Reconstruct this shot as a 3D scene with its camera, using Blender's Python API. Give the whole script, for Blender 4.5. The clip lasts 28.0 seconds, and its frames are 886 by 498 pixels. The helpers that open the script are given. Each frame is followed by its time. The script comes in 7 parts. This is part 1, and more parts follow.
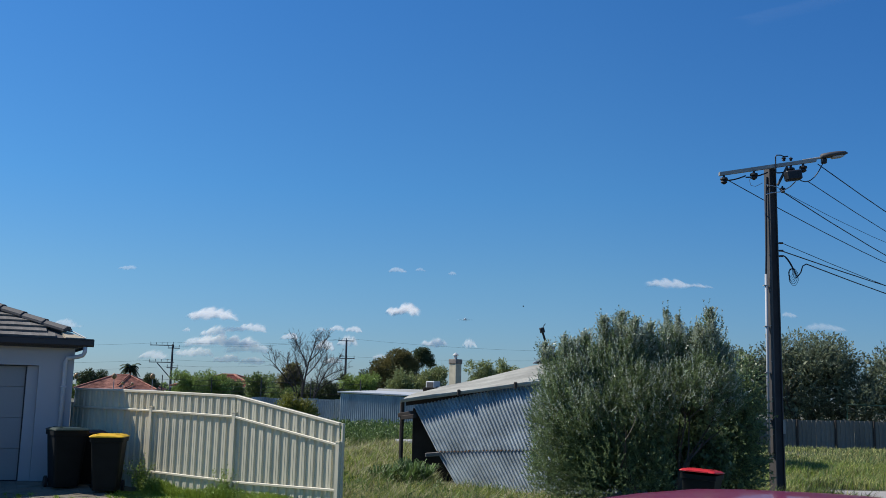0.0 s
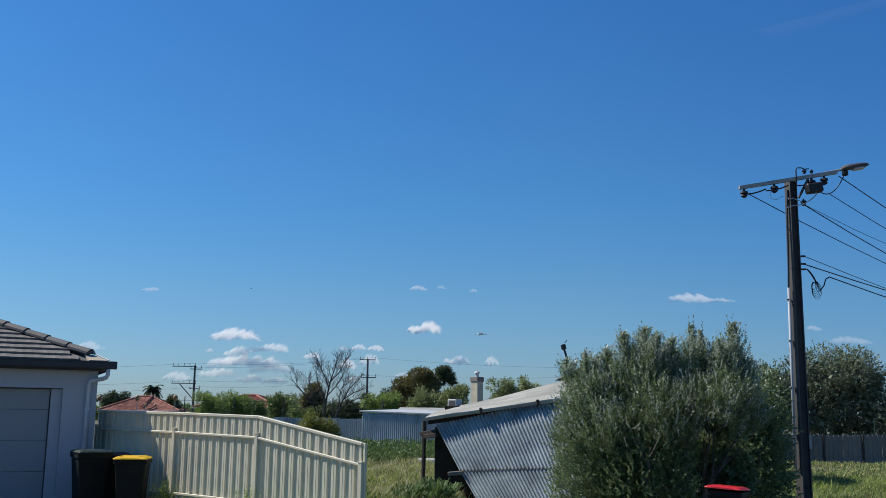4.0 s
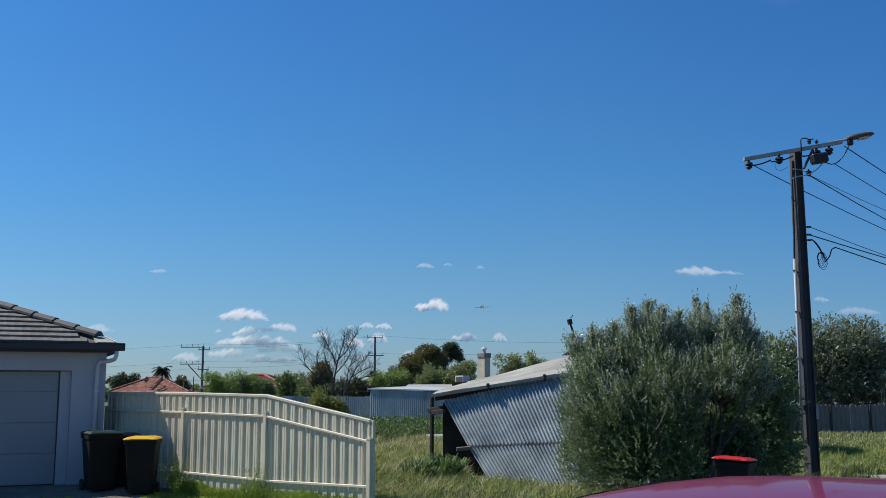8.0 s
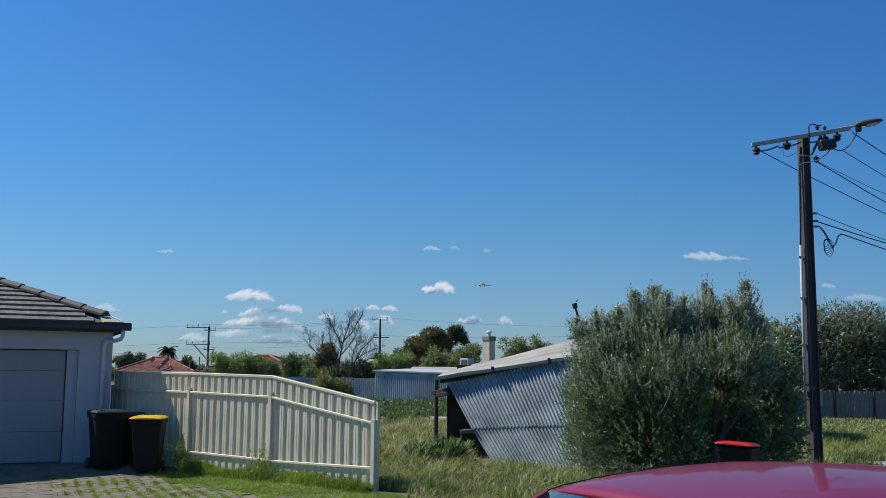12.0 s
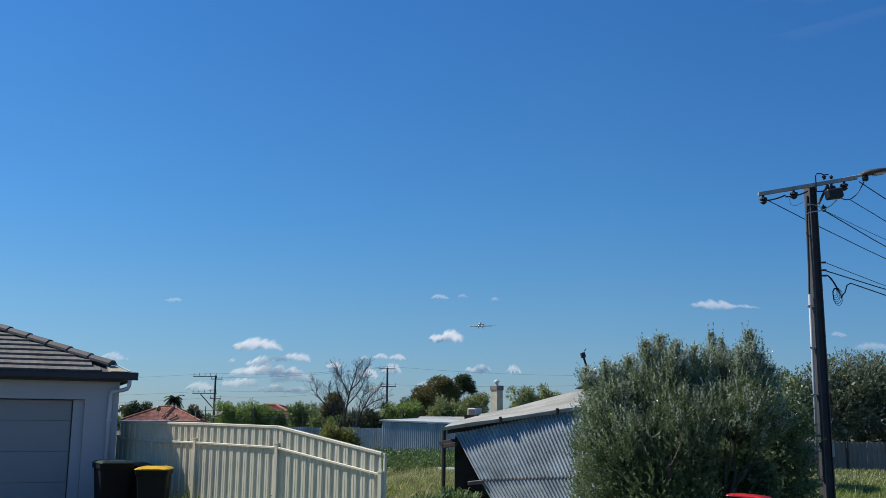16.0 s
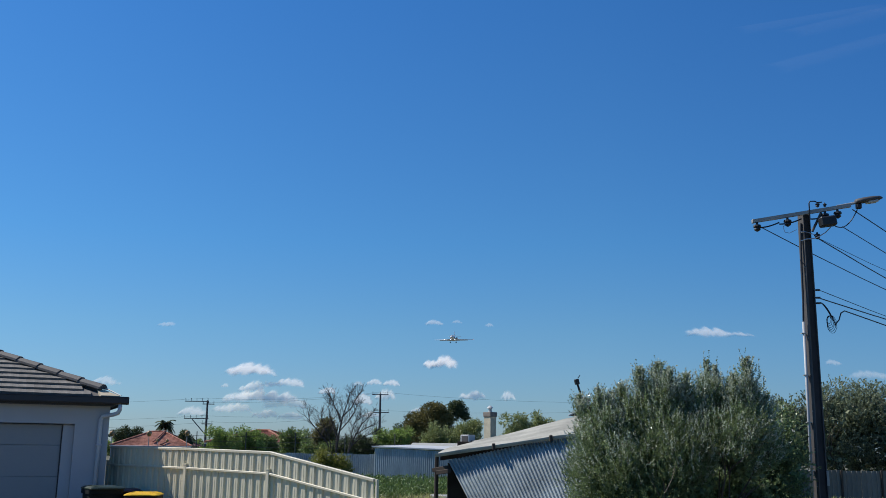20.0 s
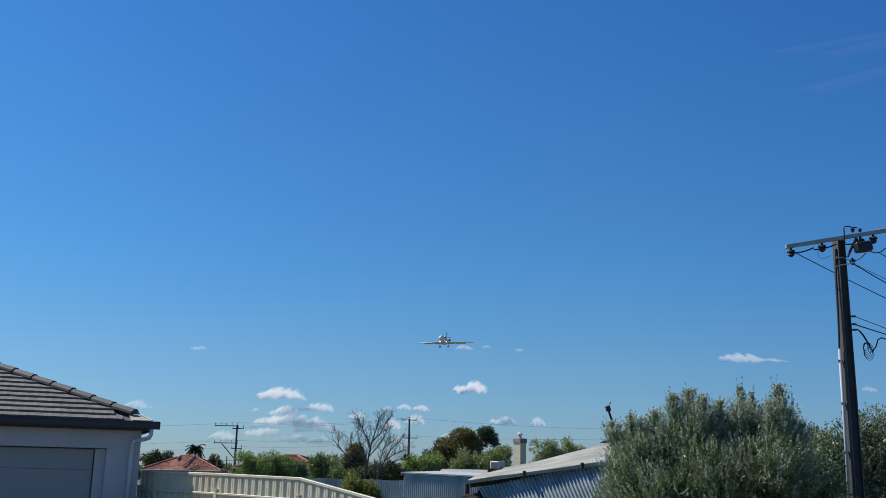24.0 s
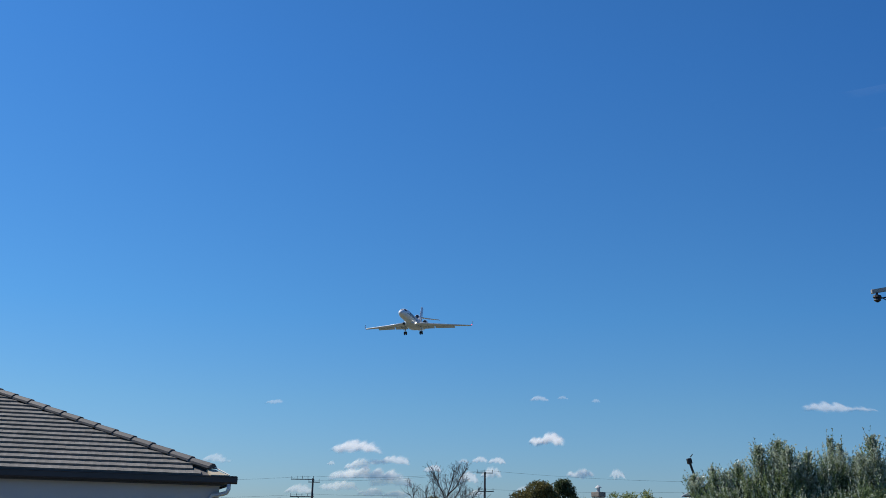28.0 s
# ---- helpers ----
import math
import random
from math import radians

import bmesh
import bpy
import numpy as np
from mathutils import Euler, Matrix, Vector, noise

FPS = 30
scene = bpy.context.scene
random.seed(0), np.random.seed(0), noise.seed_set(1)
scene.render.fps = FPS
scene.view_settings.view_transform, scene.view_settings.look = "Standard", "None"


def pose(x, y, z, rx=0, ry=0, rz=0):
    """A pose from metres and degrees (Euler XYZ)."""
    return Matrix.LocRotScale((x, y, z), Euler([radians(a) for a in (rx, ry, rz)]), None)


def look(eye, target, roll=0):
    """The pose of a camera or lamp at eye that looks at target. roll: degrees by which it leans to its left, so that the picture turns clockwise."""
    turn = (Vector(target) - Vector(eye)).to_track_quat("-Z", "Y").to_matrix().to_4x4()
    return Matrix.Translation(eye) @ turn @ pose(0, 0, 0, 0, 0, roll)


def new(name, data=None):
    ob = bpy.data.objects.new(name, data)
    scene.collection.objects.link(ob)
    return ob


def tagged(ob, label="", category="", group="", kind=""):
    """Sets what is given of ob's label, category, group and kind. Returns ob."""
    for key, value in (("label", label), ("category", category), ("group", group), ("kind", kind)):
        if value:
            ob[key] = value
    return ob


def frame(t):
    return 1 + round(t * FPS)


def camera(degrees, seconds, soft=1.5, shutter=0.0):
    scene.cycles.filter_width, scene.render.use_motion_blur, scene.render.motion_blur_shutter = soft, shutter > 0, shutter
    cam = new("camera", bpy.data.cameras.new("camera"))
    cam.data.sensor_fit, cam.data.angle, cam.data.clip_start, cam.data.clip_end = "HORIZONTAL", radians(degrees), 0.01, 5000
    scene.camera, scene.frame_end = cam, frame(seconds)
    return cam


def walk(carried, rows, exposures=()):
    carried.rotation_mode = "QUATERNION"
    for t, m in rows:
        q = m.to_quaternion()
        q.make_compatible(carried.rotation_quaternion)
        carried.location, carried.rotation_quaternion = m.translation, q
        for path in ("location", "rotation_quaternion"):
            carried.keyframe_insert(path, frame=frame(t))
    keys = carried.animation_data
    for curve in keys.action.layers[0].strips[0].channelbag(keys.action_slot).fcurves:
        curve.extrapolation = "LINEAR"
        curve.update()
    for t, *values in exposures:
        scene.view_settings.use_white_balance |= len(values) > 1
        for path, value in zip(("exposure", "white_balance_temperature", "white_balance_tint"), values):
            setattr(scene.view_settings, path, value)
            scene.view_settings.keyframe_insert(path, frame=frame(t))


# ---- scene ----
cam = camera(49.3, 28.0, soft=0.6)
# seconds, place, tilt above the horizon, roll, turn to the left
PATH = [
    (0.0, -0.022, -0.002, 1.853, 8.785, -1.334, -0.020),
    (0.5, -0.024, 0.001, 1.858, 8.837, -1.325, 0.027),
    (1.0, -0.025, -0.013, 1.859, 9.092, -1.293, 0.199),
    (1.5, -0.023, -0.014, 1.866, 9.231, -1.228, 0.494),
    (2.0, -0.020, -0.016, 1.859, 9.299, -1.160, 0.659),
    (2.5, -0.019, -0.021, 1.860, 9.369, -1.077, 0.861),
    (3.0, -0.024, -0.016, 1.868, 9.698, -1.040, 1.069),
    (3.5, -0.020, -0.010, 1.865, 9.832, -0.898, 1.180),
    (5.5, -0.016, -0.003, 1.857, 9.583, -0.340, 1.479),
    (6.0, -0.010, -0.010, 1.856, 9.415, -0.275, 1.474),
    (6.5, 0.008, -0.011, 1.849, 9.074, -0.171, 1.203),
    (7.0, -0.000, -0.009, 1.852, 9.065, -0.073, 1.486),
    (7.5, 0.002, -0.002, 1.845, 8.520, 0.098, 1.339),
    (8.0, -0.006, -0.006, 1.850, 8.457, 0.151, 1.742),
    (8.5, -0.014, -0.009, 1.853, 8.354, 0.089, 1.950),
    (9.0, -0.016, -0.007, 1.853, 8.076, -0.020, 2.107),
    (9.5, -0.001, 0.003, 1.851, 7.686, -0.043, 1.939),
    (10.0, -0.003, -0.003, 1.851, 7.644, -0.228, 1.903),
    (10.5, -0.002, -0.010, 1.847, 7.419, -0.377, 1.684),
    (11.0, 0.000, 0.000, 1.850, 7.200, -0.400, 2.000),
    (11.5, 0.006, -0.005, 1.850, 7.201, -0.410, 2.007),
    (12.0, -0.004, -0.026, 1.854, 7.435, -0.415, 2.014),
    (12.5, -0.001, -0.015, 1.854, 7.719, -0.399, 1.958),
    (14.5, 0.001, -0.009, 1.863, 9.019, -0.487, 2.319),
    (15.0, -0.003, -0.020, 1.862, 9.433, -0.452, 2.435),
    (15.5, -0.006, -0.022, 1.867, 9.887, -0.479, 2.498),
    (16.0, -0.005, -0.030, 1.871, 10.300, -0.469, 2.451),
    (16.5, -0.002, -0.028, 1.867, 10.645, -0.484, 2.377),
    (17.0, -0.004, -0.002, 1.877, 10.971, -0.540, 2.328),
    (17.5, -0.005, 0.001, 1.875, 11.225, -0.629, 2.234),
    (18.0, -0.008, 0.014, 1.874, 11.470, -0.678, 2.136),
    (18.5, -0.009, 0.012, 1.877, 11.670, -0.697, 2.036),
    (19.0, -0.006, 0.001, 1.874, 11.776, -0.702, 1.987),
    (19.5, -0.003, 0.007, 1.875, 11.823, -0.696, 2.011),
    (20.0, -0.005, 0.007, 1.869, 11.827, -0.743, 2.039),
    (20.5, -0.011, 0.010, 1.875, 11.923, -0.735, 2.084),
    (21.0, -0.015, 0.006, 1.875, 12.275, -0.817, 2.245),
    (21.5, -0.017, 0.009, 1.882, 12.594, -0.923, 2.578),
    (23.5, -0.020, 0.015, 1.878, 13.161, -1.076, 3.364),
    (24.0, -0.029, 0.026, 1.886, 13.273, -1.132, 3.716),
    (24.5, -0.034, 0.034, 1.886, 13.399, -1.123, 4.170),
    (25.0, -0.036, 0.063, 1.882, 13.612, -1.080, 4.574),
    (25.5, -0.033, 0.072, 1.888, 13.930, -0.951, 5.022),
    (26.0, -0.039, 0.066, 1.896, 14.319, -0.969, 5.533),
    (26.5, -0.042, 0.073, 1.904, 14.724, -0.961, 5.989),
    (27.0, -0.048, 0.071, 1.903, 15.176, -1.043, 6.599),
    (27.5, -0.044, 0.079, 1.913, 15.718, -1.202, 7.320),
    (28.0, -0.046, 0.076, 1.911, 16.191, -1.211, 8.095),
]
EXPOSURES = [(0.0, 0.0), (28.0, 0.0)]
walk(cam, [(t, pose(x, y, z, 90 + tilt, roll, turn)) for t, x, y, z, tilt, roll, turn in PATH], EXPOSURES)

# ---- world and sun ----
SUN = Vector((-0.649, 0.162, 0.743)).normalized()
world = bpy.data.worlds.new("sky")
scene.world = world
world.use_nodes = True
wn, wl = world.node_tree.nodes, world.node_tree.links
sky = wn.new("ShaderNodeTexSky")
sky.sky_type = "NISHITA"
sky.sun_disc = False
sky.sun_elevation = math.asin(SUN.z)
sky.sun_rotation = math.atan2(SUN.x, SUN.y)
sky.altitude = 30
sky.air_density, sky.dust_density, sky.ozone_density = 1.0, 0.35, 3.0
wn["Background"].inputs["Strength"].default_value = 0.0665
tint = wn.new("ShaderNodeMix")
tint.data_type, tint.blend_type = "RGBA", "MULTIPLY"
tint.inputs[0].default_value = 1.0
place = wn.new("ShaderNodeTexCoord")
height = wn.new("ShaderNodeSeparateXYZ")
wl.new(place.outputs["Generated"], height.inputs[0])
grade = wn.new("ShaderNodeValToRGB")
grade.color_ramp.elements.new(0.12)
grade.color_ramp.elements.new(0.21)
for step, (spot, shade) in zip(grade.color_ramp.elements, ((0.0, (0.74, 0.97, 1.41, 1)), (0.12, (0.655, 1.11, 1.48, 1)), (0.21, (0.53, 1.16, 1.66, 1)), (0.45, (0.445, 1.17, 1.87, 1)))):
    step.position, step.color = spot, shade
wl.new(height.outputs["Z"], grade.inputs["Fac"])
wl.new(grade.outputs["Color"], tint.inputs[7])
wl.new(sky.outputs["Color"], tint.inputs[6])
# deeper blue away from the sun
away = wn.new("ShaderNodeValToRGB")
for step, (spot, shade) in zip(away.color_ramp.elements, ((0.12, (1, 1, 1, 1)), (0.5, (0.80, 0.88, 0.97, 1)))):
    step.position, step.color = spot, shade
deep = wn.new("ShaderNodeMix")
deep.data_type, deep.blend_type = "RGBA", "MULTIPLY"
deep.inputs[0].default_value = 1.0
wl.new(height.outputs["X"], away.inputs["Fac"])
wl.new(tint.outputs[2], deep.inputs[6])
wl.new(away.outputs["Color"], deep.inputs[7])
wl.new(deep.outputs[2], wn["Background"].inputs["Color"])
sun = new("sun", bpy.data.lights.new("sun", "SUN"))
sun.data.energy, sun.data.angle, sun.data.color = 5.0, radians(0.53), (1.0, 0.95, 0.87)
sun.matrix_world = look(SUN * 60, (0, 0, 0))


# ---- materials ----
def mat(name, color, rough=0.7, metal=0.0, var=0.15, scale=3.0, fine=40.0, bump=0.0, spec=0.5, tint=None, rand=0.0, island=0.0, stretch=None):
    """A procedural surface: a base colour that varies at two scales, with fine relief."""
    m = bpy.data.materials.new(name)
    m.use_nodes = True
    n, l = m.node_tree.nodes, m.node_tree.links
    b = n["Principled BSDF"]
    b.inputs["Roughness"].default_value = rough
    b.inputs["Metallic"].default_value = metal
    b.inputs["Specular IOR Level"].default_value = spec
    co = n.new("ShaderNodeTexCoord")
    src = co.outputs["Object"]
    if stretch:
        mp = n.new("ShaderNodeMapping")
        mp.inputs["Scale"].default_value = stretch
        l.new(src, mp.inputs["Vector"])
        src = mp.outputs["Vector"]
    a, f = n.new("ShaderNodeTexNoise"), n.new("ShaderNodeTexNoise")
    a.inputs["Scale"].default_value, f.inputs["Scale"].default_value = scale, fine
    a.inputs["Detail"].default_value, f.inputs["Detail"].default_value = 5, 3
    for t in (a, f):
        l.new(src, t.inputs["Vector"])
    mx = n.new("ShaderNodeMath")
    mx.operation = "MULTIPLY_ADD"
    l.new(f.outputs["Fac"], mx.inputs[0])
    mx.inputs[1].default_value = 0.4
    l.new(a.outputs["Fac"], mx.inputs[2])
    r = n.new("ShaderNodeValToRGB")
    c2 = tint or color
    r.color_ramp.elements[0].position, r.color_ramp.elements[1].position = 0.45, 0.95
    r.color_ramp.elements[0].color = (*[max(0, c * (1 - var)) for c in color], 1)
    r.color_ramp.elements[1].color = (*[min(1, c * (1 + var)) for c in c2], 1)
    l.new(mx.outputs[0], r.inputs["Fac"])
    out = r.outputs["Color"]
    for amount, node, sock in ((rand, "ShaderNodeObjectInfo", "Random"), (island, "ShaderNodeNewGeometry", "Random Per Island")):
        if amount:
            o = n.new(node)
            mr = n.new("ShaderNodeMapRange")
            mr.inputs["To Min"].default_value, mr.inputs["To Max"].default_value = 1 - amount, 1 + amount
            l.new(o.outputs[sock], mr.inputs["Value"])
            hs = n.new("ShaderNodeHueSaturation")
            l.new(mr.outputs["Result"], hs.inputs["Value"])
            l.new(out, hs.inputs["Color"])
            out = hs.outputs["Color"]
    l.new(out, b.inputs["Base Color"])
    if bump:
        bp = n.new("ShaderNodeBump")
        bp.inputs["Strength"].default_value = bump
        bp.inputs["Distance"].default_value = 0.02
        l.new(f.outputs["Fac"], bp.inputs["Height"])
        l.new(bp.outputs["Normal"], b.inputs["Normal"])
    return m


def leaf_mat(name, color, tint, rough=0.45, var=0.2, island=0.35, passing=0.25):
    """A leaf: glossy skin, with some light passing through it."""
    m = mat(name, color, rough, var=var, scale=1.2, fine=9, tint=tint, island=island)
    n, l = m.node_tree.nodes, m.node_tree.links
    b = n["Principled BSDF"]
    tr, ad = n.new("ShaderNodeBsdfTranslucent"), n.new("ShaderNodeMixShader")
    l.new(b.inputs["Base Color"].links[0].from_socket, tr.inputs["Color"])
    ad.inputs[0].default_value = passing
    l.new(b.outputs[0], ad.inputs[1])
    l.new(tr.outputs[0], ad.inputs[2])
    l.new(ad.outputs[0], n["Material Output"].inputs["Surface"])
    return m


M_GROUND = mat("soil_and_turf", (0.075, 0.078, 0.045), 0.95, var=0.4, scale=0.6, fine=14, bump=0.5, tint=(0.115, 0.11, 0.07))
M_ROAD = mat("asphalt", (0.05, 0.05, 0.052), 0.9, var=0.25, scale=2, fine=120, bump=0.3)
M_CONCRETE = mat("concrete", (0.34, 0.32, 0.29), 0.9, var=0.15, scale=1.5, fine=60, bump=0.15)
M_PAVER = mat("grey_paver", (0.19, 0.16, 0.118), 0.9, var=0.3, scale=2, fine=70, bump=0.2, rand=0.14)
M_SAND = mat("joint_sand", (0.15, 0.132, 0.10), 0.95, var=0.3, scale=4, fine=60)
M_RENDER_WHITE = mat("pale_grey_render", (0.42, 0.425, 0.44), 0.85, var=0.05, scale=1.0, fine=90, bump=0.08)
M_DOOR_WHITE = mat("grey_door_paint", (0.27, 0.28, 0.285), 0.5, var=0.04, scale=0.8, fine=30)
M_TILE = mat("grey_roof_tile", (0.185, 0.17, 0.15), 0.9, var=0.3, scale=5, fine=26, bump=0.25, rand=0.12, spec=0.25, stretch=(2.4, 0.5, 1))
M_CAP = mat("dark_ridge_tile", (0.085, 0.078, 0.075), 0.75, var=0.2, scale=4, fine=50, bump=0.2, rand=0.12)
M_GUTTER = mat("charcoal_gutter_paint", (0.03, 0.031, 0.036), 0.5, var=0.15, scale=2, fine=30)
M_TIMBER_PALE = mat("bare_pale_timber", (0.48, 0.40, 0.28), 0.8, var=0.2, scale=6, fine=60)
M_CONDUIT = mat("grey_conduit_plastic", (0.40, 0.41, 0.42), 0.55, var=0.15, scale=2, fine=40)
M_PIPE_WHITE = mat("white_pipe_paint", (0.54, 0.55, 0.56), 0.5, var=0.08, scale=3, fine=40)
M_CREAM = mat("cream_fence_steel", (0.61, 0.565, 0.42), 0.5, var=0.09, scale=1.6, fine=50, spec=0.4)
M_CREAM_RAIL = mat("cream_fence_rail", (0.61, 0.555, 0.415), 0.5, var=0.1, scale=2.2, fine=60, spec=0.4)
M_BIN = mat("dark_green_bin_plastic", (0.007, 0.009, 0.009), 0.6, var=0.25, scale=4, fine=60, spec=0.2)
M_LID_YELLOW = mat("yellow_lid_plastic", (0.80, 0.47, 0.01), 0.4, var=0.08, scale=4, fine=50)
M_LID_RED = mat("red_lid_plastic", (0.55, 0.02, 0.025), 0.4, var=0.12, scale=4, fine=50)
M_LID_GREEN = mat("dark_lid_plastic", (0.014, 0.03, 0.018), 0.45, var=0.2, scale=4, fine=50)
M_LID_MAROON = mat("maroon_lid_plastic", (0.05, 0.012, 0.014), 0.45, var=0.2, scale=4, fine=50)
M_RUBBER = mat("black_rubber", (0.015, 0.015, 0.016), 0.8, var=0.2, scale=8, fine=80)
M_GALV = mat("weathered_galvanised_iron", (0.275, 0.325, 0.34), 0.42, 0.1, var=0.3, scale=2.2, fine=22, spec=0.5, tint=(0.36, 0.40, 0.405), island=0.06)
M_GALV_ROOF = mat("dull_galvanised_roof", (0.36, 0.345, 0.285), 0.6, 0.1, var=0.2, scale=1.4, fine=20, tint=(0.42, 0.405, 0.34))
M_RUST = mat("rusty_iron", (0.16, 0.075, 0.035), 0.9, var=0.45, scale=6, fine=40, bump=0.3)
M_BLUE_STEEL = mat("blue_grey_fence_steel", (0.315, 0.36, 0.375), 0.6, 0.1, var=0.4, scale=1.2, fine=18, stretch=(1, 1, 0.3), island=0.1)
M_WHITE_STEEL = mat("white_roof_steel", (0.50, 0.50, 0.48), 0.5, var=0.1, scale=2, fine=30)
M_DARK_WOOD = mat("dark_weathered_timber", (0.055, 0.042, 0.033), 0.9, var=0.35, scale=4, fine=50, bump=0.3, stretch=(1, 1, 0.2))
M_GREY_WOOD = mat("grey_weathered_timber", (0.22, 0.19, 0.16), 0.9, var=0.3, scale=4, fine=50, bump=0.3)
# inner shed boards: the shade indoors is put into this dark colour
M_SHED_SHADE = mat("shade_dark_boards", (0.055, 0.046, 0.038), 0.95, var=0.35, scale=3, fine=40, spec=0.05)
M_POLE_STEEL = mat("dark_pole_steel", (0.075, 0.07, 0.068), 0.65, 0.2, var=0.3, scale=2.5, fine=40, stretch=(1, 1, 0.3))
M_POLE_CONC = mat("pole_concrete", (0.035, 0.033, 0.034), 0.95, var=0.3, scale=3, fine=50, bump=0.3)
M_ARM = mat("grey_crossarm_steel", (0.36, 0.35, 0.32), 0.6, 0.2, var=0.2, scale=4, fine=50)
M_BLACK = mat("black_fitting", (0.012, 0.012, 0.014), 0.5, var=0.2, scale=6, fine=60)
M_CABLE = mat("black_cable", (0.016, 0.018, 0.024), 0.6, var=0.1, scale=6, fine=60)
M_CABLE_PALE = mat("pale_loose_wire", (0.45, 0.48, 0.52), 0.5, 0.3, var=0.1, scale=6, fine=60)
M_BARK = mat("grey_bark", (0.085, 0.068, 0.052), 0.95, var=0.35, scale=4, fine=40, bump=0.4)
M_BARE = mat("bare_twigs", (0.052, 0.044, 0.041), 0.95, var=0.3, scale=2, fine=20)
M_TERRA = mat("terracotta_tile", (0.26, 0.08, 0.05), 0.85, var=0.45, scale=1.5, fine=8, tint=(0.38, 0.17, 0.115), rand=0.15)
M_BRICK = mat("cream_brick", (0.42, 0.36, 0.27), 0.9, var=0.2, scale=3, fine=40)
M_CHIM = mat("cream_chimney_render", (0.50, 0.445, 0.32), 0.9, var=0.15, scale=3, fine=30)
M_FAR_STEEL = mat("far_pole_grey", (0.06, 0.06, 0.065), 0.7, var=0.2, scale=1, fine=10)
M_CAR = mat("red_car_paint", (0.25, 0.007, 0.03), 0.38, 0.2, var=0.06, scale=2, fine=200, spec=0.5)
M_CAR.node_tree.nodes["Principled BSDF"].inputs["Coat Weight"].default_value = 0.5
M_CAR.node_tree.nodes["Principled BSDF"].inputs["Coat Roughness"].default_value = 0.05
M_GLASS_DARK = mat("car_glass", (0.01, 0.012, 0.014), 0.05, var=0.02, scale=2, fine=30, spec=0.8)
M_CHROME = mat("bright_trim", (0.6, 0.6, 0.62), 0.2, 0.9, var=0.05, scale=3, fine=30)
M_OLIVE = leaf_mat("olive_leaf", (0.132, 0.19, 0.076), (0.225, 0.285, 0.13), 0.36, island=0.5, passing=0.38)
M_OLIVE_TIP = leaf_mat("silvery_olive_shoot", (0.40, 0.455, 0.335), (0.54, 0.585, 0.47), 0.25, island=0.35, passing=0.38)
M_OLIVE_FAR = leaf_mat("olive_leaf_far", (0.15, 0.185, 0.105), (0.25, 0.285, 0.18), 0.42, island=0.5, passing=0.36)
M_LEAF_GREEN = leaf_mat("green_leaf", (0.19, 0.28, 0.06), (0.28, 0.37, 0.09), 0.5, island=0.5)
M_LEAF_MID = leaf_mat("mid_green_leaf", (0.135, 0.195, 0.06), (0.20, 0.265, 0.08), 0.5, island=0.5)
M_LEAF_DARK = leaf_mat("dark_leaf", (0.075, 0.105, 0.045), (0.11, 0.14, 0.06), 0.5, island=0.5)
M_LEAF_GUM = leaf_mat("gum_leaf", (0.125, 0.13, 0.042), (0.225, 0.19, 0.065), 0.5, island=0.5)
M_LEAF_PALE = leaf_mat("pale_green_leaf", (0.235, 0.275, 0.095), (0.32, 0.355, 0.145), 0.5, island=0.4)
M_LEAF_YELLOW = leaf_mat("yellow_green_leaf", (0.19, 0.20, 0.035), (0.28, 0.28, 0.06), 0.5, island=0.4)
M_GRASS = leaf_mat("lawn_blade", (0.165, 0.25, 0.025), (0.25, 0.33, 0.045), 0.55, island=0.35)
M_LAWN = leaf_mat("mown_lawn_blade", (0.19, 0.29, 0.03), (0.28, 0.38, 0.055), 0.55, island=0.25, passing=0.3)
M_GRASS_TALL = leaf_mat("long_grass_blade", (0.16, 0.178, 0.036), (0.41, 0.385, 0.145), 0.55, var=0.35, island=0.85)
M_GRASS_DRY = leaf_mat("dry_grass_stalk", (0.46, 0.40, 0.22), (0.58, 0.52, 0.32), 0.6, island=0.3)
M_WEED = leaf_mat("dark_weed", (0.085, 0.15, 0.035), (0.15, 0.22, 0.06), 0.5, island=0.4)
M_JET = mat("white_aircraft_paint", (0.72, 0.74, 0.77), 0.25, var=0.03, scale=0.4, fine=4)
# greyer copy of the white paint: shade under wings and belly as colour
M_JET_SHADED = mat("shade_grey_jet_paint", (0.58, 0.61, 0.66), 0.28, var=0.06, scale=0.4, fine=4)
M_JET_METAL = mat("bare_aircraft_metal", (0.55, 0.56, 0.58), 0.3, 0.8, var=0.08, scale=0.6, fine=6)
M_JET_DARK = mat("dark_aircraft_parts", (0.03, 0.03, 0.035), 0.4, var=0.1, scale=1, fine=10)


# ---- building helpers ----
def part(name, bm, material, parent, label="", smooth=False, kind=""):
    """Links a bmesh as one mesh object, under a thing or a part."""
    me = bpy.data.meshes.new(name)
    bm.to_mesh(me)
    bm.free()
    return mesh_part(name, me, material, parent, label, smooth, kind)


def mesh_part(name, me, material, parent, label="", smooth=False, kind=""):
    if material and not me.materials:
        me.materials.append(material)
    if smooth:
        me.polygons.foreach_set("use_smooth", [True] * len(me.polygons))
    ob = new(name, me)
    if parent:
        ob.parent = parent
    return tagged(ob, label, kind=kind)


def thing(name, label, category, m=None, group="", kind=""):
    ob = new(name)
    if m is not None:
        ob.matrix_basis = m
    return tagged(ob, label, category, group, kind)


def box(bm, c, s, m=None):
    """A block with its centre c and its sizes s."""
    mm = Matrix.Translation(c) @ Matrix.Diagonal((*s, 1))
    if m is not None:
        mm = m @ mm
    return bmesh.ops.create_cube(bm, size=1, matrix=mm)["verts"]


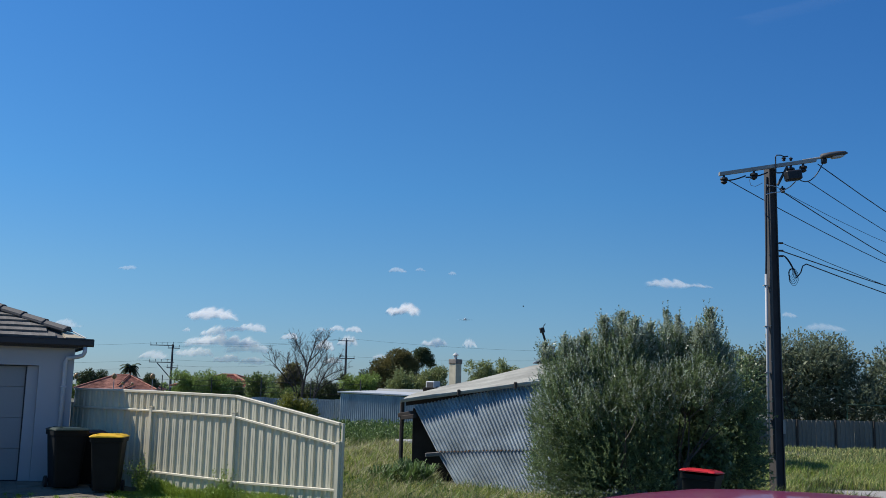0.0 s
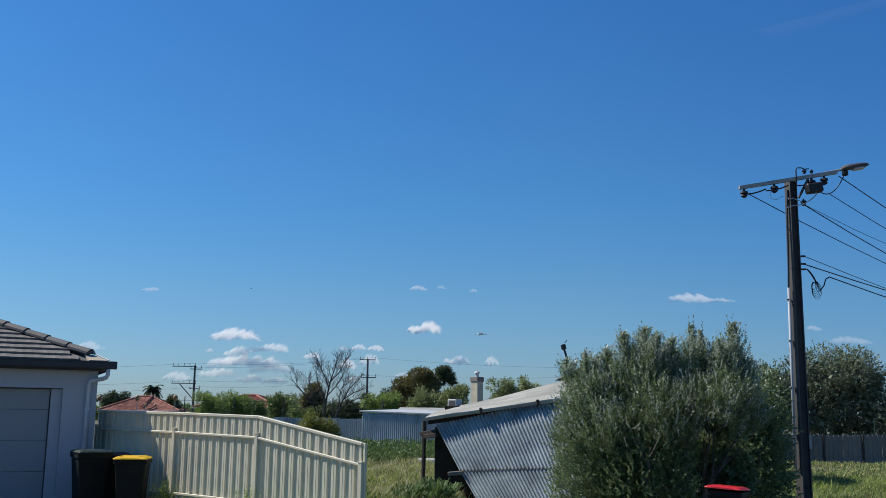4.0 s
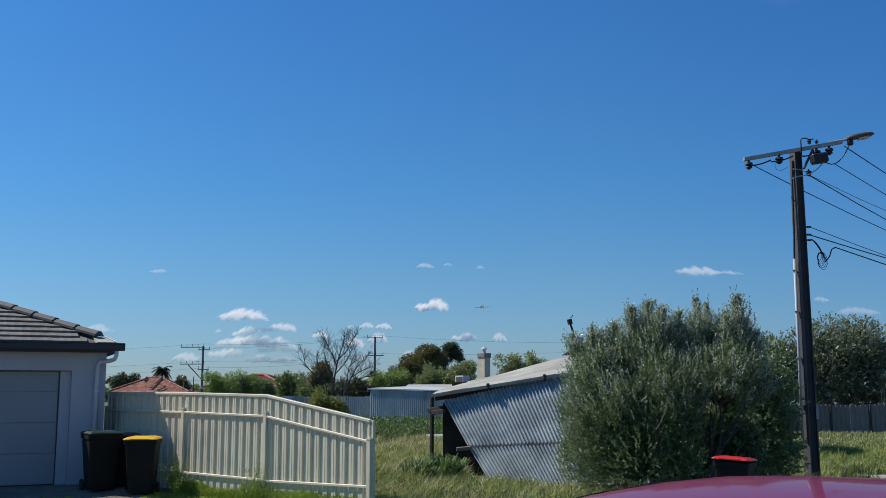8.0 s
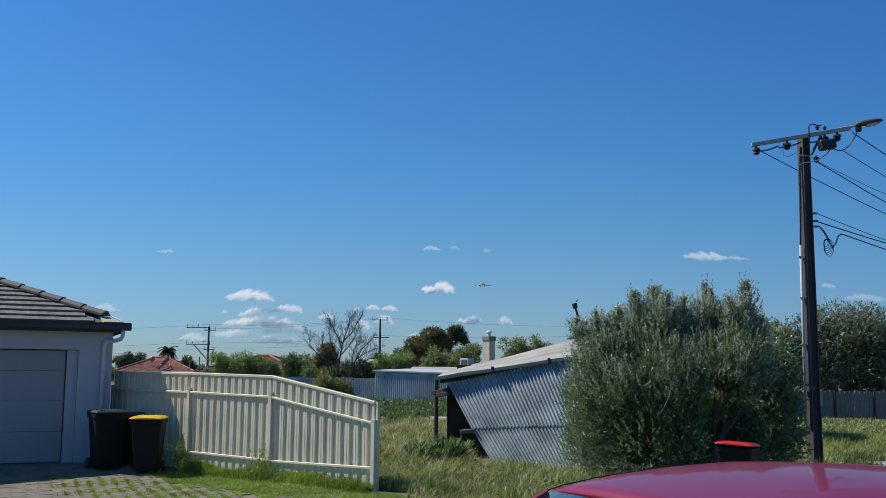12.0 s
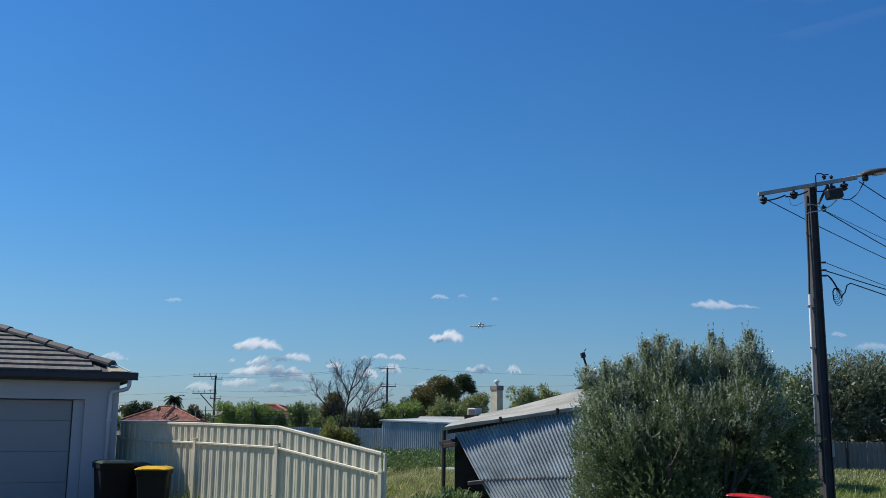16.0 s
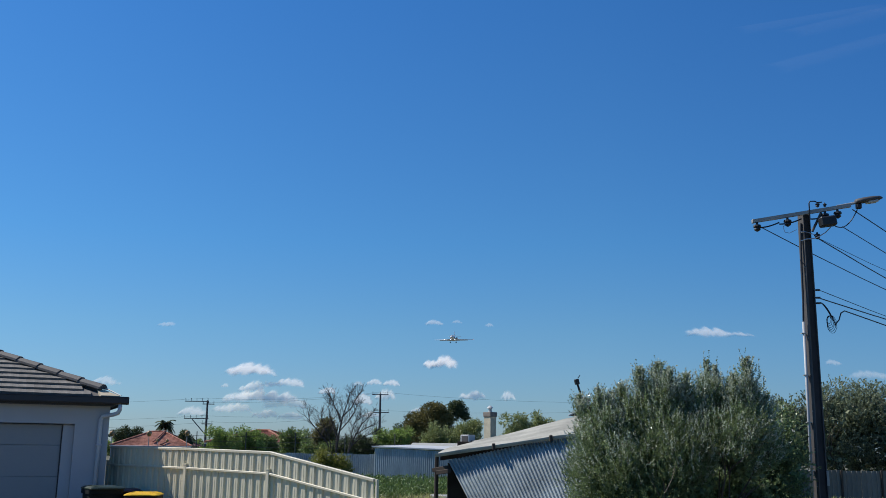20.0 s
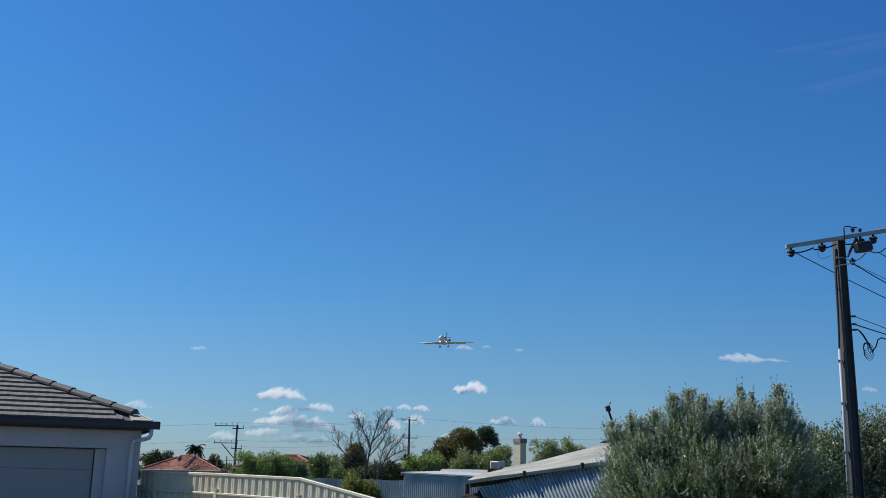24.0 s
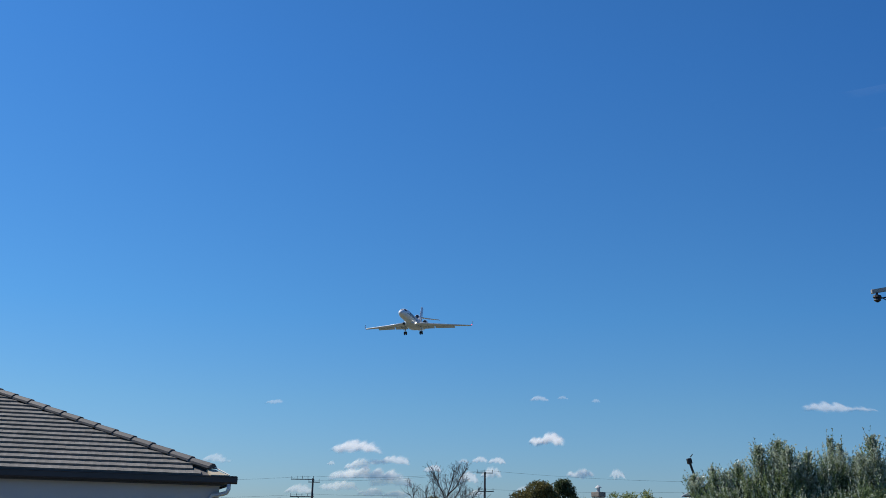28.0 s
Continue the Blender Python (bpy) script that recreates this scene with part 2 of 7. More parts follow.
def bevel(bm, w, seg=1):
    bmesh.ops.bevel(bm, geom=bm.edges[:], offset=w, segments=seg, affect="EDGES", profile=0.7)
    return bm


def block(c, s, w=0.0, m=None):
    bm = bmesh.new()
    box(bm, c, s, m)
    if w:
        bevel(bm, w)
    return bm


def tube(bm, pts, radii, seg=8, caps=True):
    """A round bar along points; radii: one, or one a point."""
    pts = [Vector(p) for p in pts]
    if not hasattr(radii, "__len__"):
        radii = [radii] * len(pts)
    rings, side = [], None
    for i, p in enumerate(pts):
        d = (pts[min(i + 1, len(pts) - 1)] - pts[max(i - 1, 0)]).normalized()
        if side is None:
            side = d.orthogonal().normalized()
        side = (side - d * side.dot(d)).normalized()
        up = d.cross(side)
        rings.append([bm.verts.new(p + radii[i] * (math.cos(a) * side + math.sin(a) * up)) for a in [2 * math.pi * k / seg for k in range(seg)]])
    for a, b in zip(rings, rings[1:]):
        for k in range(seg):
            bm.faces.new((a[k], a[(k + 1) % seg], b[(k + 1) % seg], b[k]))
    if caps:
        bm.faces.new(rings[0][::-1])
        bm.faces.new(rings[-1])
    return bm


def bar(p, q, r, seg=8):
    return tube(bmesh.new(), (p, q), r, seg)


def loft(bm, rings, closed=True, caps=True):
    """A skin through rings of points, all of one count."""
    vs = [[bm.verts.new(p) for p in ring] for ring in rings]
    n = len(vs[0])
    for a, b in zip(vs, vs[1:]):
        for k in range(n if closed else n - 1):
            bm.faces.new((a[k], a[(k + 1) % n], b[(k + 1) % n], b[k]))
    if caps and closed:
        bm.faces.new(vs[0][::-1])
        bm.faces.new(vs[-1])
    return bm


def soup(name, verts, per):
    """A mesh of loose faces, each of `per` corners, from an array of corners."""
    verts = np.asarray(verts, dtype=np.float32).reshape(-1, 3)
    n = len(verts) // per
    me = bpy.data.meshes.new(name)
    me.vertices.add(len(verts))
    me.vertices.foreach_set("co", verts.ravel())
    me.loops.add(len(verts))
    me.loops.foreach_set("vertex_index", np.arange(len(verts), dtype=np.int32))
    me.polygons.add(n)
    me.polygons.foreach_set("loop_start", np.arange(0, n * per, per, dtype=np.int32))
    me.update(calc_edges=True)
    return me


def unit(v):
    return v / (np.linalg.norm(v, axis=-1, keepdims=True) + 1e-9)


def leaves(base, way, length, width, rng):
    """Diamond leaves, one at each base, pointing along way."""
    n = len(base)
    side = unit(np.cross(way, rng.normal(size=(n, 3))))
    length, width = np.broadcast_to(length, n)[:, None], np.broadcast_to(width, n)[:, None]
    fold = np.cross(side, way) * width * 0.35
    mid = base + way * length * 0.5
    return np.stack([base, mid + side * width + fold, base + way * length, mid - side * width + fold], 1)


def sprays(points, ways, count, stem, length, width, rng, spread=0.9):
    """Leafy shoots: at each point a stem along its way, with leaves all along it."""
    n = len(points)
    f = rng.uniform(0.05, 1, (n, count))
    L = np.broadcast_to(stem, n)[:, None]
    b = points[:, None] + ways[:, None] * (f * L)[..., None]
    w = unit(ways[:, None] * (0.55 + 0.6 * f)[..., None] + rng.normal(size=(n, count, 3)) * spread * 0.6)
    return leaves(b.reshape(-1, 3), w.reshape(-1, 3), rng.uniform(0.7, 1.2, n * count) * length, width, rng)


def in_lobes(lobes, count, rng, low=0.55):
    """Points in the outer shell of a crown made of ellipsoid lobes (x, y, z, rx, ry, rz), and the ways out of it."""
    lobes = np.array(lobes, dtype=float)
    wt = (lobes[:, 3] * lobes[:, 4] * lobes[:, 5]) ** 0.67
    k = rng.choice(len(lobes), count, p=wt / wt.sum())
    u = unit(rng.normal(size=(count, 3)))
    r = rng.uniform(low, 1, count)[:, None] ** 0.5
    return lobes[k, :3] + u * r * lobes[k, 3:], u


def sheet_points(width, pitch, depth, kind="wave"):
    """The cross-section of a profiled sheet: (along, out) pairs."""
    if kind == "wave":
        n = int(width / pitch * 8)
        return [(width * i / n, depth * 0.5 * math.sin(2 * math.pi * width * i / n / pitch)) for i in range(n + 1)]
    pts, x = [], 0.0
    while x < width - 1e-6:
        for a, o in ((0.0, 0.0), (0.13, depth * 0.9), (0.34, depth), (0.36, depth * 0.85), (0.39, depth * 0.85), (0.41, depth), (0.62, depth), (0.69, 0.0)):
            if x + a * pitch < width:
                pts.append((x + a * pitch, o))
        x += pitch
    return pts + [(width, pts[-1][1])]


def profiled(bm, section, low, high, out, thick=0.003):
    """A sheet with that section between two edges: low(u) and high(u) give its ends for u metres along; out is its outward way."""
    out = Vector(out)
    f = [[bm.verts.new(Vector(e(u)) + out * o) for u, o in section] for e in (low, high)]
    b = [[bm.verts.new(Vector(e(u)) + out * (o - thick)) for u, o in section] for e in (low, high)]
    n = len(section)
    for k in range(n - 1):
        bm.faces.new((f[0][k], f[0][k + 1], f[1][k + 1], f[1][k]))
        bm.faces.new((b[0][k + 1], b[0][k], b[1][k], b[1][k + 1]))
        bm.faces.new((f[1][k], f[1][k + 1], b[1][k + 1], b[1][k]))
        bm.faces.new((f[0][k + 1], f[0][k], b[0][k], b[0][k + 1]))
    for k in (0, n - 1):
        bm.faces.new((f[0][k], f[1][k], b[1][k], b[0][k]))
    return bm


# ---- ground ----
def ground_z(x, y):
    """The ground's height: level at the street, a little higher at the houses and behind."""
    if -3.0 <= y <= 8.0:
        return -0.16                              # under the road
    rise = min(max((y - 12.0) / 6.0, 0.0), 1.0)
    far = min(max((y - 19.0) / 25.0, 0.0), 1.0)
    # the driveway falls away from the garage to the street
    fall = min(max((18.5 - y) / 2.0, 0.0), 1.0) * min(max((-3.6 - x) / 3.0, 0.0), 1.0)
    return 0.05 * rise + 0.15 * far - 0.2 * fall


def build_ground():
    xs = [-3000, -1200, -500, -200, -90, -45] + [-30 + 1.5 * i for i in range(41)] + [45, 90, 200, 500, 1200, 3000]
    ys = [-3000, -800, -200, -60, -20, -10, -6, -3.01, -3.0, 0, 3, 6, 8.0, 8.01] + [9.5 + 1.5 * i for i in range(34)] + [80, 110, 160, 260, 500, 1000, 2000, 4000]
    bm = bmesh.new()
    sunk = lambda x, y: 0.09 if (x + 4.16) * 0.78 + (y - 15.62) * 0.63 < -0.2 and 9 < y < 20 and x > -14 else 0.0
    g = [[bm.verts.new((x, y, ground_z(x, y) - sunk(x, y) + (0.02 * noise.noise((x * 0.7, y * 0.7, 0)) if y > 8.1 else 0.0))) for x in xs] for y in ys]
    for a, b in zip(g, g[1:]):
        for k in range(len(xs) - 1):
            bm.faces.new((a[k], a[k + 1], b[k + 1], b[k]))
    ob = part("ground", bm, M_GROUND, None, "rough green turf and soil of the plots", True, "structure")
    ob["category"] = "ground"
    road = part("road", block((0, 2.5, -0.10), (300, 10.98, 0.1)), M_ROAD, None, "grey asphalt street under the parked red car", False, "structure")
    road["category"] = "road"
    kerb = thing("kerb", "pale concrete kerb stones along the street", "kerb", None, "", "structure")
    stone = bpy.data.meshes.new("kerb_stone")
    bm = block((0, 0, 0), (1.98, 0.14, 0.2), 0.012)
    bm.to_mesh(stone)
    bm.free()
    stone.materials.append(M_CONCRETE)
    for k in range(30):
        for y in (-3.08, 8.08):
            ob = new("kerb_stone", stone)
            ob.parent = kerb
            ob.location = (-29 + 2 * k, y, -0.07)
    path = part("pavement", block((0, 0, 0), (9.0, 2.0, 0.1), 0.01, pose(12.9, 20.6, 0.03, 0, 0, 2)), M_CONCRETE, None, "pale concrete footpath slab beside the pole", False, "structure")
    path["category"] = "pavement"


build_ground()

# ---- white house with a garage ----
HOUSE = pose(-7.44, 19.52, 0, 0, 0, 26)      # its front corner; x along the front towards the fence, -y out to the street
FLOOR_Z, WALL_TOP, EAVE = 0.055, 2.71, 0.19
ROOF_PITCH = math.tan(radians(21.2))


def build_house():
    h = thing("house", "white plastered house with grey tiled hip roof and garage", "house", HOUSE)
    z0, z1 = FLOOR_Z, WALL_TOP
    dx, dw, dh, t = -0.645, 3.4, 2.25, 0.23
    part("front_wall", block((dx / 2, t / 2, (z0 + z1) / 2), (-dx, t, z1 - z0)), M_RENDER_WHITE, h)
    part("lintel_wall", block((dx - dw / 2, t / 2, (z0 + dh + z1) / 2), (dw, t, z1 - z0 - dh)), M_RENDER_WHITE, h)
    part("front_wall", block((dx - dw - 2.0, t / 2, (z0 + z1) / 2), (4.0, t, z1 - z0)), M_RENDER_WHITE, h)
    part("side_wall", block((-t / 2, 6.0 + t, (z0 + z1) / 2), (t, 12 - t, z1 - z0)), M_RENDER_WHITE, h)
    part("back_wall", block((-4.0, 12.1, (z0 + z1) / 2), (8 - 2 * t, t, z1 - z0)), M_RENDER_WHITE, h)
    part("far_wall", block((-7.9, 6.0 + t, (z0 + z1) / 2), (t, 12 - t, z1 - z0)), M_RENDER_WHITE, h)
    part("footing", block((-4.0, 6.1, z0 / 2), (7.96, 12.1, z0 - 0.01)), M_CONCRETE, h)
    door = part("garage_door", block((dx - dw / 2, t - 0.03, z0 + dh / 2 - 0.005), (dw - 0.01, 0.04, dh - 0.02)), M_DOOR_WHITE, h, "white sectional garage door, closed")
    for i in range(4):
        low, high = 0.03 + 0.6 * i, min(0.03 + 0.6 * (i + 1), dh - 0.02)
        part("door_panel", block((dx - dw / 2, t - 0.06, z0 + (low + high) / 2), (dw - 0.04, 0.03, high - low - 0.006), 0.003), M_DOOR_WHITE, door)
    part("door_seal", block((dx - dw / 2, t - 0.07, z0 + 0.016), (dw - 0.03, 0.04, 0.03)), M_RUBBER, door, "black rubber seal")
    part("door_frame", block((dx - 0.105, t - 0.10, z0 + dh / 2 - 0.004), (0.206, 0.06, dh - 0.012), 0.004), M_RENDER_WHITE, door, "flat white door jamb")
    part("door_gap", block((dx - 0.222, t - 0.085, z0 + dh / 2 - 0.01), (0.022, 0.03, dh - 0.03)), M_GUTTER, door)
    # eaves, fascia, gutter
    e, zt = EAVE, z1 + 0.02
    part("soffit", block((-4.0, 6.1, zt), (8 + 2 * e - 0.02, 12.2 + 2 * e - 0.02, 0.03)), M_RENDER_WHITE, h)
    gut = []
    for a, b in (((-8.6, -e), (e + 0.13, -e)), ((e - 0.11, -e + 0.02), (e - 0.11, 12.6))):
        bm = bmesh.new()
        a3, b3 = Vector((*a, zt)), Vector((*b, zt))
        d = (b3 - a3).normalized()
        o = d.cross(Vector((0, 0, 1)))
        ring = [(0.0, -0.03), (0.10, -0.03), (0.118, 0.0), (0.118, 0.095), (0.13, 0.10), (0.13, 0.112), (0.108, 0.112), (0.108, 0.01), (0.01, 0.0), (0.01, 0.13), (0.0, 0.13)]
        loft(bm, [[p + o * u + Vector((0, 0, v)) for u, v in ring] for p in (a3, b3)])
        bmesh.ops.recalc_face_normals(bm, faces=bm.faces[:])
        gut.append(part("gutter", bm, M_GUTTER, h, "charcoal metal gutter"))
    part("fascia", block((-4.15, -e + 0.012, zt + 0.03), (8.3 + 2 * e - 0.3, 0.02, 0.2)), M_GUTTER, h)
    part("fascia", block((e - 0.012, 6.1, zt + 0.03), (0.02, 12.2 + e, 0.2)), M_GUTTER, h)
    # roof body: two planes that meet at the hip
    roof = part("roof", roof_body(), M_CAP, h, "dark grey concrete roof tiles with hip caps")
    lay_tiles(roof)
    # downpipe on the front wall
    bm = bmesh.new()
    tube(bm, [(0.16, -e - 0.06, zt - 0.02), (0.16, -e - 0.06, zt - 0.14), (0.13, -e - 0.05, zt - 0.2), (0.05, -0.15, zt - 0.23), (-0.14, -0.07, zt - 0.26), (-0.17, -0.05, zt - 0.33), (-0.17, -0.05, z0 + 0.05)], 0.042, 10)
    dp = part("downpipe", bm, M_PIPE_WHITE, h, "white painted downpipe", True)
    for zz in (0.9, 1.9):
        part("pipe_clip", block((-0.17, -0.045, zz), (0.11, 0.10, 0.03), 0.005), M_PIPE_WHITE, dp)
    up = Vector((0, 0, 0.05))
    bm = loft(bmesh.new(), [[roof_at(EAVE - 0.40, 0.03) + o, roof_at(EAVE - 0.04, 0.03) + o, roof_at(EAVE - 0.30, 0.36) + o, roof_at(EAVE - 0.46, 0.40) + o] for o in (up * 0.5, up * -1.2)])
    bmesh.ops.recalc_face_normals(bm, faces=bm.faces[:])
    part("bare_corner", bm, M_TIMBER_PALE, h, "bare pale board at the roof corner")
    part("corner_flashing", bar(roof_at(EAVE - 0.02, 0.02) + up * 0.6, roof_at(EAVE - 0.30, 0.40) + up * 1.1, 0.014, 6), M_WHITE_STEEL, h)
    part("hip_bedding", tube(bmesh.new(), [(EAVE - q, -EAVE + q, WALL_TOP + 0.15 + q * ROOF_PITCH) for q in (0.4, 6.0)], 0.06, 8), M_CAP, h)
    return h


def roof_at(u, v):
    """Front roof plane: u along the eave, v metres up the slope from the eave."""
    c = math.cos(math.atan(ROOF_PITCH))
    return Vector((u, -EAVE + v * c, WALL_TOP + 0.13 + v * c * ROOF_PITCH))


def roof_body():
    e, z = EAVE, WALL_TOP + 0.1
    top = 6.1
    bm = bmesh.new()
    a, b, c, d = (e, -e), (e, 12.2 + e), (-8 - e, 12.2 + e), (-8 - e, -e)
    low = [bm.verts.new((*p, z)) for p in (a, b, c, d)]
    hi = [bm.verts.new((*p, z + top * ROOF_PITCH)) for p in ((e - top, -e + top), (e - top, 12.2 + e - top), (-8 - e, 12.2 + e - top), (-8 - e, -e + top))]
    bm.faces.new(low[::-1])
    bm.faces.new(hi)
    for k in range(4):
        bm.faces.new((low[k], low[(k + 1) % 4], hi[(k + 1) % 4], hi[k]))
    bmesh.ops.recalc_face_normals(bm, faces=bm.faces[:])
    return bm


def tile_mesh(w, length, wave):
    """One flat interlocking tile, with a low wave at its lower edge."""
    bm = bmesh.new()
    n = 6
    prof = [(w * i / n, wave * (0.5 - 0.5 * math.cos(2 * math.pi * i / n)) if i else 0.0) for i in range(n + 1)]
    f0 = [bm.verts.new((u, 0, 0.042 + o)) for u, o in prof]
    f1 = [bm.verts.new((u, length, 0.012 + o)) for u, o in prof]
    g0 = [bm.verts.new((u, 0.004, 0.0)) for u, o in prof]
    for k in range(n):
        bm.faces.new((f0[k], f0[k + 1], f1[k + 1], f1[k]))
        bm.faces.new((g0[k], g0[k + 1], f0[k + 1], f0[k]))
    me = bpy.data.meshes.new("tile")
    bm.to_mesh(me)
    bm.free()
    me.materials.append(M_TILE)
    return me


def lay_tiles(roof):
    rnd = random.Random(4)
    w, gauge = 0.30, 0.32
    me = tile_mesh(w - 0.002, gauge + 0.03, 0.004)
    slope = math.degrees(math.atan(ROOF_PITCH))
    for row in range(20):
        v = row * gauge + 0.02
        limit = EAVE - v * math.cos(radians(slope))
        off = 0.15 * (row % 2)
        for i in range(29):
            u = -7.6 + i * w + off
            if u + w < limit + (0.08 if row > 1 else -0.34):
                p = roof_at(u, v)
                ob = new("tile", me)
                ob.parent = roof
                ob.matrix_basis = pose(p.x, p.y, p.z + rnd.uniform(0, 0.004), slope - 2.1, 0, rnd.uniform(-0.3, 0.3))
    # hip caps, overlapping one another up the hip
    bm = bmesh.new()
    shape = [(0.125, -0.045), (0.118, 0.0), (0.045, 0.058), (-0.045, 0.058), (-0.118, 0.0), (-0.125, -0.045)]
    rings = [[(s * u, y, s * v) for u, v in shape] for y, s in ((0.0, 1.0), (0.02, 1.015), (0.045, 1.015), (0.05, 0.99), (0.62, 0.93))]
    loft(bm, rings, closed=False)
    bm.faces.new([bm.verts.new(p) for p in rings[0]][::-1])
    cap = bpy.data.meshes.new("hip_cap")
    bm.to_mesh(cap)
    bm.free()
    cap.materials.append(M_CAP)
    for i in range(15):
        s = 0.50 + i * 0.585
        q = s / math.sqrt(2 + ROOF_PITCH ** 2)
        ob = new("hip_cap", cap)
        ob.parent = roof
        ob.matrix_basis = pose(EAVE - q, -EAVE + q, WALL_TOP + 0.21 + q * ROOF_PITCH, math.degrees(math.atan(ROOF_PITCH / math.sqrt(2))) - 1.8, 0, 45)


build_house()

# ---- cream steel fence ----
FENCE_A, FENCE_B = Vector((-7.60, 20.19, 0)), Vector((-1.62, 15.55, 0))


def build_fence():
    f = thing("fence", "cream ribbed steel side fence stepping down to the street", "fence")
    way = (FENCE_B - FENCE_A).normalized()
    out = Vector((way.y, -way.x, 0))
    total = (FENCE_B - FENCE_A).length
    stops = [0.0, 2.66, 5.05, total]

    def top(s):
        level = 1.878 - 0.007 * min(s, stops[2] - 0.18)
        return level - 0.424 * max(0.0, s - stops[2] + 0.18) / (total - stops[2] + 0.18)

    def at(s, z):
        return FENCE_A + way * s + Vector((0, 0, z))

    for s in stops:
        part("post", fence_post(at(s, 0.0) + out * 0.045, way, top(s) - 0.30), M_CREAM_RAIL, f)
    for a, b in zip(stops, stops[1:]):
        sec = [(a + u, o) for u, o in sheet_points(b - a, 0.203, 0.03, "rib")]
        bm = profiled(bmesh.new(), sec, lambda u: at(u, 0.03 + 0.02 * math.sin(u * 3)), lambda u: at(u, top(u) - 0.02), out)
        part("panel", bm, M_CREAM, f)
        segs = [(a, b)] if a < stops[1] + 1e-3 or b > stops[2] + 0.1 else [(a, b - 0.18), (b - 0.18, b)]
        for p, q in segs:
            for name, drop, hgt, dep, fwd in (("top_rail", 0.012, 0.045, 0.06, 0.016), ("middle_rail", 0.365, 0.036, 0.03, 0.052)):
                part(name, rail(at(p, top(p) - drop), at(q, top(q) - drop + (0.03 if q == total and name == "middle_rail" else 0.0)), hgt, dep, out * fwd), M_CREAM_RAIL, f)
        part("bottom_rail", rail(at(a, 0.345 if b == total else 0.375), at(b, 0.388 if b == total else 0.355), 0.038, 0.03, out * 0.052), M_CREAM_RAIL, f)
    part("plinth", rail(at(2.7, 0.06), at(5.0, 0.06), 0.09, 0.05, out * 0.05), M_CONCRETE, f, "low concrete plinth")
    part("end_channel", block((0, 0, 0), (0.045, 0.05, top(total) - 0.04), 0.004, Matrix.Translation(at(total + 0.045, top(total) / 2 + 0.02)) @ pose(0, 0, 0, 0, 0, math.degrees(math.atan2(way.y, way.x)))), M_CREAM_RAIL, f)


def rail(p, q, hgt, dep, shift):
    d = (q - p).normalized()
    o = Vector((d.y, -d.x, 0)).normalized()
    up = Vector((0, 0, 1))
    ring = [(-dep / 2, -hgt / 2), (dep / 2, -hgt / 2), (dep / 2, hgt / 2 - 0.008), (dep / 2 - 0.008, hgt / 2), (-dep / 2, hgt / 2)]
    bm = loft(bmesh.new(), [[x + shift + o * a + up * b for a, b in ring] for x in (p, q)])
    bmesh.ops.recalc_face_normals(bm, faces=bm.faces[:])
    return bm


def fence_post(p, way, height):
    a = math.degrees(math.atan2(way.y, way.x))
    bm = bmesh.new()
    box(bm, (0, 0, height / 2), (0.085, 0.055, height))
    bevel(bm, 0.006)
    box(bm, (0, 0, height + 0.006), (0.095, 0.065, 0.025))
    bmesh.ops.transform(bm, matrix=Matrix.Translation(p) @ pose(0, 0, 0, 0, 0, a), verts=bm.verts[:])
    return bm


build_fence()


# ---- wheelie bins ----
def bin_thing(m, lid_mat, lid_words, body_words, lid_tilt=0.0):
    b = thing("wheelie_bin", f"{body_words} wheelie bin with {lid_words} lid", "bin", m, "wheelie bins")
    bm = bmesh.new()

    def ring(w, d, z, y=0.0, r=0.05):
        pts = []
        for cx, cy, a0 in ((1, 1, 0), (-1, 1, 90), (-1, -1, 180), (1, -1, 270)):
            for k in range(4):
                a = radians(a0 + 30 * k)
                pts.append((cx * (w / 2 - r) + r * math.cos(a), y + cy * (d / 2 - r) + r * math.sin(a), z))
        return pts

    loft(bm, [ring(0.42, 0.44, 0.04), ring(0.44, 0.47, 0.12), ring(0.54, 0.62, 0.88), ring(0.54, 0.62, 0.90), ring(0.585, 0.68, 0.905), ring(0.585, 0.68, 0.98), ring(0.555, 0.65, 0.985)])
    part("body", bm, M_BIN, b, "", False)
    bm = bmesh.new()
    loft(bm, [ring(0.60, 0.74, 0.985, -0.02), ring(0.605, 0.745, 0.992, -0.02), ring(0.60, 0.73, 1.003, -0.02), ring(0.50, 0.62, 1.03, -0.02), ring(0.30, 0.40, 1.04, -0.02)])
    box(bm, (0, -0.385, 0.998), (0.34, 0.04, 0.02))
    for x in (-0.17, 0.17):
        box(bm, (x, -0.02, 1.028), (0.05, 0.52, 0.025))
    if lid_tilt:
        bmesh.ops.transform(bm, matrix=Matrix.Translation((0, 0.33, 0.99)) @ pose(0, 0, 0, -lid_tilt, 0, 0) @ Matrix.Translation((0, -0.33, -0.99)), verts=bm.verts[:])
    part("lid", bm, lid_mat, b, f"{lid_words} plastic lid")
    part("handle", tube(bmesh.new(), [(-0.22, 0.34, 0.95), (-0.22, 0.42, 0.965), (0.22, 0.42, 0.965), (0.22, 0.34, 0.95)], 0.016, 8), M_BIN, b)
    part("axle", bar((-0.27, 0.24, 0.1), (0.27, 0.24, 0.1), 0.011), M_POLE_STEEL, b)
    for x in (-0.25, 0.25):
        w = bmesh.new()
        tube(w, [(x - 0.024, 0.24, 0.1), (x - 0.018, 0.24, 0.1), (x + 0.018, 0.24, 0.1), (x + 0.024, 0.24, 0.1)], [0.088, 0.1, 0.1, 0.088], 20)
        part("wheel", w, M_RUBBER, b)
    return b


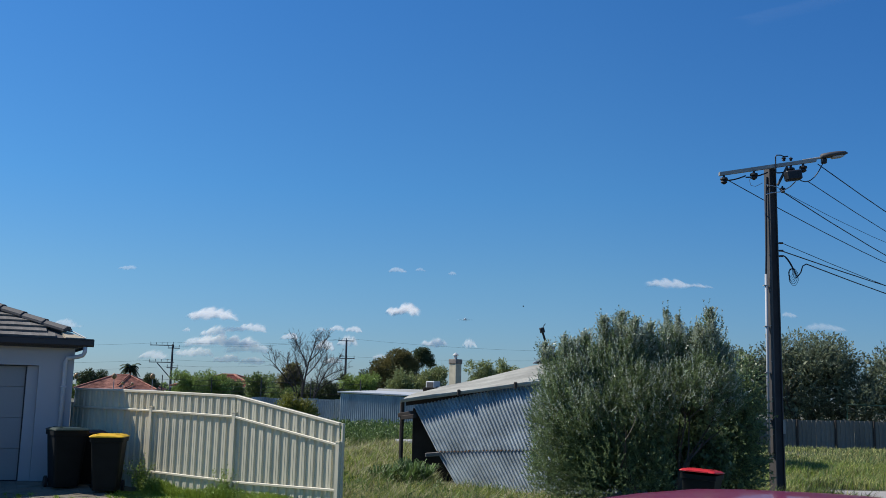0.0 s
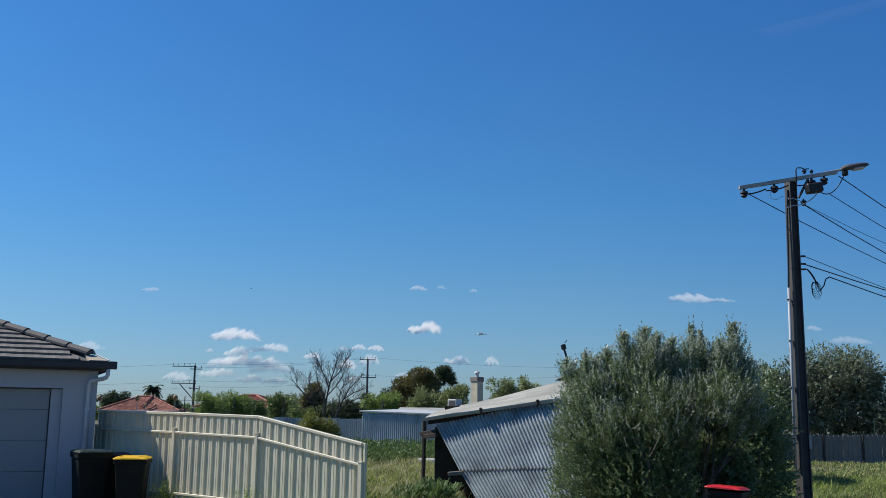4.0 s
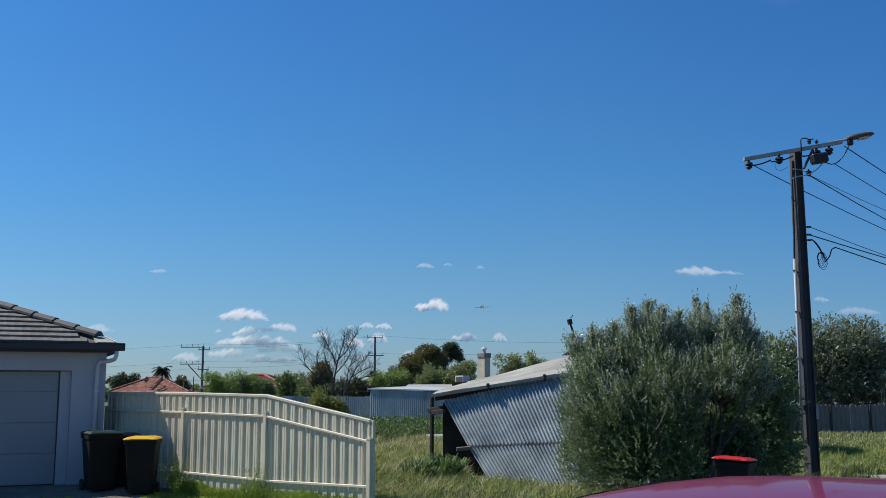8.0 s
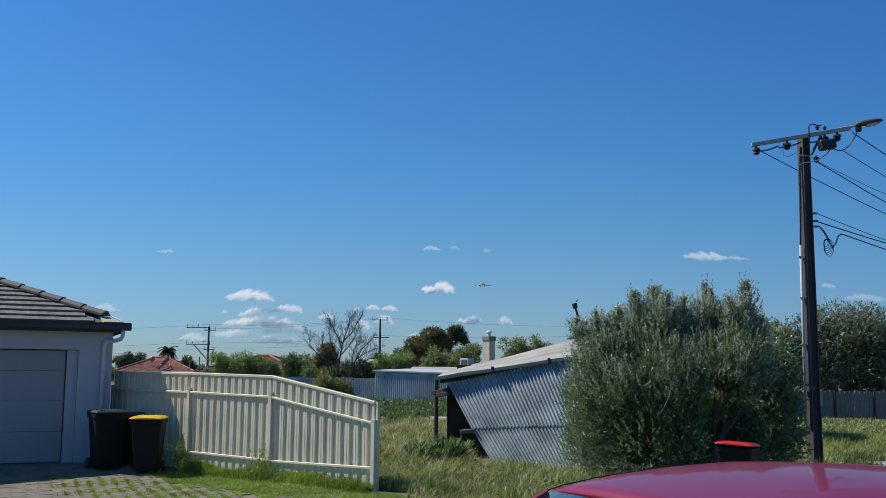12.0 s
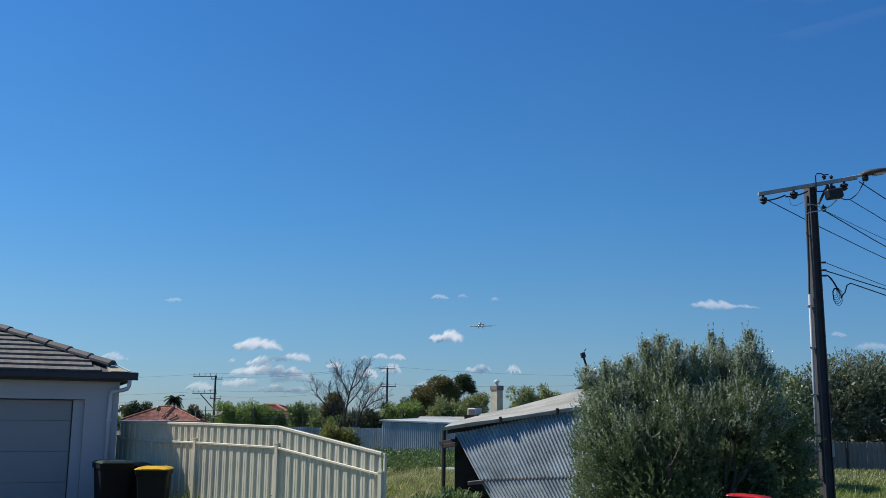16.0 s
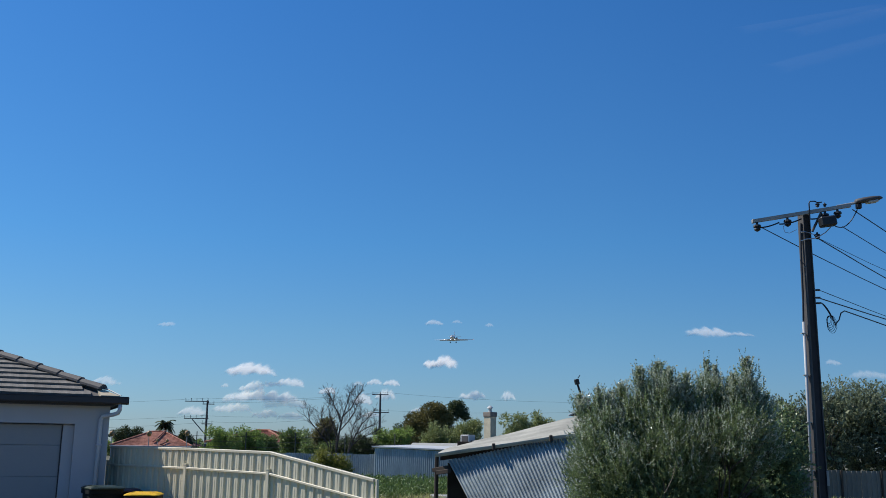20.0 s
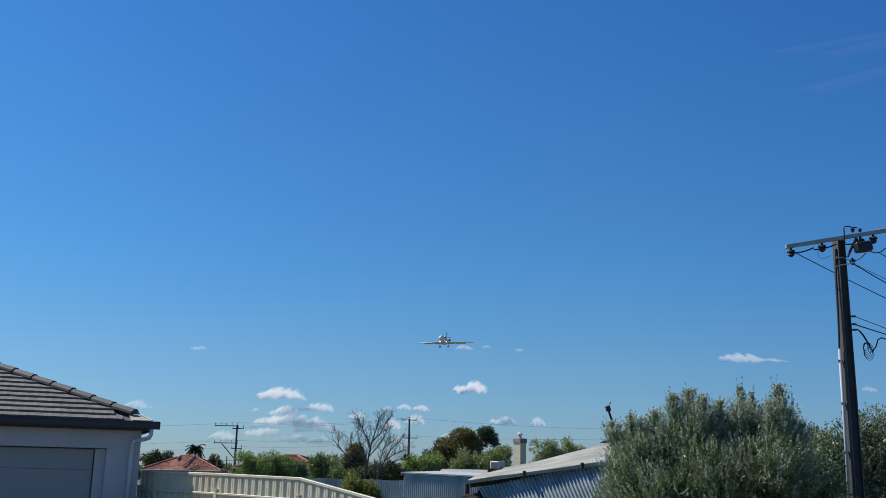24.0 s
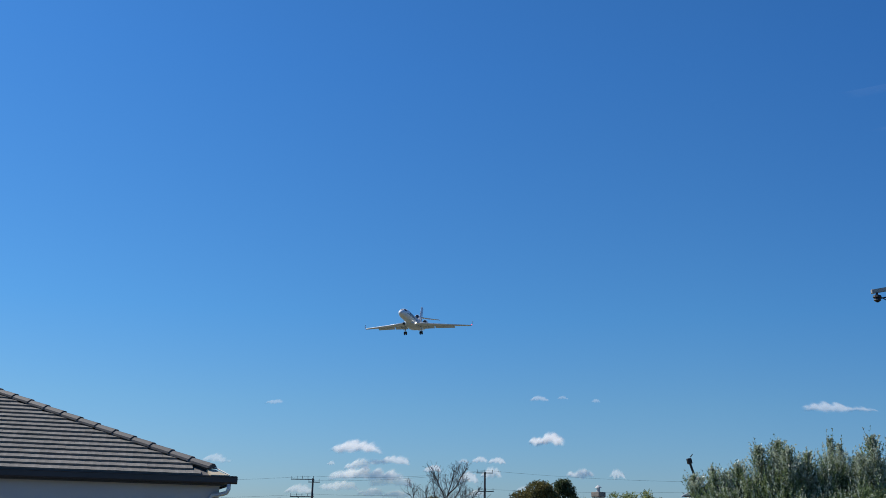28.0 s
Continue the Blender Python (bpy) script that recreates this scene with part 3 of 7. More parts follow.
bin_thing(pose(-6.10, 18.0, ground_z(-6.1, 18.0) + 0.02, 0, 0, 9), M_LID_YELLOW, "yellow", "dark green plastic")
bin_thing(pose(-7.0, 18.3, ground_z(-7.0, 18.3) + 0.02, 0, 0, 34) @ Matrix.Scale(1.07, 4), M_LID_GREEN, "dark green", "dark plastic")
bin_thing(pose(-6.80, 18.95, 0.05, 0, 0, 24), M_LID_MAROON, "dark maroon", "black plastic")
bin_thing(pose(3.74, 14.4, 0.0, 0, 3.0, -28) @ Matrix.Scale(0.875, 4), M_LID_RED, "red", "dark green kerbside", 3)


# ---- power pole at the street ----
POLE = Vector((6.69, 19.72, 0.10))
LINE = Vector((0.69, 0.725, 0)).normalized()      # the way the wires leave along the street


def sag(a, b, drop, n=12):
    a, b = Vector(a), Vector(b)
    return [a.lerp(b, i / n) - Vector((0, 0, 4 * drop * (i / n) * (1 - i / n))) for i in range(n + 1)]


def insulator(p, parent, size=1.0):
    bm = bmesh.new()
    x, y, z = p
    tube(bm, [(x, y, z), (x, y, z - 0.05 * size), (x, y, z - 0.06 * size), (x, y, z - 0.1 * size), (x, y, z - 0.12 * size), (x, y, z - 0.16 * size), (x, y, z - 0.2 * size)],
         [0.02 * size, 0.03 * size, 0.075 * size, 0.085 * size, 0.055 * size, 0.07 * size, 0.02 * size], 10)
    return part("insulator", bm, M_BLACK, parent)


def build_pole():
    p = thing("power_pole", "steel and concrete power pole with street light and crossarm", "pole", Matrix.Translation(POLE) @ pose(0, 0, 0, 0, 0.25, 0) @ Matrix.Scale(0.93, 4))
    H = 7.08
    ang = 30                                       # the steel faces look along the street

    def taper(bm, x0, x1, d0, d1, z0, z1):
        m = pose(0, 0, 0, 0, 0, ang)
        rings = [[m @ Vector((sx, sy * w, z)) for sx, sy in ((x0 * k, -0.5), (x1 * k, -0.5), (x1 * k, 0.5), (x0 * k, 0.5))] for z, k, w in ((z0, 1.0, d0), (z1, d1 / d0 * 0.95, d1))]
        loft(bm, rings)
        bmesh.ops.recalc_face_normals(bm, faces=bm.faces[:])

    core = bmesh.new()
    taper(core, -0.118, 0.118, 0.13, 0.105, -0.6, H + 0.10)
    part("concrete_core", core, M_POLE_CONC, p)
    for a, b in ((-0.146, -0.114), (0.114, 0.146)):
        bm = bmesh.new()
        taper(bm, a, b, 0.195, 0.155, -0.6, H + 0.12)
        part("steel_channel", bm, M_POLE_STEEL, p)
    m = pose(0, 0, 0, 0, 0, ang)
    for i in range(9):
        z = 0.5 + i * 0.78
        q0, q1 = m @ Vector((-0.14, -0.04, z)), m @ Vector((0.14, -0.04, z))
        part("tie_bolt", bar(q0, q1, 0.012, 6), M_ARM, p)
    # pale cable conduit down the side
    bm = bmesh.new()
    tube(bm, [(-0.20, -0.10, 0.9), (-0.175, -0.09, 4.75)], 0.029, 10)
    part("conduit", bm, M_CONDUIT, p, "pale grey plastic cable conduit", True)
    for z in (1.6, 2.6, 3.6, 4.5):
        part("conduit_strap", block((-0.185, -0.08, z), (0.1, 0.09, 0.02)), M_ARM, p)
    bm = bmesh.new()
    tube(bm, [(-0.175, -0.09, 4.75), (-0.15, -0.09, 5.4), (-0.13, -0.08, 6.4), (-0.1, -0.08, 6.95)], 0.02, 6)
    part("riser_cable", bm, M_CABLE, p)
    part("label_plate", block((0.12, -0.16, 1.45), (0.05, 0.01, 0.3)), M_ARM, p)
    # crossarm and street light
    a, b = Vector((-1.19, -0.16, H - 0.115)), Vector((0.98, -0.16, H + 0.27))
    d = (b - a).normalized()
    bm = loft(bmesh.new(), [[q + Vector((0, u, v)) for u, v in ((-0.04, -0.04), (0.04, -0.04), (0.04, 0.04), (-0.04, 0.04))] for q in (a, b)])
    bmesh.ops.recalc_face_normals(bm, faces=bm.faces[:])
    arm = part("crossarm", bm, M_ARM, p, "long grey steel crossarm")
    part("arm_tip", block(a + d * 0.02, (0.05, 0.09, 0.09), 0.01), M_ARM, arm)
    part("arm_brace", bar((0.11, -0.16, H - 0.33), (0.33, -0.17, H + 0.10), 0.028), M_POLE_STEEL, p)
    part("lamp_bracket", bar(b - d * 0.3 + Vector((0, 0, 0.03)), b + d * 0.25 + Vector((0, 0, 0.04)), 0.028), M_ARM, p)
    lamp = bmesh.new()
    c = b + d * 0.40 + Vector((0, 0, 0.05))
    prof = [(-0.30, 0.03, 0.05), (-0.27, 0.10, 0.075), (-0.1, 0.13, 0.085), (0.1, 0.13, 0.08), (0.25, 0.10, 0.06), (0.32, 0.03, 0.02)]
    loft(lamp, [[c + d * s + Vector((0, w * math.cos(t), hh * math.sin(t) * (1.0 if math.sin(t) > 0 else 0.55))) for t in [2 * math.pi * k / 12 for k in range(12)]] for s, w, hh in prof])
    lum = part("street_light", lamp, M_POLE_STEEL, p, "grey cobra-head street light", True)
    glass = bmesh.new()
    c2 = c + Vector((0, 0, -0.045)) + d * 0.08
    loft(glass, [[c2 + d * s + Vector((0, w * math.cos(t), hh * math.sin(t))) for t in [2 * math.pi * k / 12 for k in range(12)]] for s, w, hh in ((-0.14, 0.03, 0.01), (-0.1, 0.1, 0.035), (0.08, 0.1, 0.04), (0.16, 0.03, 0.012))])
    part("diffuser", glass, M_PIPE_WHITE, lum, "pale diffuser", True)
    part("photo_cell", block(c + d * -0.22 + Vector((0, 0, -0.1)), (0.12, 0.1, 0.12), 0.02), M_BLACK, lum)
    part("switch_box", block((0.52, -0.32, H - 0.22), (0.35, 0.22, 0.22), 0.03, pose(0.40, -0.32, H - 0.14, 0, -8, 0) @ Matrix.Translation((-0.52, 0.32, 0.22 - H))), M_BLACK, p, "black cable terminal box")
    for k, s in enumerate((0.10, 0.78, 1.62, 1.90)):
        q = a + d * s
        insulator(q + Vector((0, -0.02, -0.04)), p, 1.05)
        part("shackle", block(q + Vector((0.03, -0.02, -0.2)), (0.08, 0.03, 0.04), 0.008), M_POLE_STEEL, p)
    # small fittings on top of the arm
    bm = bmesh.new()
    tube(bm, [(0.06, -0.21, H - 0.05), (0.06, -0.21, H + 0.30), (0.09, -0.19, H + 0.35), (0.2, -0.16, H + 0.36), (0.26, -0.16, H + 0.33), (0.36, -0.16, H + 0.34)], 0.014, 6)
    part("top_loop", bm, M_CABLE, p)
    insulator((0.26, -0.16, H + 0.34), p, 0.6)
    insulator((0.42, -0.16, H + 0.33), p, 0.5)
    for k in range(3):
        part("side_bracket", block((0.16, -0.12, (5.45, 5.16, 5.28)[k]), (0.10, 0.05, 0.04), 0.01), M_POLE_STEEL, p)
    insulator((0.22, -0.14, H - 0.34), p, 0.8)
    # loose leads and the coil of service cable
    rnd = random.Random(3)
    for k in range(6):
        r = 0.05 + 0.013 * k
        pts = []
        for i in range(15):
            t = 2 * math.pi * i / 14
            pts.append((0.36 + 0.012 * k + r * 0.9 * math.cos(t + k), -0.12 + rnd.uniform(-0.02, 0.02), 4.80 - 0.02 * k + r * 1.7 * math.sin(t + k)))
        part("cable_coil", tube(bmesh.new(), pts, 0.0055, 5), M_CABLE, p)
    for k in range(3):
        part("lead", tube(bmesh.new(), sag((0.2, -0.12, 5.18), (0.42 + 0.04 * k, -0.12, 4.85 - 0.08 * k), -0.04 - 0.03 * k, 8), 0.008, 5), M_CABLE, p)
    part("lead", tube(bmesh.new(), [(0.48, -0.12, 4.68), (0.58, -0.12, 4.8), (0.63, -0.12, 4.95), (0.72, -0.1, 5.0)], 0.014, 5), M_CABLE, p)
    part("pale_lead", tube(bmesh.new(), [(-0.46, -0.2, H - 0.14), (-0.53, -0.2, H - 0.24), (-0.50, -0.2, H - 0.36), (-0.40, -0.2, H - 0.38), (-0.24, -0.2, H - 0.30)], 0.007, 5), M_CABLE_PALE, p, "pale looping wire")
    part("pale_band", tube(bmesh.new(), [(-0.17, -0.22, H - 0.56), (-0.05, -0.24, H - 0.52), (0.12, -0.23, H - 0.50), (0.22, -0.2, H - 0.46), (0.38, -0.2, H - 0.36), (0.5, -0.2, H - 0.24)], 0.012, 5), M_CABLE_PALE, p, "pale wire bound round the pole")
    part("pale_band", tube(bmesh.new(), [(-0.17, -0.22, H - 0.34), (0.0, -0.24, H - 0.37), (0.18, -0.22, H - 0.44)], 0.009, 5), M_CABLE_PALE, p)
    for k, (s, e) in enumerate(((0.1, 0.6), (0.6, 1.1), (1.3, 1.66))):
        part("jumper", tube(bmesh.new(), sag(a + d * s + Vector((0, 0, -0.16)), a + d * e + Vector((0, 0, -0.12)), 0.03, 8), 0.016, 5), M_CABLE, p)
    part("jumper", tube(bmesh.new(), sag(a + d * 1.66 + Vector((0, 0, -0.2)), a + d * 2.35 + Vector((0, 0, -0.12)), 0.3, 10), 0.012, 5), M_CABLE, p)
    # wires leaving along the street
    far = LINE * 42
    ends = [(a + d * 0.16 + Vector((0, 0, -0.14)), 0.016, 0.9, 0), (b + d * 0.04 + Vector((0, 0, -0.10)), 0.018, 1.0, -0.4), (Vector((0.72, -0.3, H - 0.25)), 0.014, 1.0, -0.1),
            (Vector((0.2, -0.14, H - 0.46)), 0.018, 1.0, -0.6), (Vector((0.25, -0.14, H - 0.48)), 0.009, 1.6, 3.8), (Vector((0.19, -0.12, 5.45)), 0.012, 0.7, 0.7),
            (Vector((0.19, -0.12, 5.27)), 0.020, 0.5, 1.2), (Vector((0.72, -0.1, 5.0)), 0.020, 0.6, 0.8)]
    for q, r, dr, lift in ends:
        part("wire", tube(bmesh.new(), sag(q, q + far + Vector((0, 0, lift - 0.3)), dr, 16), r * 0.66, 5), M_CABLE, p)


build_pole()

# ---- leaning corrugated iron shed ----
SA, SB, SC, SD = Vector((-0.86, 21.0, 1.82)), Vector((2.986, 20.55, 2.416)), Vector((3.6, 24.3, 3.05)), Vector((-0.76, 23.6, 1.93))


def build_shed():
    s = thing("iron_shed", "old leaning shed of corrugated galvanised iron, half collapsed", "shed")
    # roof: wavy sheets from the low end up to the high end
    bm = bmesh.new()
    n = 26
    rows = []
    for i in range(n * 4 + 1):
        v = i / (n * 4)
        a, b = SA.lerp(SD, v), SB.lerp(SC, v)
        rows.append((a, b, 0.012 * math.sin(2 * math.pi * v * n)))
    nrm = (SB - SA).cross(SD - SA).normalized()
    top = [[bm.verts.new(a.lerp(b, k / 6) + nrm * (o + 0.015 * math.sin(k * 2.1))) for k in range(7)] for a, b, o in rows]
    for p, q in zip(top, top[1:]):
        for k in range(6):
            bm.faces.new((p[k], p[k + 1], q[k + 1], q[k]))
    r = bmesh.ops.extrude_face_region(bm, geom=bm.faces[:])
    bmesh.ops.translate(bm, vec=nrm * -0.01, verts=[g for g in r["geom"] if isinstance(g, bmesh.types.BMVert)])
    part("roof", bm, M_GALV_ROOF, s, "dull grey iron roof")
    # gutter along the near edge, with brackets
    bm = bmesh.new()
    d = (SB - SA).normalized()
    o = Vector((d.y, -d.x, 0)).normalized()
    ring = [(0.0, -0.07), (0.05, -0.07), (0.07, -0.03), (0.07, 0.0), (0.06, 0.0), (0.06, -0.025), (0.04, -0.06), (0.0, -0.06)]
    loft(bm, [[p + o * u + Vector((0, 0, v)) for u, v in ring] for p in (SA - d * 0.05, SB)])
    bmesh.ops.recalc_face_normals(bm, faces=bm.faces[:])
    part("gutter", bm, M_GALV_ROOF, s, "sagging old gutter")
    for f in (0.31, 0.62):
        q = SA.lerp(SB, f) + o * 0.1
        part("gutter_bracket", block(q + Vector((0, 0, -0.03)), (0.07, 0.06, 0.14), 0.015), M_DARK_WOOD, s)
    part("wall_plate", rail(SA + Vector((0, 0, -0.10)) - o * 0.35, SB + Vector((0, 0, -0.10)) - o * 0.35, 0.1, 0.06, Vector((0, 0, 0))), M_DARK_WOOD, s)
    # leaning wall: two rows of sheets, each sheet on its own
    tl, ml, bl = Vector((-0.650, 21.105, 1.678)), Vector((-0.104, 20.394, 0.732)), Vector((0.404, 19.790, -0.048))
    along, lean = Vector((0.972, -0.228, 0.055)).normalized(), (bl - tl).normalized()
    rnd = random.Random(8)
    for row, (hi, lo, wide, narrow) in enumerate(((tl, ml, 1.0, 0.88), (ml - lean * 0.07, bl, 0.89, 0.80))):
        u0, k = 0.0, 0
        while u0 < 3.1:
            w = 0.76
            sec = sheet_points(w + 0.04, 0.084, 0.050)
            out = ((lo - hi).cross(along)).normalized()
            if out.y > 0:
                out = -out
            jag = rnd.uniform(-0.03, 0.03)
            hh, ll = hi + along * u0 * wide, lo + along * u0 * narrow
            lift = out * (0.004 * (k % 2) + (0.0 if row else 0.018))
            bm = profiled(bmesh.new(), sec, lambda u: ll + along * u * narrow + lift, lambda u: hh + along * u * wide + lift - lean * (jag + (0.0 if row else 0.2 * (u0 + u))), out, 0.002)
            sheet = part("iron_sheet", bm, M_GALV, s, "" if row else "corrugated iron sheet, rust at its foot")
            if not row:
                foot = ll + (hh - ll) * (0.012 + 0.008 * rnd.random())
                part("rusty_edge", profiled(bmesh.new(), sec, lambda u: ll + along * u * narrow + lift, lambda u: foot + along * u * narrow + lift + (hh - ll) * 0.006 * math.sin(u * 19), out * 1.03, 0.002), M_RUST, sheet, "rust-eaten lower edge")
            u0 += w
            k += 1
    # timber ends, posts, and inner boards coloured dark for the shade inside
    part("post", bar((-0.90, 21.2, 0.0), (-0.89, 21.2, 1.80), 0.045, 8), M_DARK_WOOD, s)
    part("beam", block((0, 0, 0), (0.42, 0.10, 0.09), 0.01, pose(-0.80, 21.05, 1.50, 4, -9, -40)), M_DARK_WOOD, s)
    part("beam", block((0, 0, 0), (0.36, 0.11, 0.09), 0.01, pose(-0.74, 21.0, 1.44, 4, -7, -40)), M_DARK_WOOD, s)
    part("loose_timber", block((0, 0, 0), (0.30, 0.12, 0.08), 0.01, pose(-0.20, 20.36, 0.70, 0, -6, -12)), M_GREY_WOOD, s, "broken grey timber end")
    part("inner_wall", block((0, 0, 0), (4.0, 0.06, 1.62), 0.005, pose(1.33, 21.62, 0.81, 0, 0, 2)), M_SHED_SHADE, s)
    part("inner_wall", block((0, 0, 0), (4.2, 0.06, 2.2), 0.005, pose(1.6, 23.2, 1.0, 0, 0, -4)), M_SHED_SHADE, s)


build_shed()
pipe = thing("fallen_pipe", "pale green-grey pipe lying in the long grass", "pipe")
part("tube", bar((-1.60, 34.0, 0.30), (-0.62, 33.9, 0.30), 0.12, 14), M_WHITE_STEEL, pipe)
part("end_cap", bar((-1.63, 34.0, 0.30), (-1.58, 34.0, 0.30), 0.13, 14), M_GALV_ROOF, pipe)


# ---- plots behind ----
def build_back_shed():
    b = thing("steel_shed", "low blue-grey steel shed with a pale roof edge", "shed")
    p0, p1 = Vector((-4.75, 45.2, 0.0)), Vector((-0.6, 43.6, 0.0))
    d = (p1 - p0).normalized()
    o = Vector((d.y, -d.x, 0))
    L = (p1 - p0).length
    k, u = 0, 0.0
    while u < L - 0.1:
        w = min(0.8, L - u)
        q = p0 + d * u
        part("wall_sheet", profiled(bmesh.new(), sheet_points(w - 0.005, 0.10, 0.024), lambda t: q + d * t + Vector((0, 0, 0.1)), lambda t: q + d * t + Vector((0, 0, 1.97 - 0.03 * (u + t))), o), M_BLUE_STEEL, b)
        u += w
    part("side_wall", block((0, 0, 0), (0.05, 4, 1.9), 0, Matrix.Translation(p0 - o * 2 + Vector((0.03, 0, 1.0))) @ pose(0, 0, 0, 0, 0, math.degrees(math.atan2(d.y, d.x)))), M_BLUE_STEEL, b)
    bm = bmesh.new()
    loft(bm, [[p0 - d * 0.15 + o * y + Vector((0, 0, z)) for y, z in ((0.05, 2.0), (-4.0, 2.12), (-4.0, 2.16), (0.05, 2.06))], [p1 + d * 0.6 + o * y + Vector((0, 0, z - 0.14)) for y, z in ((0.05, 2.0), (-4.0, 2.12), (-4.0, 2.16), (0.05, 2.06))]])
    bmesh.ops.recalc_face_normals(bm, faces=bm.faces[:])
    part("roof", bm, M_WHITE_STEEL, b, "pale grey steel roof with a white edge")
    f = thing("back_fence", "weathered blue-grey corrugated steel back fence", "fence")
    q0 = Vector((-14.0, 47.0, 0.0))
    dd = Vector((1, 0, 0))
    for k in range(12):
        q = q0 + dd * 0.8 * k
        part("fence_sheet", profiled(bmesh.new(), sheet_points(0.79, 0.10, 0.024), lambda t: q + dd * t + Vector((0, 0, 0.1)), lambda t: q + dd * t + Vector((0, 0, 1.68 + 0.02 * math.sin(k * 2.3)))  , Vector((0, -1, 0))), M_BLUE_STEEL, f)
    for k in range(5):
        part("wire_post", bar((-13.6 + 2.4 * k, 47.1, 0.1), (-13.6 + 2.4 * k, 47.1, 2.65), 0.025, 6), M_POLE_STEEL, f)
    for z in (1.95, 2.2, 2.45):
        part("barbed_wire", bar((-14, 47.1, z), (-3.6, 47.1, z - 0.05), 0.008, 5), M_CABLE, f)


build_back_shed()


def hip_house(name, label, x, y, w, d, eave, rise, roof_mat, wall_mat, turn=0.0, tiles=True):
    """A low house: walls, a hip roof in courses, and a chimney where given."""
    h = thing(name, label, "house", pose(x, y, 0.1, 0, 0, turn))
    part("wall", block((0, 0, eave / 2), (w - 1.0, d - 1.0, eave)), wall_mat, h)
    bm = bmesh.new()
    n = 14 if tiles else 2
    r = min(w, d) / 2 - 0.2
    prev = None
    for i in range(n):
        for f, dz in ((i / n, 0.0), ((i + 1) / n, -0.075 if tiles else 0.0)):
            hw, hd, z = w / 2 - r * f, d / 2 - r * f, eave + rise * f + dz
            ring = [bm.verts.new(p) for p in ((-hw, -hd, z), (hw, -hd, z), (hw, hd, z), (-hw, hd, z))]
            if prev:
                for k in range(4):
                    bm.faces.new((prev[k], prev[(k + 1) % 4], ring[(k + 1) % 4], ring[k]))
            else:
                bm.faces.new(ring[::-1])
            prev = ring
    bm.faces.new(prev)
    part("roof", bm, roof_mat, h)
    for sx in (-1, 1):
        for sy in (-1, 1):
            part("hip_ridge", bar((sx * w / 2, sy * d / 2, eave + 0.05), (sx * (w / 2 - r), sy * (d / 2 - r), eave + rise + 0.03), 0.13, 6), roof_mat, h)
    part("ridge", bar((-(w / 2 - r), 0, eave + rise + 0.05), (w / 2 - r, 0, eave + rise + 0.05), 0.15, 6), roof_mat, h)
    part("gutter", block((0, -d / 2, eave - 0.06), (w, 0.12, 0.12), 0.02), M_WHITE_STEEL, h)
    return h


red = hip_house("tiled_house", "far house with faded red tile hip roof", -49.2, 149.5, 11.9, 10.2, 2.0, 2.1, M_TERRA, M_BRICK, 8)
part("hip_ridge", bar((1.05, -0.3, 4.25), (0.15, -4.3, 2.62), 0.15, 6), M_TERRA, red)
part("hip_ridge", bar((2.3, -3.9, 2.78), (1.4, -5.1, 2.2), 0.15, 6), M_TERRA, red)
hip_house("tiled_house", "far house with orange-red tile roof between trees", -22.0, 100.0, 9.0, 8.0, 2.3, 1.25, M_TERRA, M_BRICK, -10)

hip_house("tiled_house", "low dark red roof behind the back fence", -11.6, 78.0, 5.6, 5.0, 1.5, 0.72, M_TERRA, M_BRICK, 0)


def build_old_house():
    h = thing("old_house", "low old house with iron roof and cream chimney", "house")
    part("wall", block((4.0, 54.2, 1.05), (11.0, 7.6, 1.85)), M_BRICK, h)
    bm = bmesh.new()
    loft(bm, [[(x, 50.0, 2.02), (x, 54.0, 2.30), (x, 58.8, 2.0), (x, 58.8, 1.95), (x, 50.0, 1.95)] for x in (-3.6, 10.2)])
    bmesh.ops.recalc_face_normals(bm, faces=bm.faces[:])
    part("roof", bm, M_GALV_ROOF, h)
    ch = bmesh.new()
    box(ch, (0, 0, 2.7), (0.44, 0.44, 2.3), pose(0.60, 50.3, 0, 0, 0, -42))
    chim = part("chimney", ch, M_CHIM, h, "cream rendered chimney with a dark cap")
    cap = bmesh.new()
    box(cap, (0, 0, 3.74), (0.52, 0.52, 0.24), pose(0.60, 50.3, 0, 0, 0, -42))
    part("chimney_cap", bevel(cap, 0.02), M_GREY_WOOD, chim)
    bm = bmesh.new()
    tube(bm, [(0.60, 50.3, 3.85), (0.60, 50.3, 4.05), (0.60, 50.3, 4.06), (0.60, 50.3, 4.1), (0.60, 50.3, 4.2)], [0.09, 0.09, 0.17, 0.15, 0.02], 12)
    part("cowl", bm, M_WHITE_STEEL, chim, "bright metal chimney cowl")
    ac = thing("air_conditioner", "white roof air conditioner on the old house", "air conditioner", pose(-0.52, 49.0, -0.10, 0, 0, -42))
    part("casing", block((0, 0, 2.55), (0.56, 0.5, 0.46), 0.02), M_WHITE_STEEL, ac)
    part("grille", block((0.02, -0.255, 2.55), (0.42, 0.02, 0.36), 0.005), M_POLE_STEEL, ac)
    part("duct", block((0.56, 0.1, 2.42), (0.6, 0.4, 0.2), 0.02), M_GREY_WOOD, ac)
    part("stand", block((0, 0, 2.2), (0.6, 0.5, 0.16), 0.01), M_POLE_STEEL, ac)


build_old_house()


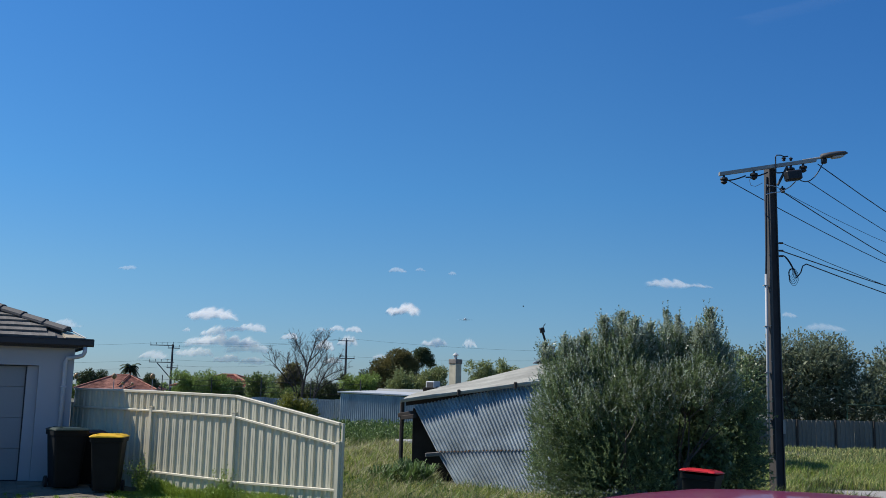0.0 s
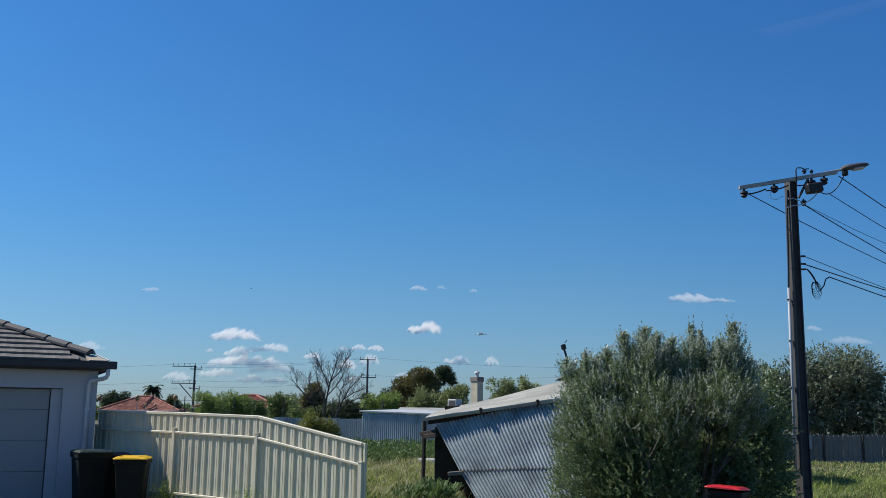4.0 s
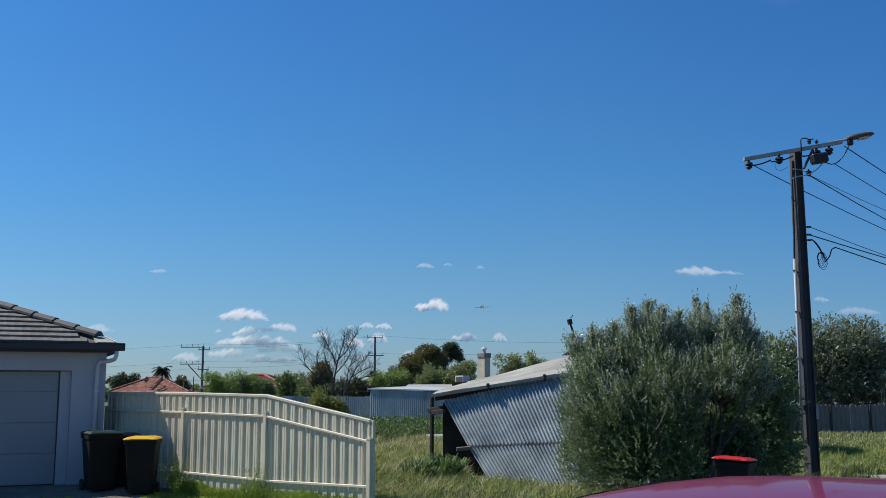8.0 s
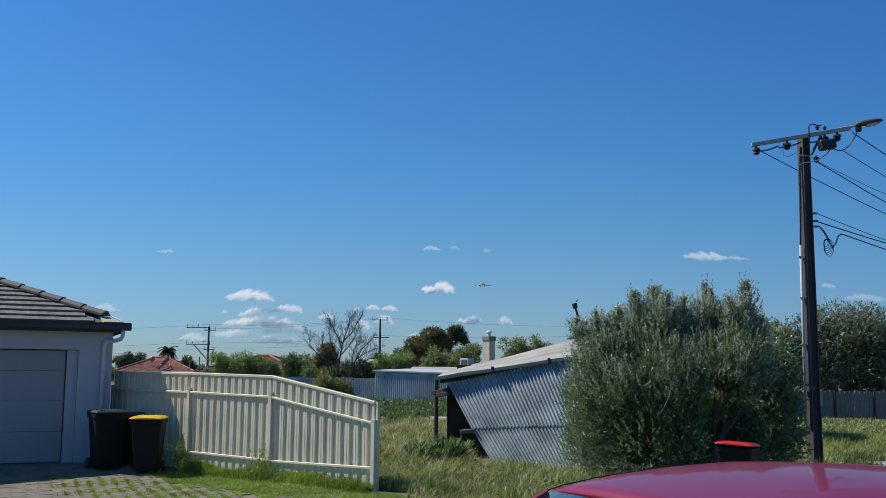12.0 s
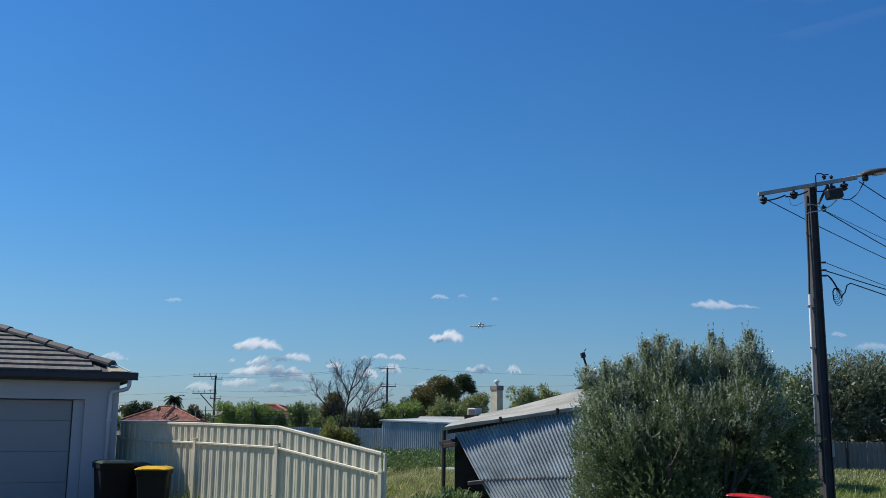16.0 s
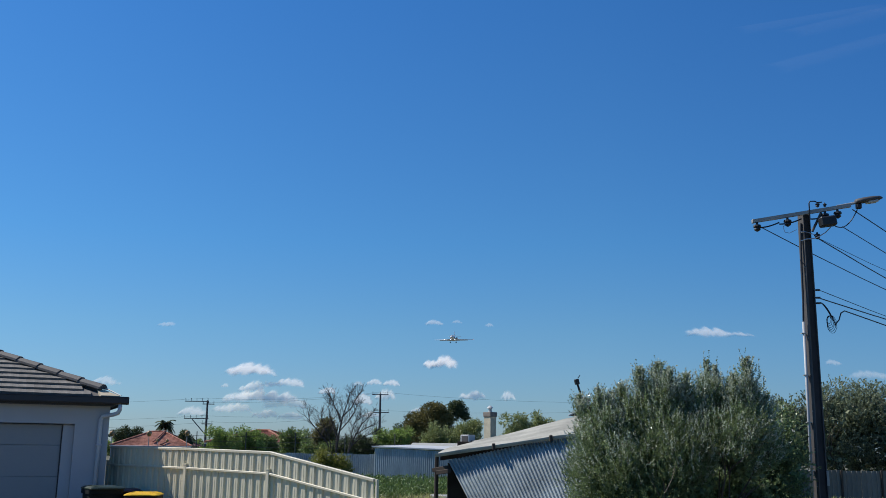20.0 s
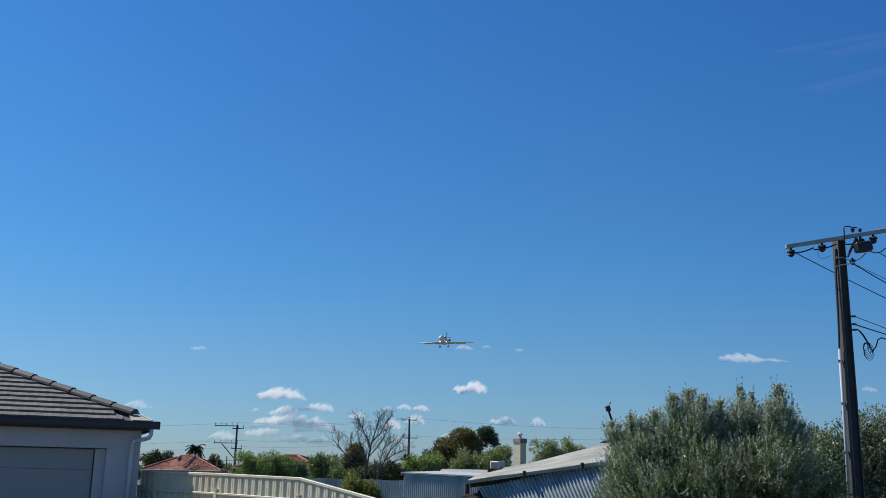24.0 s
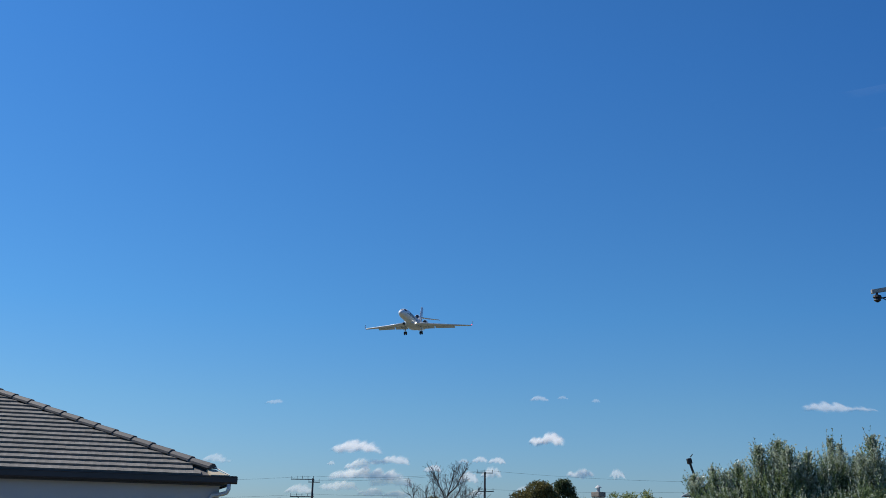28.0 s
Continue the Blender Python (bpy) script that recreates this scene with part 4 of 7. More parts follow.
def build_flue_roof():
    """The taller house behind the shrub: only its chimney, roof end and flue show."""
    h = thing("iron_roof_house", "house behind the shrub with brick chimney and flue", "house")
    part("wall", block((5.6, 29.5, 1.3), (5.4, 5.0, 2.5)), M_BRICK, h)
    bm = loft(bmesh.new(), [[(x, 26.6, 2.45), (x, 29.5, 3.05), (x, 32.4, 2.45), (x, 29.5, 2.4)] for x in (2.9, 8.6)])
    bmesh.ops.recalc_face_normals(bm, faces=bm.faces[:])
    part("roof", bm, M_GALV_ROOF, h)
    part("chimney", block((0, 0, 2.95), (0.27, 0.27, 0.95), 0.015, pose(3.18, 29.7, 0, 0, 0, -40)), M_CHIM, h)
    part("chimney_cap", block((0, 0, 3.46), (0.32, 0.32, 0.11), 0.015, pose(3.18, 29.7, 0, 0, 0, -40)), M_GREY_WOOD, h)
    bm = loft(bmesh.new(), [[(2.62, y, 2.92), (3.3, y, 3.27), (6.0, y, 2.9)] for y in (27.9, 28.6)])
    bmesh.ops.recalc_face_normals(bm, faces=bm.faces[:])
    part("gable_end", bm, M_DARK_WOOD, h, "dark weathered gable end")
    part("barge_board", rail(Vector((2.55, 27.86, 2.9)), Vector((3.3, 27.86, 3.29)), 0.05, 0.05, Vector((0, 0, 0))), M_WHITE_STEEL, h)
    fl = part("flue", bar((3.05, 26.8, 2.6), (2.70, 26.68, 3.70), 0.03, 10), M_BLACK, h, "black iron flue pipe, leaning")
    bm = bmesh.new()
    box(bm, (0, 0, 0), (0.115, 0.11, 0.15), pose(2.68, 26.67, 3.77, 0, -14, 20))
    part("flue_cowl", bevel(bm, 0.015), M_BLACK, fl)
    part("flue_hook", tube(bmesh.new(), [(2.70, 26.6, 3.87), (2.73, 26.6, 3.90), (2.76, 26.6, 3.95)], 0.012, 6), M_BLACK, fl)


build_flue_roof()


def globe_lamp(x, y, top, size=1.0):
    g = thing("garden_lamp", "amber globe lamp on a thin white pole", "lamp", pose(x, y, ground_z(x, y)), "garden lamps behind the fence")
    top -= ground_z(x, y)
    part("pole", bar((0, 0, 0), (0, 0, top - 0.08 * size), 0.011, 8), M_CONDUIT, g)
    bm = bmesh.new()
    tube(bm, [(0, 0, top + size * h) for h in (-0.09, -0.06, 0.0, 0.06, 0.085)], [size * r for r in (0.03, 0.06, 0.078, 0.055, 0.015)], 12)
    part("globe", bm, M_AMBER, g, "amber glass globe", True)


M_AMBER = mat("amber_glass", (0.36, 0.21, 0.08), 0.3, var=0.15, scale=4, fine=30)
for x, y, top, size in ((-10.12, 29.9, 2.29, 1.0), (-8.94, 29.9, 2.31, 1.0), (-11.28, 29.9, 2.27, 1.0), (-13.17, 40.0, 2.16, 0.75), (-12.77, 40.0, 2.14, 0.75)):
    globe_lamp(x, y, top, size)


def build_right_fence():
    f = thing("side_fence", "dark weathered steel fence in front of the olive trees", "fence")
    q0, q1 = Vector((9.7, 40.0, 0.1)), Vector((29.1, 40.7, 0.1))
    d = (q1 - q0).normalized()
    o = Vector((d.y, -d.x, 0))
    for k in range(24):
        q = q0 + d * 0.8 * k
        part("fence_sheet", profiled(bmesh.new(), sheet_points(0.79, 0.2, 0.03, "rib"), lambda t: q + d * t + Vector((0, 0, 0.1)), lambda t: q + d * t + Vector((0, 0, 1.22 + 0.015 * math.sin(k * 1.7))), o), M_FENCE_DARK, f)
        if k % 2 == 0:
            part("post", block(q + o * 0.06 + Vector((0, 0, 0.62)), (0.07, 0.07, 1.24), 0.008), M_DARK_WOOD, f)
    part("wire_frame", tube(bmesh.new(), [(17.1, 41.4, 0.1), (17.1, 41.4, 1.97), (22.8, 41.5, 1.97), (22.8, 41.5, 0.1)], 0.025, 6), M_FRAME_GREEN, f, "green painted pipe frame")


M_FENCE_DARK = mat("dark_fence_steel", (0.19, 0.18, 0.155), 0.8, 0.0, var=0.3, scale=1.2, fine=18, stretch=(1, 1, 0.3), island=0.1)
M_FRAME_GREEN = mat("green_pipe_paint", (0.015, 0.05, 0.03), 0.5, var=0.15, scale=3, fine=30)
build_right_fence()


def far_pole(x, y, top, arms, group="far power poles", label="far wooden power pole with crossarms"):
    p = thing("power_pole", label, "pole", pose(x, y, 0), group)
    part("shaft", tube(bmesh.new(), [(0, 0, 0), (0, 0, top)], [0.19, 0.12], 8), M_FAR_STEEL, p)
    for z, x0, x1 in arms:
        a = part("crossarm", block(((x0 + x1) / 2, -0.16, z), (x1 - x0, 0.11, 0.11), 0.02), M_FAR_STEEL, p)
        n = max(2, int((x1 - x0) / 0.8) + 1)
        for k in range(n):
            xx = x0 + 0.1 + (x1 - x0 - 0.2) * k / (n - 1)
            part("insulator", bar((xx, -0.16, z + 0.08), (xx, -0.16, z + 0.42), 0.035, 6), M_FAR_STEEL, a)
    return p


far_pole(-13.1, 130.0, 9.3, ((9.15, -1.1, 1.1), (6.8, -0.9, 1.2)))
pa = far_pole(-36.1, 129.0, 8.1, ((7.95, -3.0, 0.2), (7.6, -0.6, 1.0), (5.7, -3.0, 0.3), (5.0, -0.6, 0.9)))
part("brace", bar((-1.9, -0.1, 5.6), (0, -0.1, 3.6), 0.07, 6), M_FAR_STEEL, pa)
far_pole(-18.0 + 6.6, 170.0, 7.9, ((7.7, -1.6, 1.6), (6.6, -0.9, 0.9)))


def wires_far():
    w = thing("overhead_wires", "thin overhead wires between the far poles", "wire")
    for (x0, y0, z0), (x1, y1, z1), s in (((-36, 129, 8.4), (-13.1, 130, 9.5), 0.5), ((-37, 129, 6.1), (-13.1, 130, 7.1), 0.5), ((-36, 129, 5.3), (-13.1, 130, 6.9), 0.6),
                                          ((-13.1, 130, 9.5), (30, 134, 9.0), 0.7), ((-13.9, 130, 7.1), (30, 134, 8.2), 0.6), ((-90, 131, 7.9), (-36, 129, 8.4), 0.8), ((-90, 131, 5.6), (-36, 129, 6.1), 0.8),
                                          ((-36, 129, 7.8), (-13.1, 130, 9.4), 0.4), ((-90, 140, 4.6), (-36, 129, 5.2), 0.8)):
        part("wire", tube(bmesh.new(), sag((x0, y0, z0), (x1, y1, z1), s, 14), 0.013, 4), M_FAR_STEEL, w)


wires_far()


# ---- trees ----
def limb(bm, p, d, length, r, depth, rnd, spread=0.5, tips=None, seg=5, thin=0.0):
    pts, rad = [Vector(p)], [r]
    n = 4
    for i in range(n):
        d = (d + Vector((rnd.uniform(-1, 1), rnd.uniform(-1, 1), rnd.uniform(-0.4, 0.9))) * 0.16).normalized()
        pts.append(pts[-1] + d * length / n)
        rad.append(max(thin, r * (1 - 0.5 * (i + 1) / n)))
    tube(bm, pts, rad, seg if depth > 1 else 3, False)
    if tips is not None:
        tips.append(tuple(pts[-1]))
    if depth:
        for k in range(rnd.choice((2, 3, 3))):
            i = rnd.choice((2, 3, 4))
            nd = (d + Vector((rnd.uniform(-1, 1), rnd.uniform(-1, 1), rnd.uniform(-0.25, 0.7))) * spread * 1.5).normalized()
            limb(bm, pts[i], nd, length * rnd.uniform(0.6, 0.8), rad[i] * 0.7, depth - 1, rnd, spread, tips, seg, thin)


def tree(name, label, x, y, trunk_h, lobes, material, count, leaf, seed, cat="tree", group="", stem=0.5, per=10, inner=400, up=0.5):
    rng, rnd = np.random.default_rng(seed), random.Random(seed)
    t = thing(name, label, cat, pose(x, y, ground_z(x, y)), group)
    bm = bmesh.new()
    limb(bm, (0, 0, -0.1), Vector((0.05, 0, 1)), trunk_h, 0.05 + 0.03 * trunk_h, 3, rnd)
    part("trunk", bm, M_BARK, t)
    p, u = in_lobes(lobes, count, rng)
    w = unit(u + np.array([0, 0, up]) + rng.normal(size=u.shape) * 0.4)
    v = [sprays(p, w, per, stem * rng.uniform(0.6, 1.3, count), leaf, leaf * 0.27, rng).reshape(-1, 3)]
    q, _ = in_lobes([(a, b, c, d * 0.8, e * 0.8, f * 0.8) for a, b, c, d, e, f in lobes], inner, rng, 0.0)
    v.append(leaves(q, unit(rng.normal(size=q.shape)), leaf * 3, leaf * 1.0, rng).reshape(-1, 3))
    mesh_part("crown", soup("crown", np.concatenate(v), 4), material, t)
    return t


swaying = []


def build_shrub():
    """The big olive shrub: a dark leafy mass, broken into clumps, with pale upright shoots all over it."""
    rng, rnd = np.random.default_rng(21), random.Random(21)
    t = thing("olive_shrub", "large grey-green olive shrub with pale upright shoots", "shrub", pose(3.50, 16.4, 0.05))
    for k in range(5):
        bm = bmesh.new()
        limb(bm, (0.25 * math.cos(k * 1.3), 0.25 * math.sin(k * 1.3), -0.1), Vector((0.5 * math.cos(k * 1.3), 0.4 * math.sin(k * 1.3), 1)).normalized(), 1.1, 0.06, 2, rnd)
        part("stem", bm, M_BARK, t)
    lobes = [(-0.15, 0.1, 1.1, 1.05, 0.9, 0.9), (-0.9, 0, 1.05, 0.66, 0.75, 0.86), (0.8, 0.1, 1.05, 0.66, 0.75, 0.86), (-0.4, 0.1, 1.9, 0.5, 0.6, 0.58), (0.45, 0.1, 1.95, 0.55, 0.6, 0.6)]
    # upright plumes that make the broken outline
    plumes = [(-0.78, 0, 2.45, 0.20, 0.24, 0.45), (-0.52, -0.1, 2.72, 0.17, 0.2, 0.52), (-0.30, 0, 2.55, 0.18, 0.2, 0.5), (0.10, -0.1, 2.70, 0.15, 0.18, 0.62), (0.30, 0, 2.35, 0.2, 0.2, 0.5), (0.62, -0.1, 2.66, 0.16, 0.2, 0.62),
              (0.86, 0.1, 2.42, 0.18, 0.25, 0.50), (-1.05, 0.0, 2.12, 0.22, 0.25, 0.4), (-1.38, 0.0, 2.05, 0.2, 0.25, 0.55), (-1.25, -0.3, 1.75, 0.25, 0.3, 0.5), (1.15, 0.0, 2.0, 0.22, 0.3, 0.45), (-0.1, -0.3, 2.1, 0.3, 0.3, 0.5)]
    plumes = [(q[0] + 0.1, q[1], q[2] - 0.34, *q[3:]) for q in plumes]
    plumes += [(-1.36, 0, 2.28, 0.2, 0.25, 0.3), (-1.10, -0.1, 2.3, 0.24, 0.25, 0.32), (-0.8, 0, 2.4, 0.24, 0.25, 0.36), (-1.55, 0, 2.2, 0.2, 0.25, 0.30), (-0.35, 0, 2.55, 0.28, 0.25, 0.34), (0.8, 0.1, 2.4, 0.22, 0.25, 0.4), (-1.58, -0.1, 2.0, 0.18, 0.25, 0.34), (-1.66, -0.1, 1.7, 0.18, 0.25, 0.34),
               (-1.62, -0.2, 1.35, 0.2, 0.25, 0.34), (-1.66, -0.2, 1.02, 0.24, 0.25, 0.24), (-1.82, -0.25, 0.84, 0.18, 0.25, 0.17), (-1.58, -0.2, 0.5, 0.26, 0.3, 0.24), (-1.78, -0.15, 1.78, 0.2, 0.25, 0.3), (-1.84, -0.2, 1.32, 0.19, 0.25, 0.3), (-1.82, -0.2, 0.6, 0.2, 0.25, 0.25), (-1.2, -0.4, 1.2, 0.3, 0.3, 0.4), (-1.3, 0.0, 1.6, 0.35, 0.4, 0.6)]
    plumes += [(px, -0.72 + 0.12 * abs(px) + 0.1 * pz, pz, 0.30, 0.26, 0.36) for px, pz in ((-0.85, 0.7), (-0.5, 1.25), (-0.9, 1.55), (-0.25, 0.8), (-0.15, 1.6), (0.3, 2.0), (-0.45, 2.0))]
    for k in range(52):
        a, e = rnd.uniform(0, 2 * math.pi), rnd.uniform(-0.75, 1.0)
        b = lobes[rnd.choice((0, 1, 2, 0, 3, 4, 1, 0))]
        r = rnd.uniform(0.22, 0.42)
        plumes.append((b[0] + b[3] * math.cos(a) * math.cos(e), b[1] + b[4] * math.sin(a) * math.cos(e), max(0.22, b[2] + b[5] * math.sin(e)), r, r, r * rnd.uniform(1.0, 1.45)))

    # the street side is hollow low down at one end
    plumes = [q for q in plumes if not (q[0] > 0.2 and q[1] < -0.1 and q[2] < 1.55)]

    def open_low(p, u):
        keep = ~((p[:, 0] > 0.05 + 0.25 * np.abs(p[:, 2] - 0.6)) & (p[:, 1] < 0.7) & (p[:, 2] < 1.6 + 0.15 * np.sin(5 * p[:, 0])) & (p[:, 2] > 0.12))
        return p[keep], u[keep]

    def leafy(lob, count, per, stem, leaf, up, low):
        p, u = in_lobes(lob, count, rng, low)
        p, u = open_low(p, u)
        count = len(p)
        fan = unit(p - np.array([0.0, 0.3, 0.1]))
        w = unit(u * 0.45 + fan * 0.75 + np.array([0, 0, 0.7 * up]) + rng.normal(size=u.shape) * 0.38)
        return sprays(p, w, per, stem * rng.uniform(0.5, 1.4, count), leaf, leaf * 0.17, rng, 0.85).reshape(-1, 3)

    q, _ = open_low(*in_lobes([(a, b, c, d * 0.85, e * 0.85, f * 0.85) for a, b, c, d, e, f in lobes], 16000, rng, 0.0))
    back, _ = in_lobes([(0.75, 0.98, 0.75, 0.85, 0.3, 0.85)], 9000, rng, 0.0)
    q = np.concatenate([q, back])
    core = leaves(q, unit(rng.normal(size=q.shape)), 0.10, 0.028, rng).reshape(-1, 3)
    mesh_part("crown", soup("crown", np.concatenate([core, leafy(lobes, 2200, 17, 0.26, 0.042, 0.7, 0.5), leafy(plumes, 13500, 20, 0.24, 0.037, 0.6, 0.65), leafy(plumes[:12], 3200, 20, 0.22, 0.036, 1.2, 0.1)]), 4), M_OLIVE, t)
    mesh_part("young_shoot", soup("young_shoot", np.concatenate([leafy([q for q in plumes if q[2] > 1.35], 2300, 20, 0.28, 0.040, 1.1, 0.92), leafy(plumes[:12], 1300, 22, 0.30, 0.036, 2.2, 0.7)]), 4), M_OLIVE_TIP, t, "pale silvery young shoots", False, "stuff")
    # tall shoots that stand out of the top and sway in the wind: across, height of the tip, length, half width
    tall = ((-1.78, 2.84, 0.6, 0.17), (-1.52, 2.96, 0.65, 0.15), (-1.30, 2.88, 0.6, 0.20), (-1.08, 3.03, 0.75, 0.22), (-0.76, 3.38, 1.05, 0.24), (-0.50, 3.47, 1.15, 0.25), (-0.32, 3.34, 1.0, 0.22), (-0.05, 3.26, 0.95, 0.19),
            (0.34, 3.55, 1.25, 0.17), (0.50, 3.42, 1.0, 0.13), (0.68, 3.24, 0.85, 0.16), (0.88, 3.53, 1.25, 0.26), (1.07, 3.12, 0.85, 0.22), (1.24, 2.86, 0.7, 0.2))
    between = tuple(((p[0] + q[0]) / 2 + rnd.uniform(-0.05, 0.05), min(p[1], q[1]) - rnd.uniform(0.2, 0.42), 0.6, 0.2) for p, q in zip(tall, tall[1:]))
    for x, top, length, wide in tall + between:
        base = Vector((x, rng.uniform(-0.3, 0.2), top - length))
        lean = rng.normal(size=2) * 0.05
        stem = tube(bmesh.new(), [(-lean[0], -lean[1], -0.3), (0, 0, 0.3 * length), (0.7 * lean[0], 0.7 * lean[1], 0.8 * length)], [0.012, 0.008, 0.003], 5)
        shoot = part("branch", stem, M_BARK, t)
        shoot.location = base
        for name, material, count, leaf in (("leaves", M_OLIVE, int(58 * length * wide / 0.2), 0.036), ("young_shoot", M_OLIVE_TIP, int(125 * length * wide / 0.2), 0.037)):
            f = rng.uniform(-0.15, 0.78, count) if material == M_OLIVE else rng.uniform(0.1, 0.84, count)
            turn = rng.uniform(0, 2 * math.pi, count)
            steep = rng.uniform(0.9, 2.6, count)
            way = unit(np.column_stack([np.cos(turn), np.sin(turn), steep]))
            reach = 1.8 * wide * (0.92 - f) * rng.uniform(0.3, 1.15, count) * np.sqrt(1 + steep ** 2)
            reach = np.clip(reach, 0.05, 0.44)
            p = np.column_stack([lean[0] * f, lean[1] * f, f * length])
            v = [sprays(p, way, 26, reach, leaf, leaf * 0.2, rng, 1.0).reshape(-1, 3)]
            # the leading shoot and a few thin ones beside it
            k = 7 if name == "young_shoot" else 3
            p = np.column_stack([rng.normal(size=k) * 0.5 * wide, rng.normal(size=k) * 0.4 * wide, length * rng.uniform(0.42, 0.62, k)])
            p[0] = (lean[0] * 0.6, lean[1] * 0.6, 0.58 * length)
            way = unit(np.column_stack([rng.normal(size=k) * 0.12, rng.normal(size=k) * 0.1, np.ones(k)]))
            tips = np.append(0.42, rng.uniform(0.14, 0.3, k - 1)) * length
            v.append(sprays(p, way, 30, tips, leaf, leaf * 0.2, rng, 1.1).reshape(-1, 3))
            mesh_part(name, soup(name, np.concatenate(v), 4), material, shoot, "pale silvery young leaves" if name == "young_shoot" else "", False, "stuff")
        swaying.append((shoot, base, length))


build_shrub()
tree("olive_shrub", "smaller grey olive shrub behind the large one", 5.25, 18.5, 1.0, [(0, 0, 1.3, 0.55, 0.6, 0.9), (-0.25, 0, 2.05, 0.35, 0.5, 0.5), (0.3, 0, 2.15, 0.3, 0.5, 0.5), (0.1, 0.1, 0.7, 0.65, 0.6, 0.6), (-0.8, 0.4, 1.5, 0.6, 0.6, 0.9), (0.45, 0, 1.6, 0.28, 0.4, 0.4)], M_OLIVE, 2600, 0.055, 141, "shrub", "", 0.28, 14, 1800, 0.5)
for k, (x, y, hgt, wid) in enumerate(((11.9, 45.6, 4.45, 3.2), (16.4, 45.6, 5.05, 3.4), (21.3, 45.0, 4.8, 3.3), (26.2, 45.6, 5.05, 3.4), (8.3, 43.6, 3.7, 2.5))):
    r = random.Random(50 + k)
    lob = [(r.uniform(-0.7, 0.7) * wid * 0.7, r.uniform(-0.6, 0.6), hgt * r.uniform(0.42, 0.72), wid * 0.45, wid * 0.4, hgt * 0.25) for _ in range(5)] + [(r.uniform(-0.75, 0.75) * wid, r.uniform(-1.2, 0.4), hgt * r.uniform(0.3, 0.85), wid * 0.24, 0.6, hgt * 0.13) for _ in range(14)] + [(r.uniform(-1, 1) * wid * 0.8, r.uniform(0.2, 1.0), hgt * 0.27, wid * 0.32, 0.6, hgt * 0.18) for _ in range(5)]
    tree("olive_tree", "silvery olive tree behind the dark fence", x, y, hgt * 0.4, lob, M_OLIVE_FAR, 4000, 0.105, 60 + k, "tree", "olive trees behind the fence", 0.4, 11, 1700)
FAR_TREES = (
    ("round_tree", "grey-green tree behind the red roof", -59.6, 165.0, 5.6, 2.8, M_LEAF_DARK, 0.28),
    ("round_tree", "dark tree behind the red roof", -45.1, 149.3, 4.59, 1.58, M_LEAF_DARK, 0.24),
    ("round_tree", "bright green round garden tree", -18.2, 69.8, 3.31, 1.31, M_LEAF_GREEN, 0.17),
    ("round_tree", "bright green garden tree with thin top shoots", -16.8, 71.8, 3.62, 1.33, M_LEAF_GREEN, 0.17),
    ("round_tree", "mid green tree beside the bare tree", -12.6, 67.9, 3.35, 1.35, M_LEAF_MID, 0.17),
    ("round_tree", "dark brownish tree behind the bare tree", -10.3, 65.9, 3.97, 0.97, M_LEAF_GUM, 0.17),
    ("round_tree", "bright green tree behind the steel shed", -5.3, 62.2, 3.37, 1.32, M_LEAF_GREEN, 0.17),
    ("gum_tree", "dark tree under the gum trees", -6.7, 96.2, 4.65, 1.97, M_LEAF_DARK, 0.20),
    ("round_tree", "pale green tree in front of the gum trees", -2.6, 66.2, 3.79, 1.35, M_LEAF_PALE, 0.17),
    ("round_tree", "pale green tree beside the chimney", -0.8, 66.3, 3.96, 1.08, M_LEAF_PALE, 0.17),
    ("round_tree", "pale green tree behind the iron roof", 3.1, 78.4, 4.91, 1.53, M_LEAF_PALE, 0.18),
    ("round_tree", "pale green tree behind the iron roof", 5.2, 80.4, 5.28, 1.38, M_LEAF_PALE, 0.18),
    ("bush", "dull grey-green bushes under the bare tree", -8.2, 64.6, 2.75, 1.3, M_LEAF_DARK, 0.16),
    ("bush", "dull grey-green bushes under the bare tree", -6.9, 65.0, 2.85, 1.2, M_LEAF_DARK, 0.16),
    ("bush", "dull green bushes under the bare tree", -10.6, 64.4, 2.5, 1.2, M_LEAF_MID, 0.16),
    ("round_tree", "green tree by the orange roof", -19.3, 89.9, 3.13, 1.19, M_LEAF_MID, 0.19),
)
for k, (nm, lb, x, y, top, wid, mt, lf) in enumerate(FAR_TREES):
    r = random.Random(80 + k)
    hgt = top - 0.3
    lob = [(r.uniform(-0.5, 0.5) * wid, r.uniform(-0.6, 0.6), hgt * r.uniform(0.35, 0.7), wid * 0.36, wid * 0.4, hgt * 0.17) for _ in range(9)] + [(r.uniform(-0.75, 0.75) * wid, r.uniform(-0.8, 0.2), hgt * r.uniform(0.55, 0.9), wid * 0.2, 0.5, hgt * 0.09) for _ in range(11)]
    tree(nm, lb, x, y, hgt * 0.4, lob, mt, 2600, lf * 0.55, 90 + k, "tree", "", 0.3, 9, 600)
tree("gum_tree", "olive-brown gum tree with a broad domed crown", -4.3, 93.0, 2.6, [(0.05, 0, 5.2, 1.2, 1.2, 0.85), (-1.4, 0, 4.45, 1.15, 1.0, 0.7), (-0.3, -0.3, 4.2, 1.6, 1.2, 0.8), (1.0, 0, 4.5, 0.8, 1.0, 0.8), (-0.6, 0, 3.1, 2.2, 1.2, 0.8), (0.9, -0.3, 3.2, 1.4, 1.1, 0.7), (-2.0, -0.2, 3.8, 0.7, 0.8, 0.5), (0.5, -0.5, 5.5, 0.5, 0.6, 0.4)], M_LEAF_GUM, 4200, 0.12, 131, "tree", "", 0.32, 10, 1500)
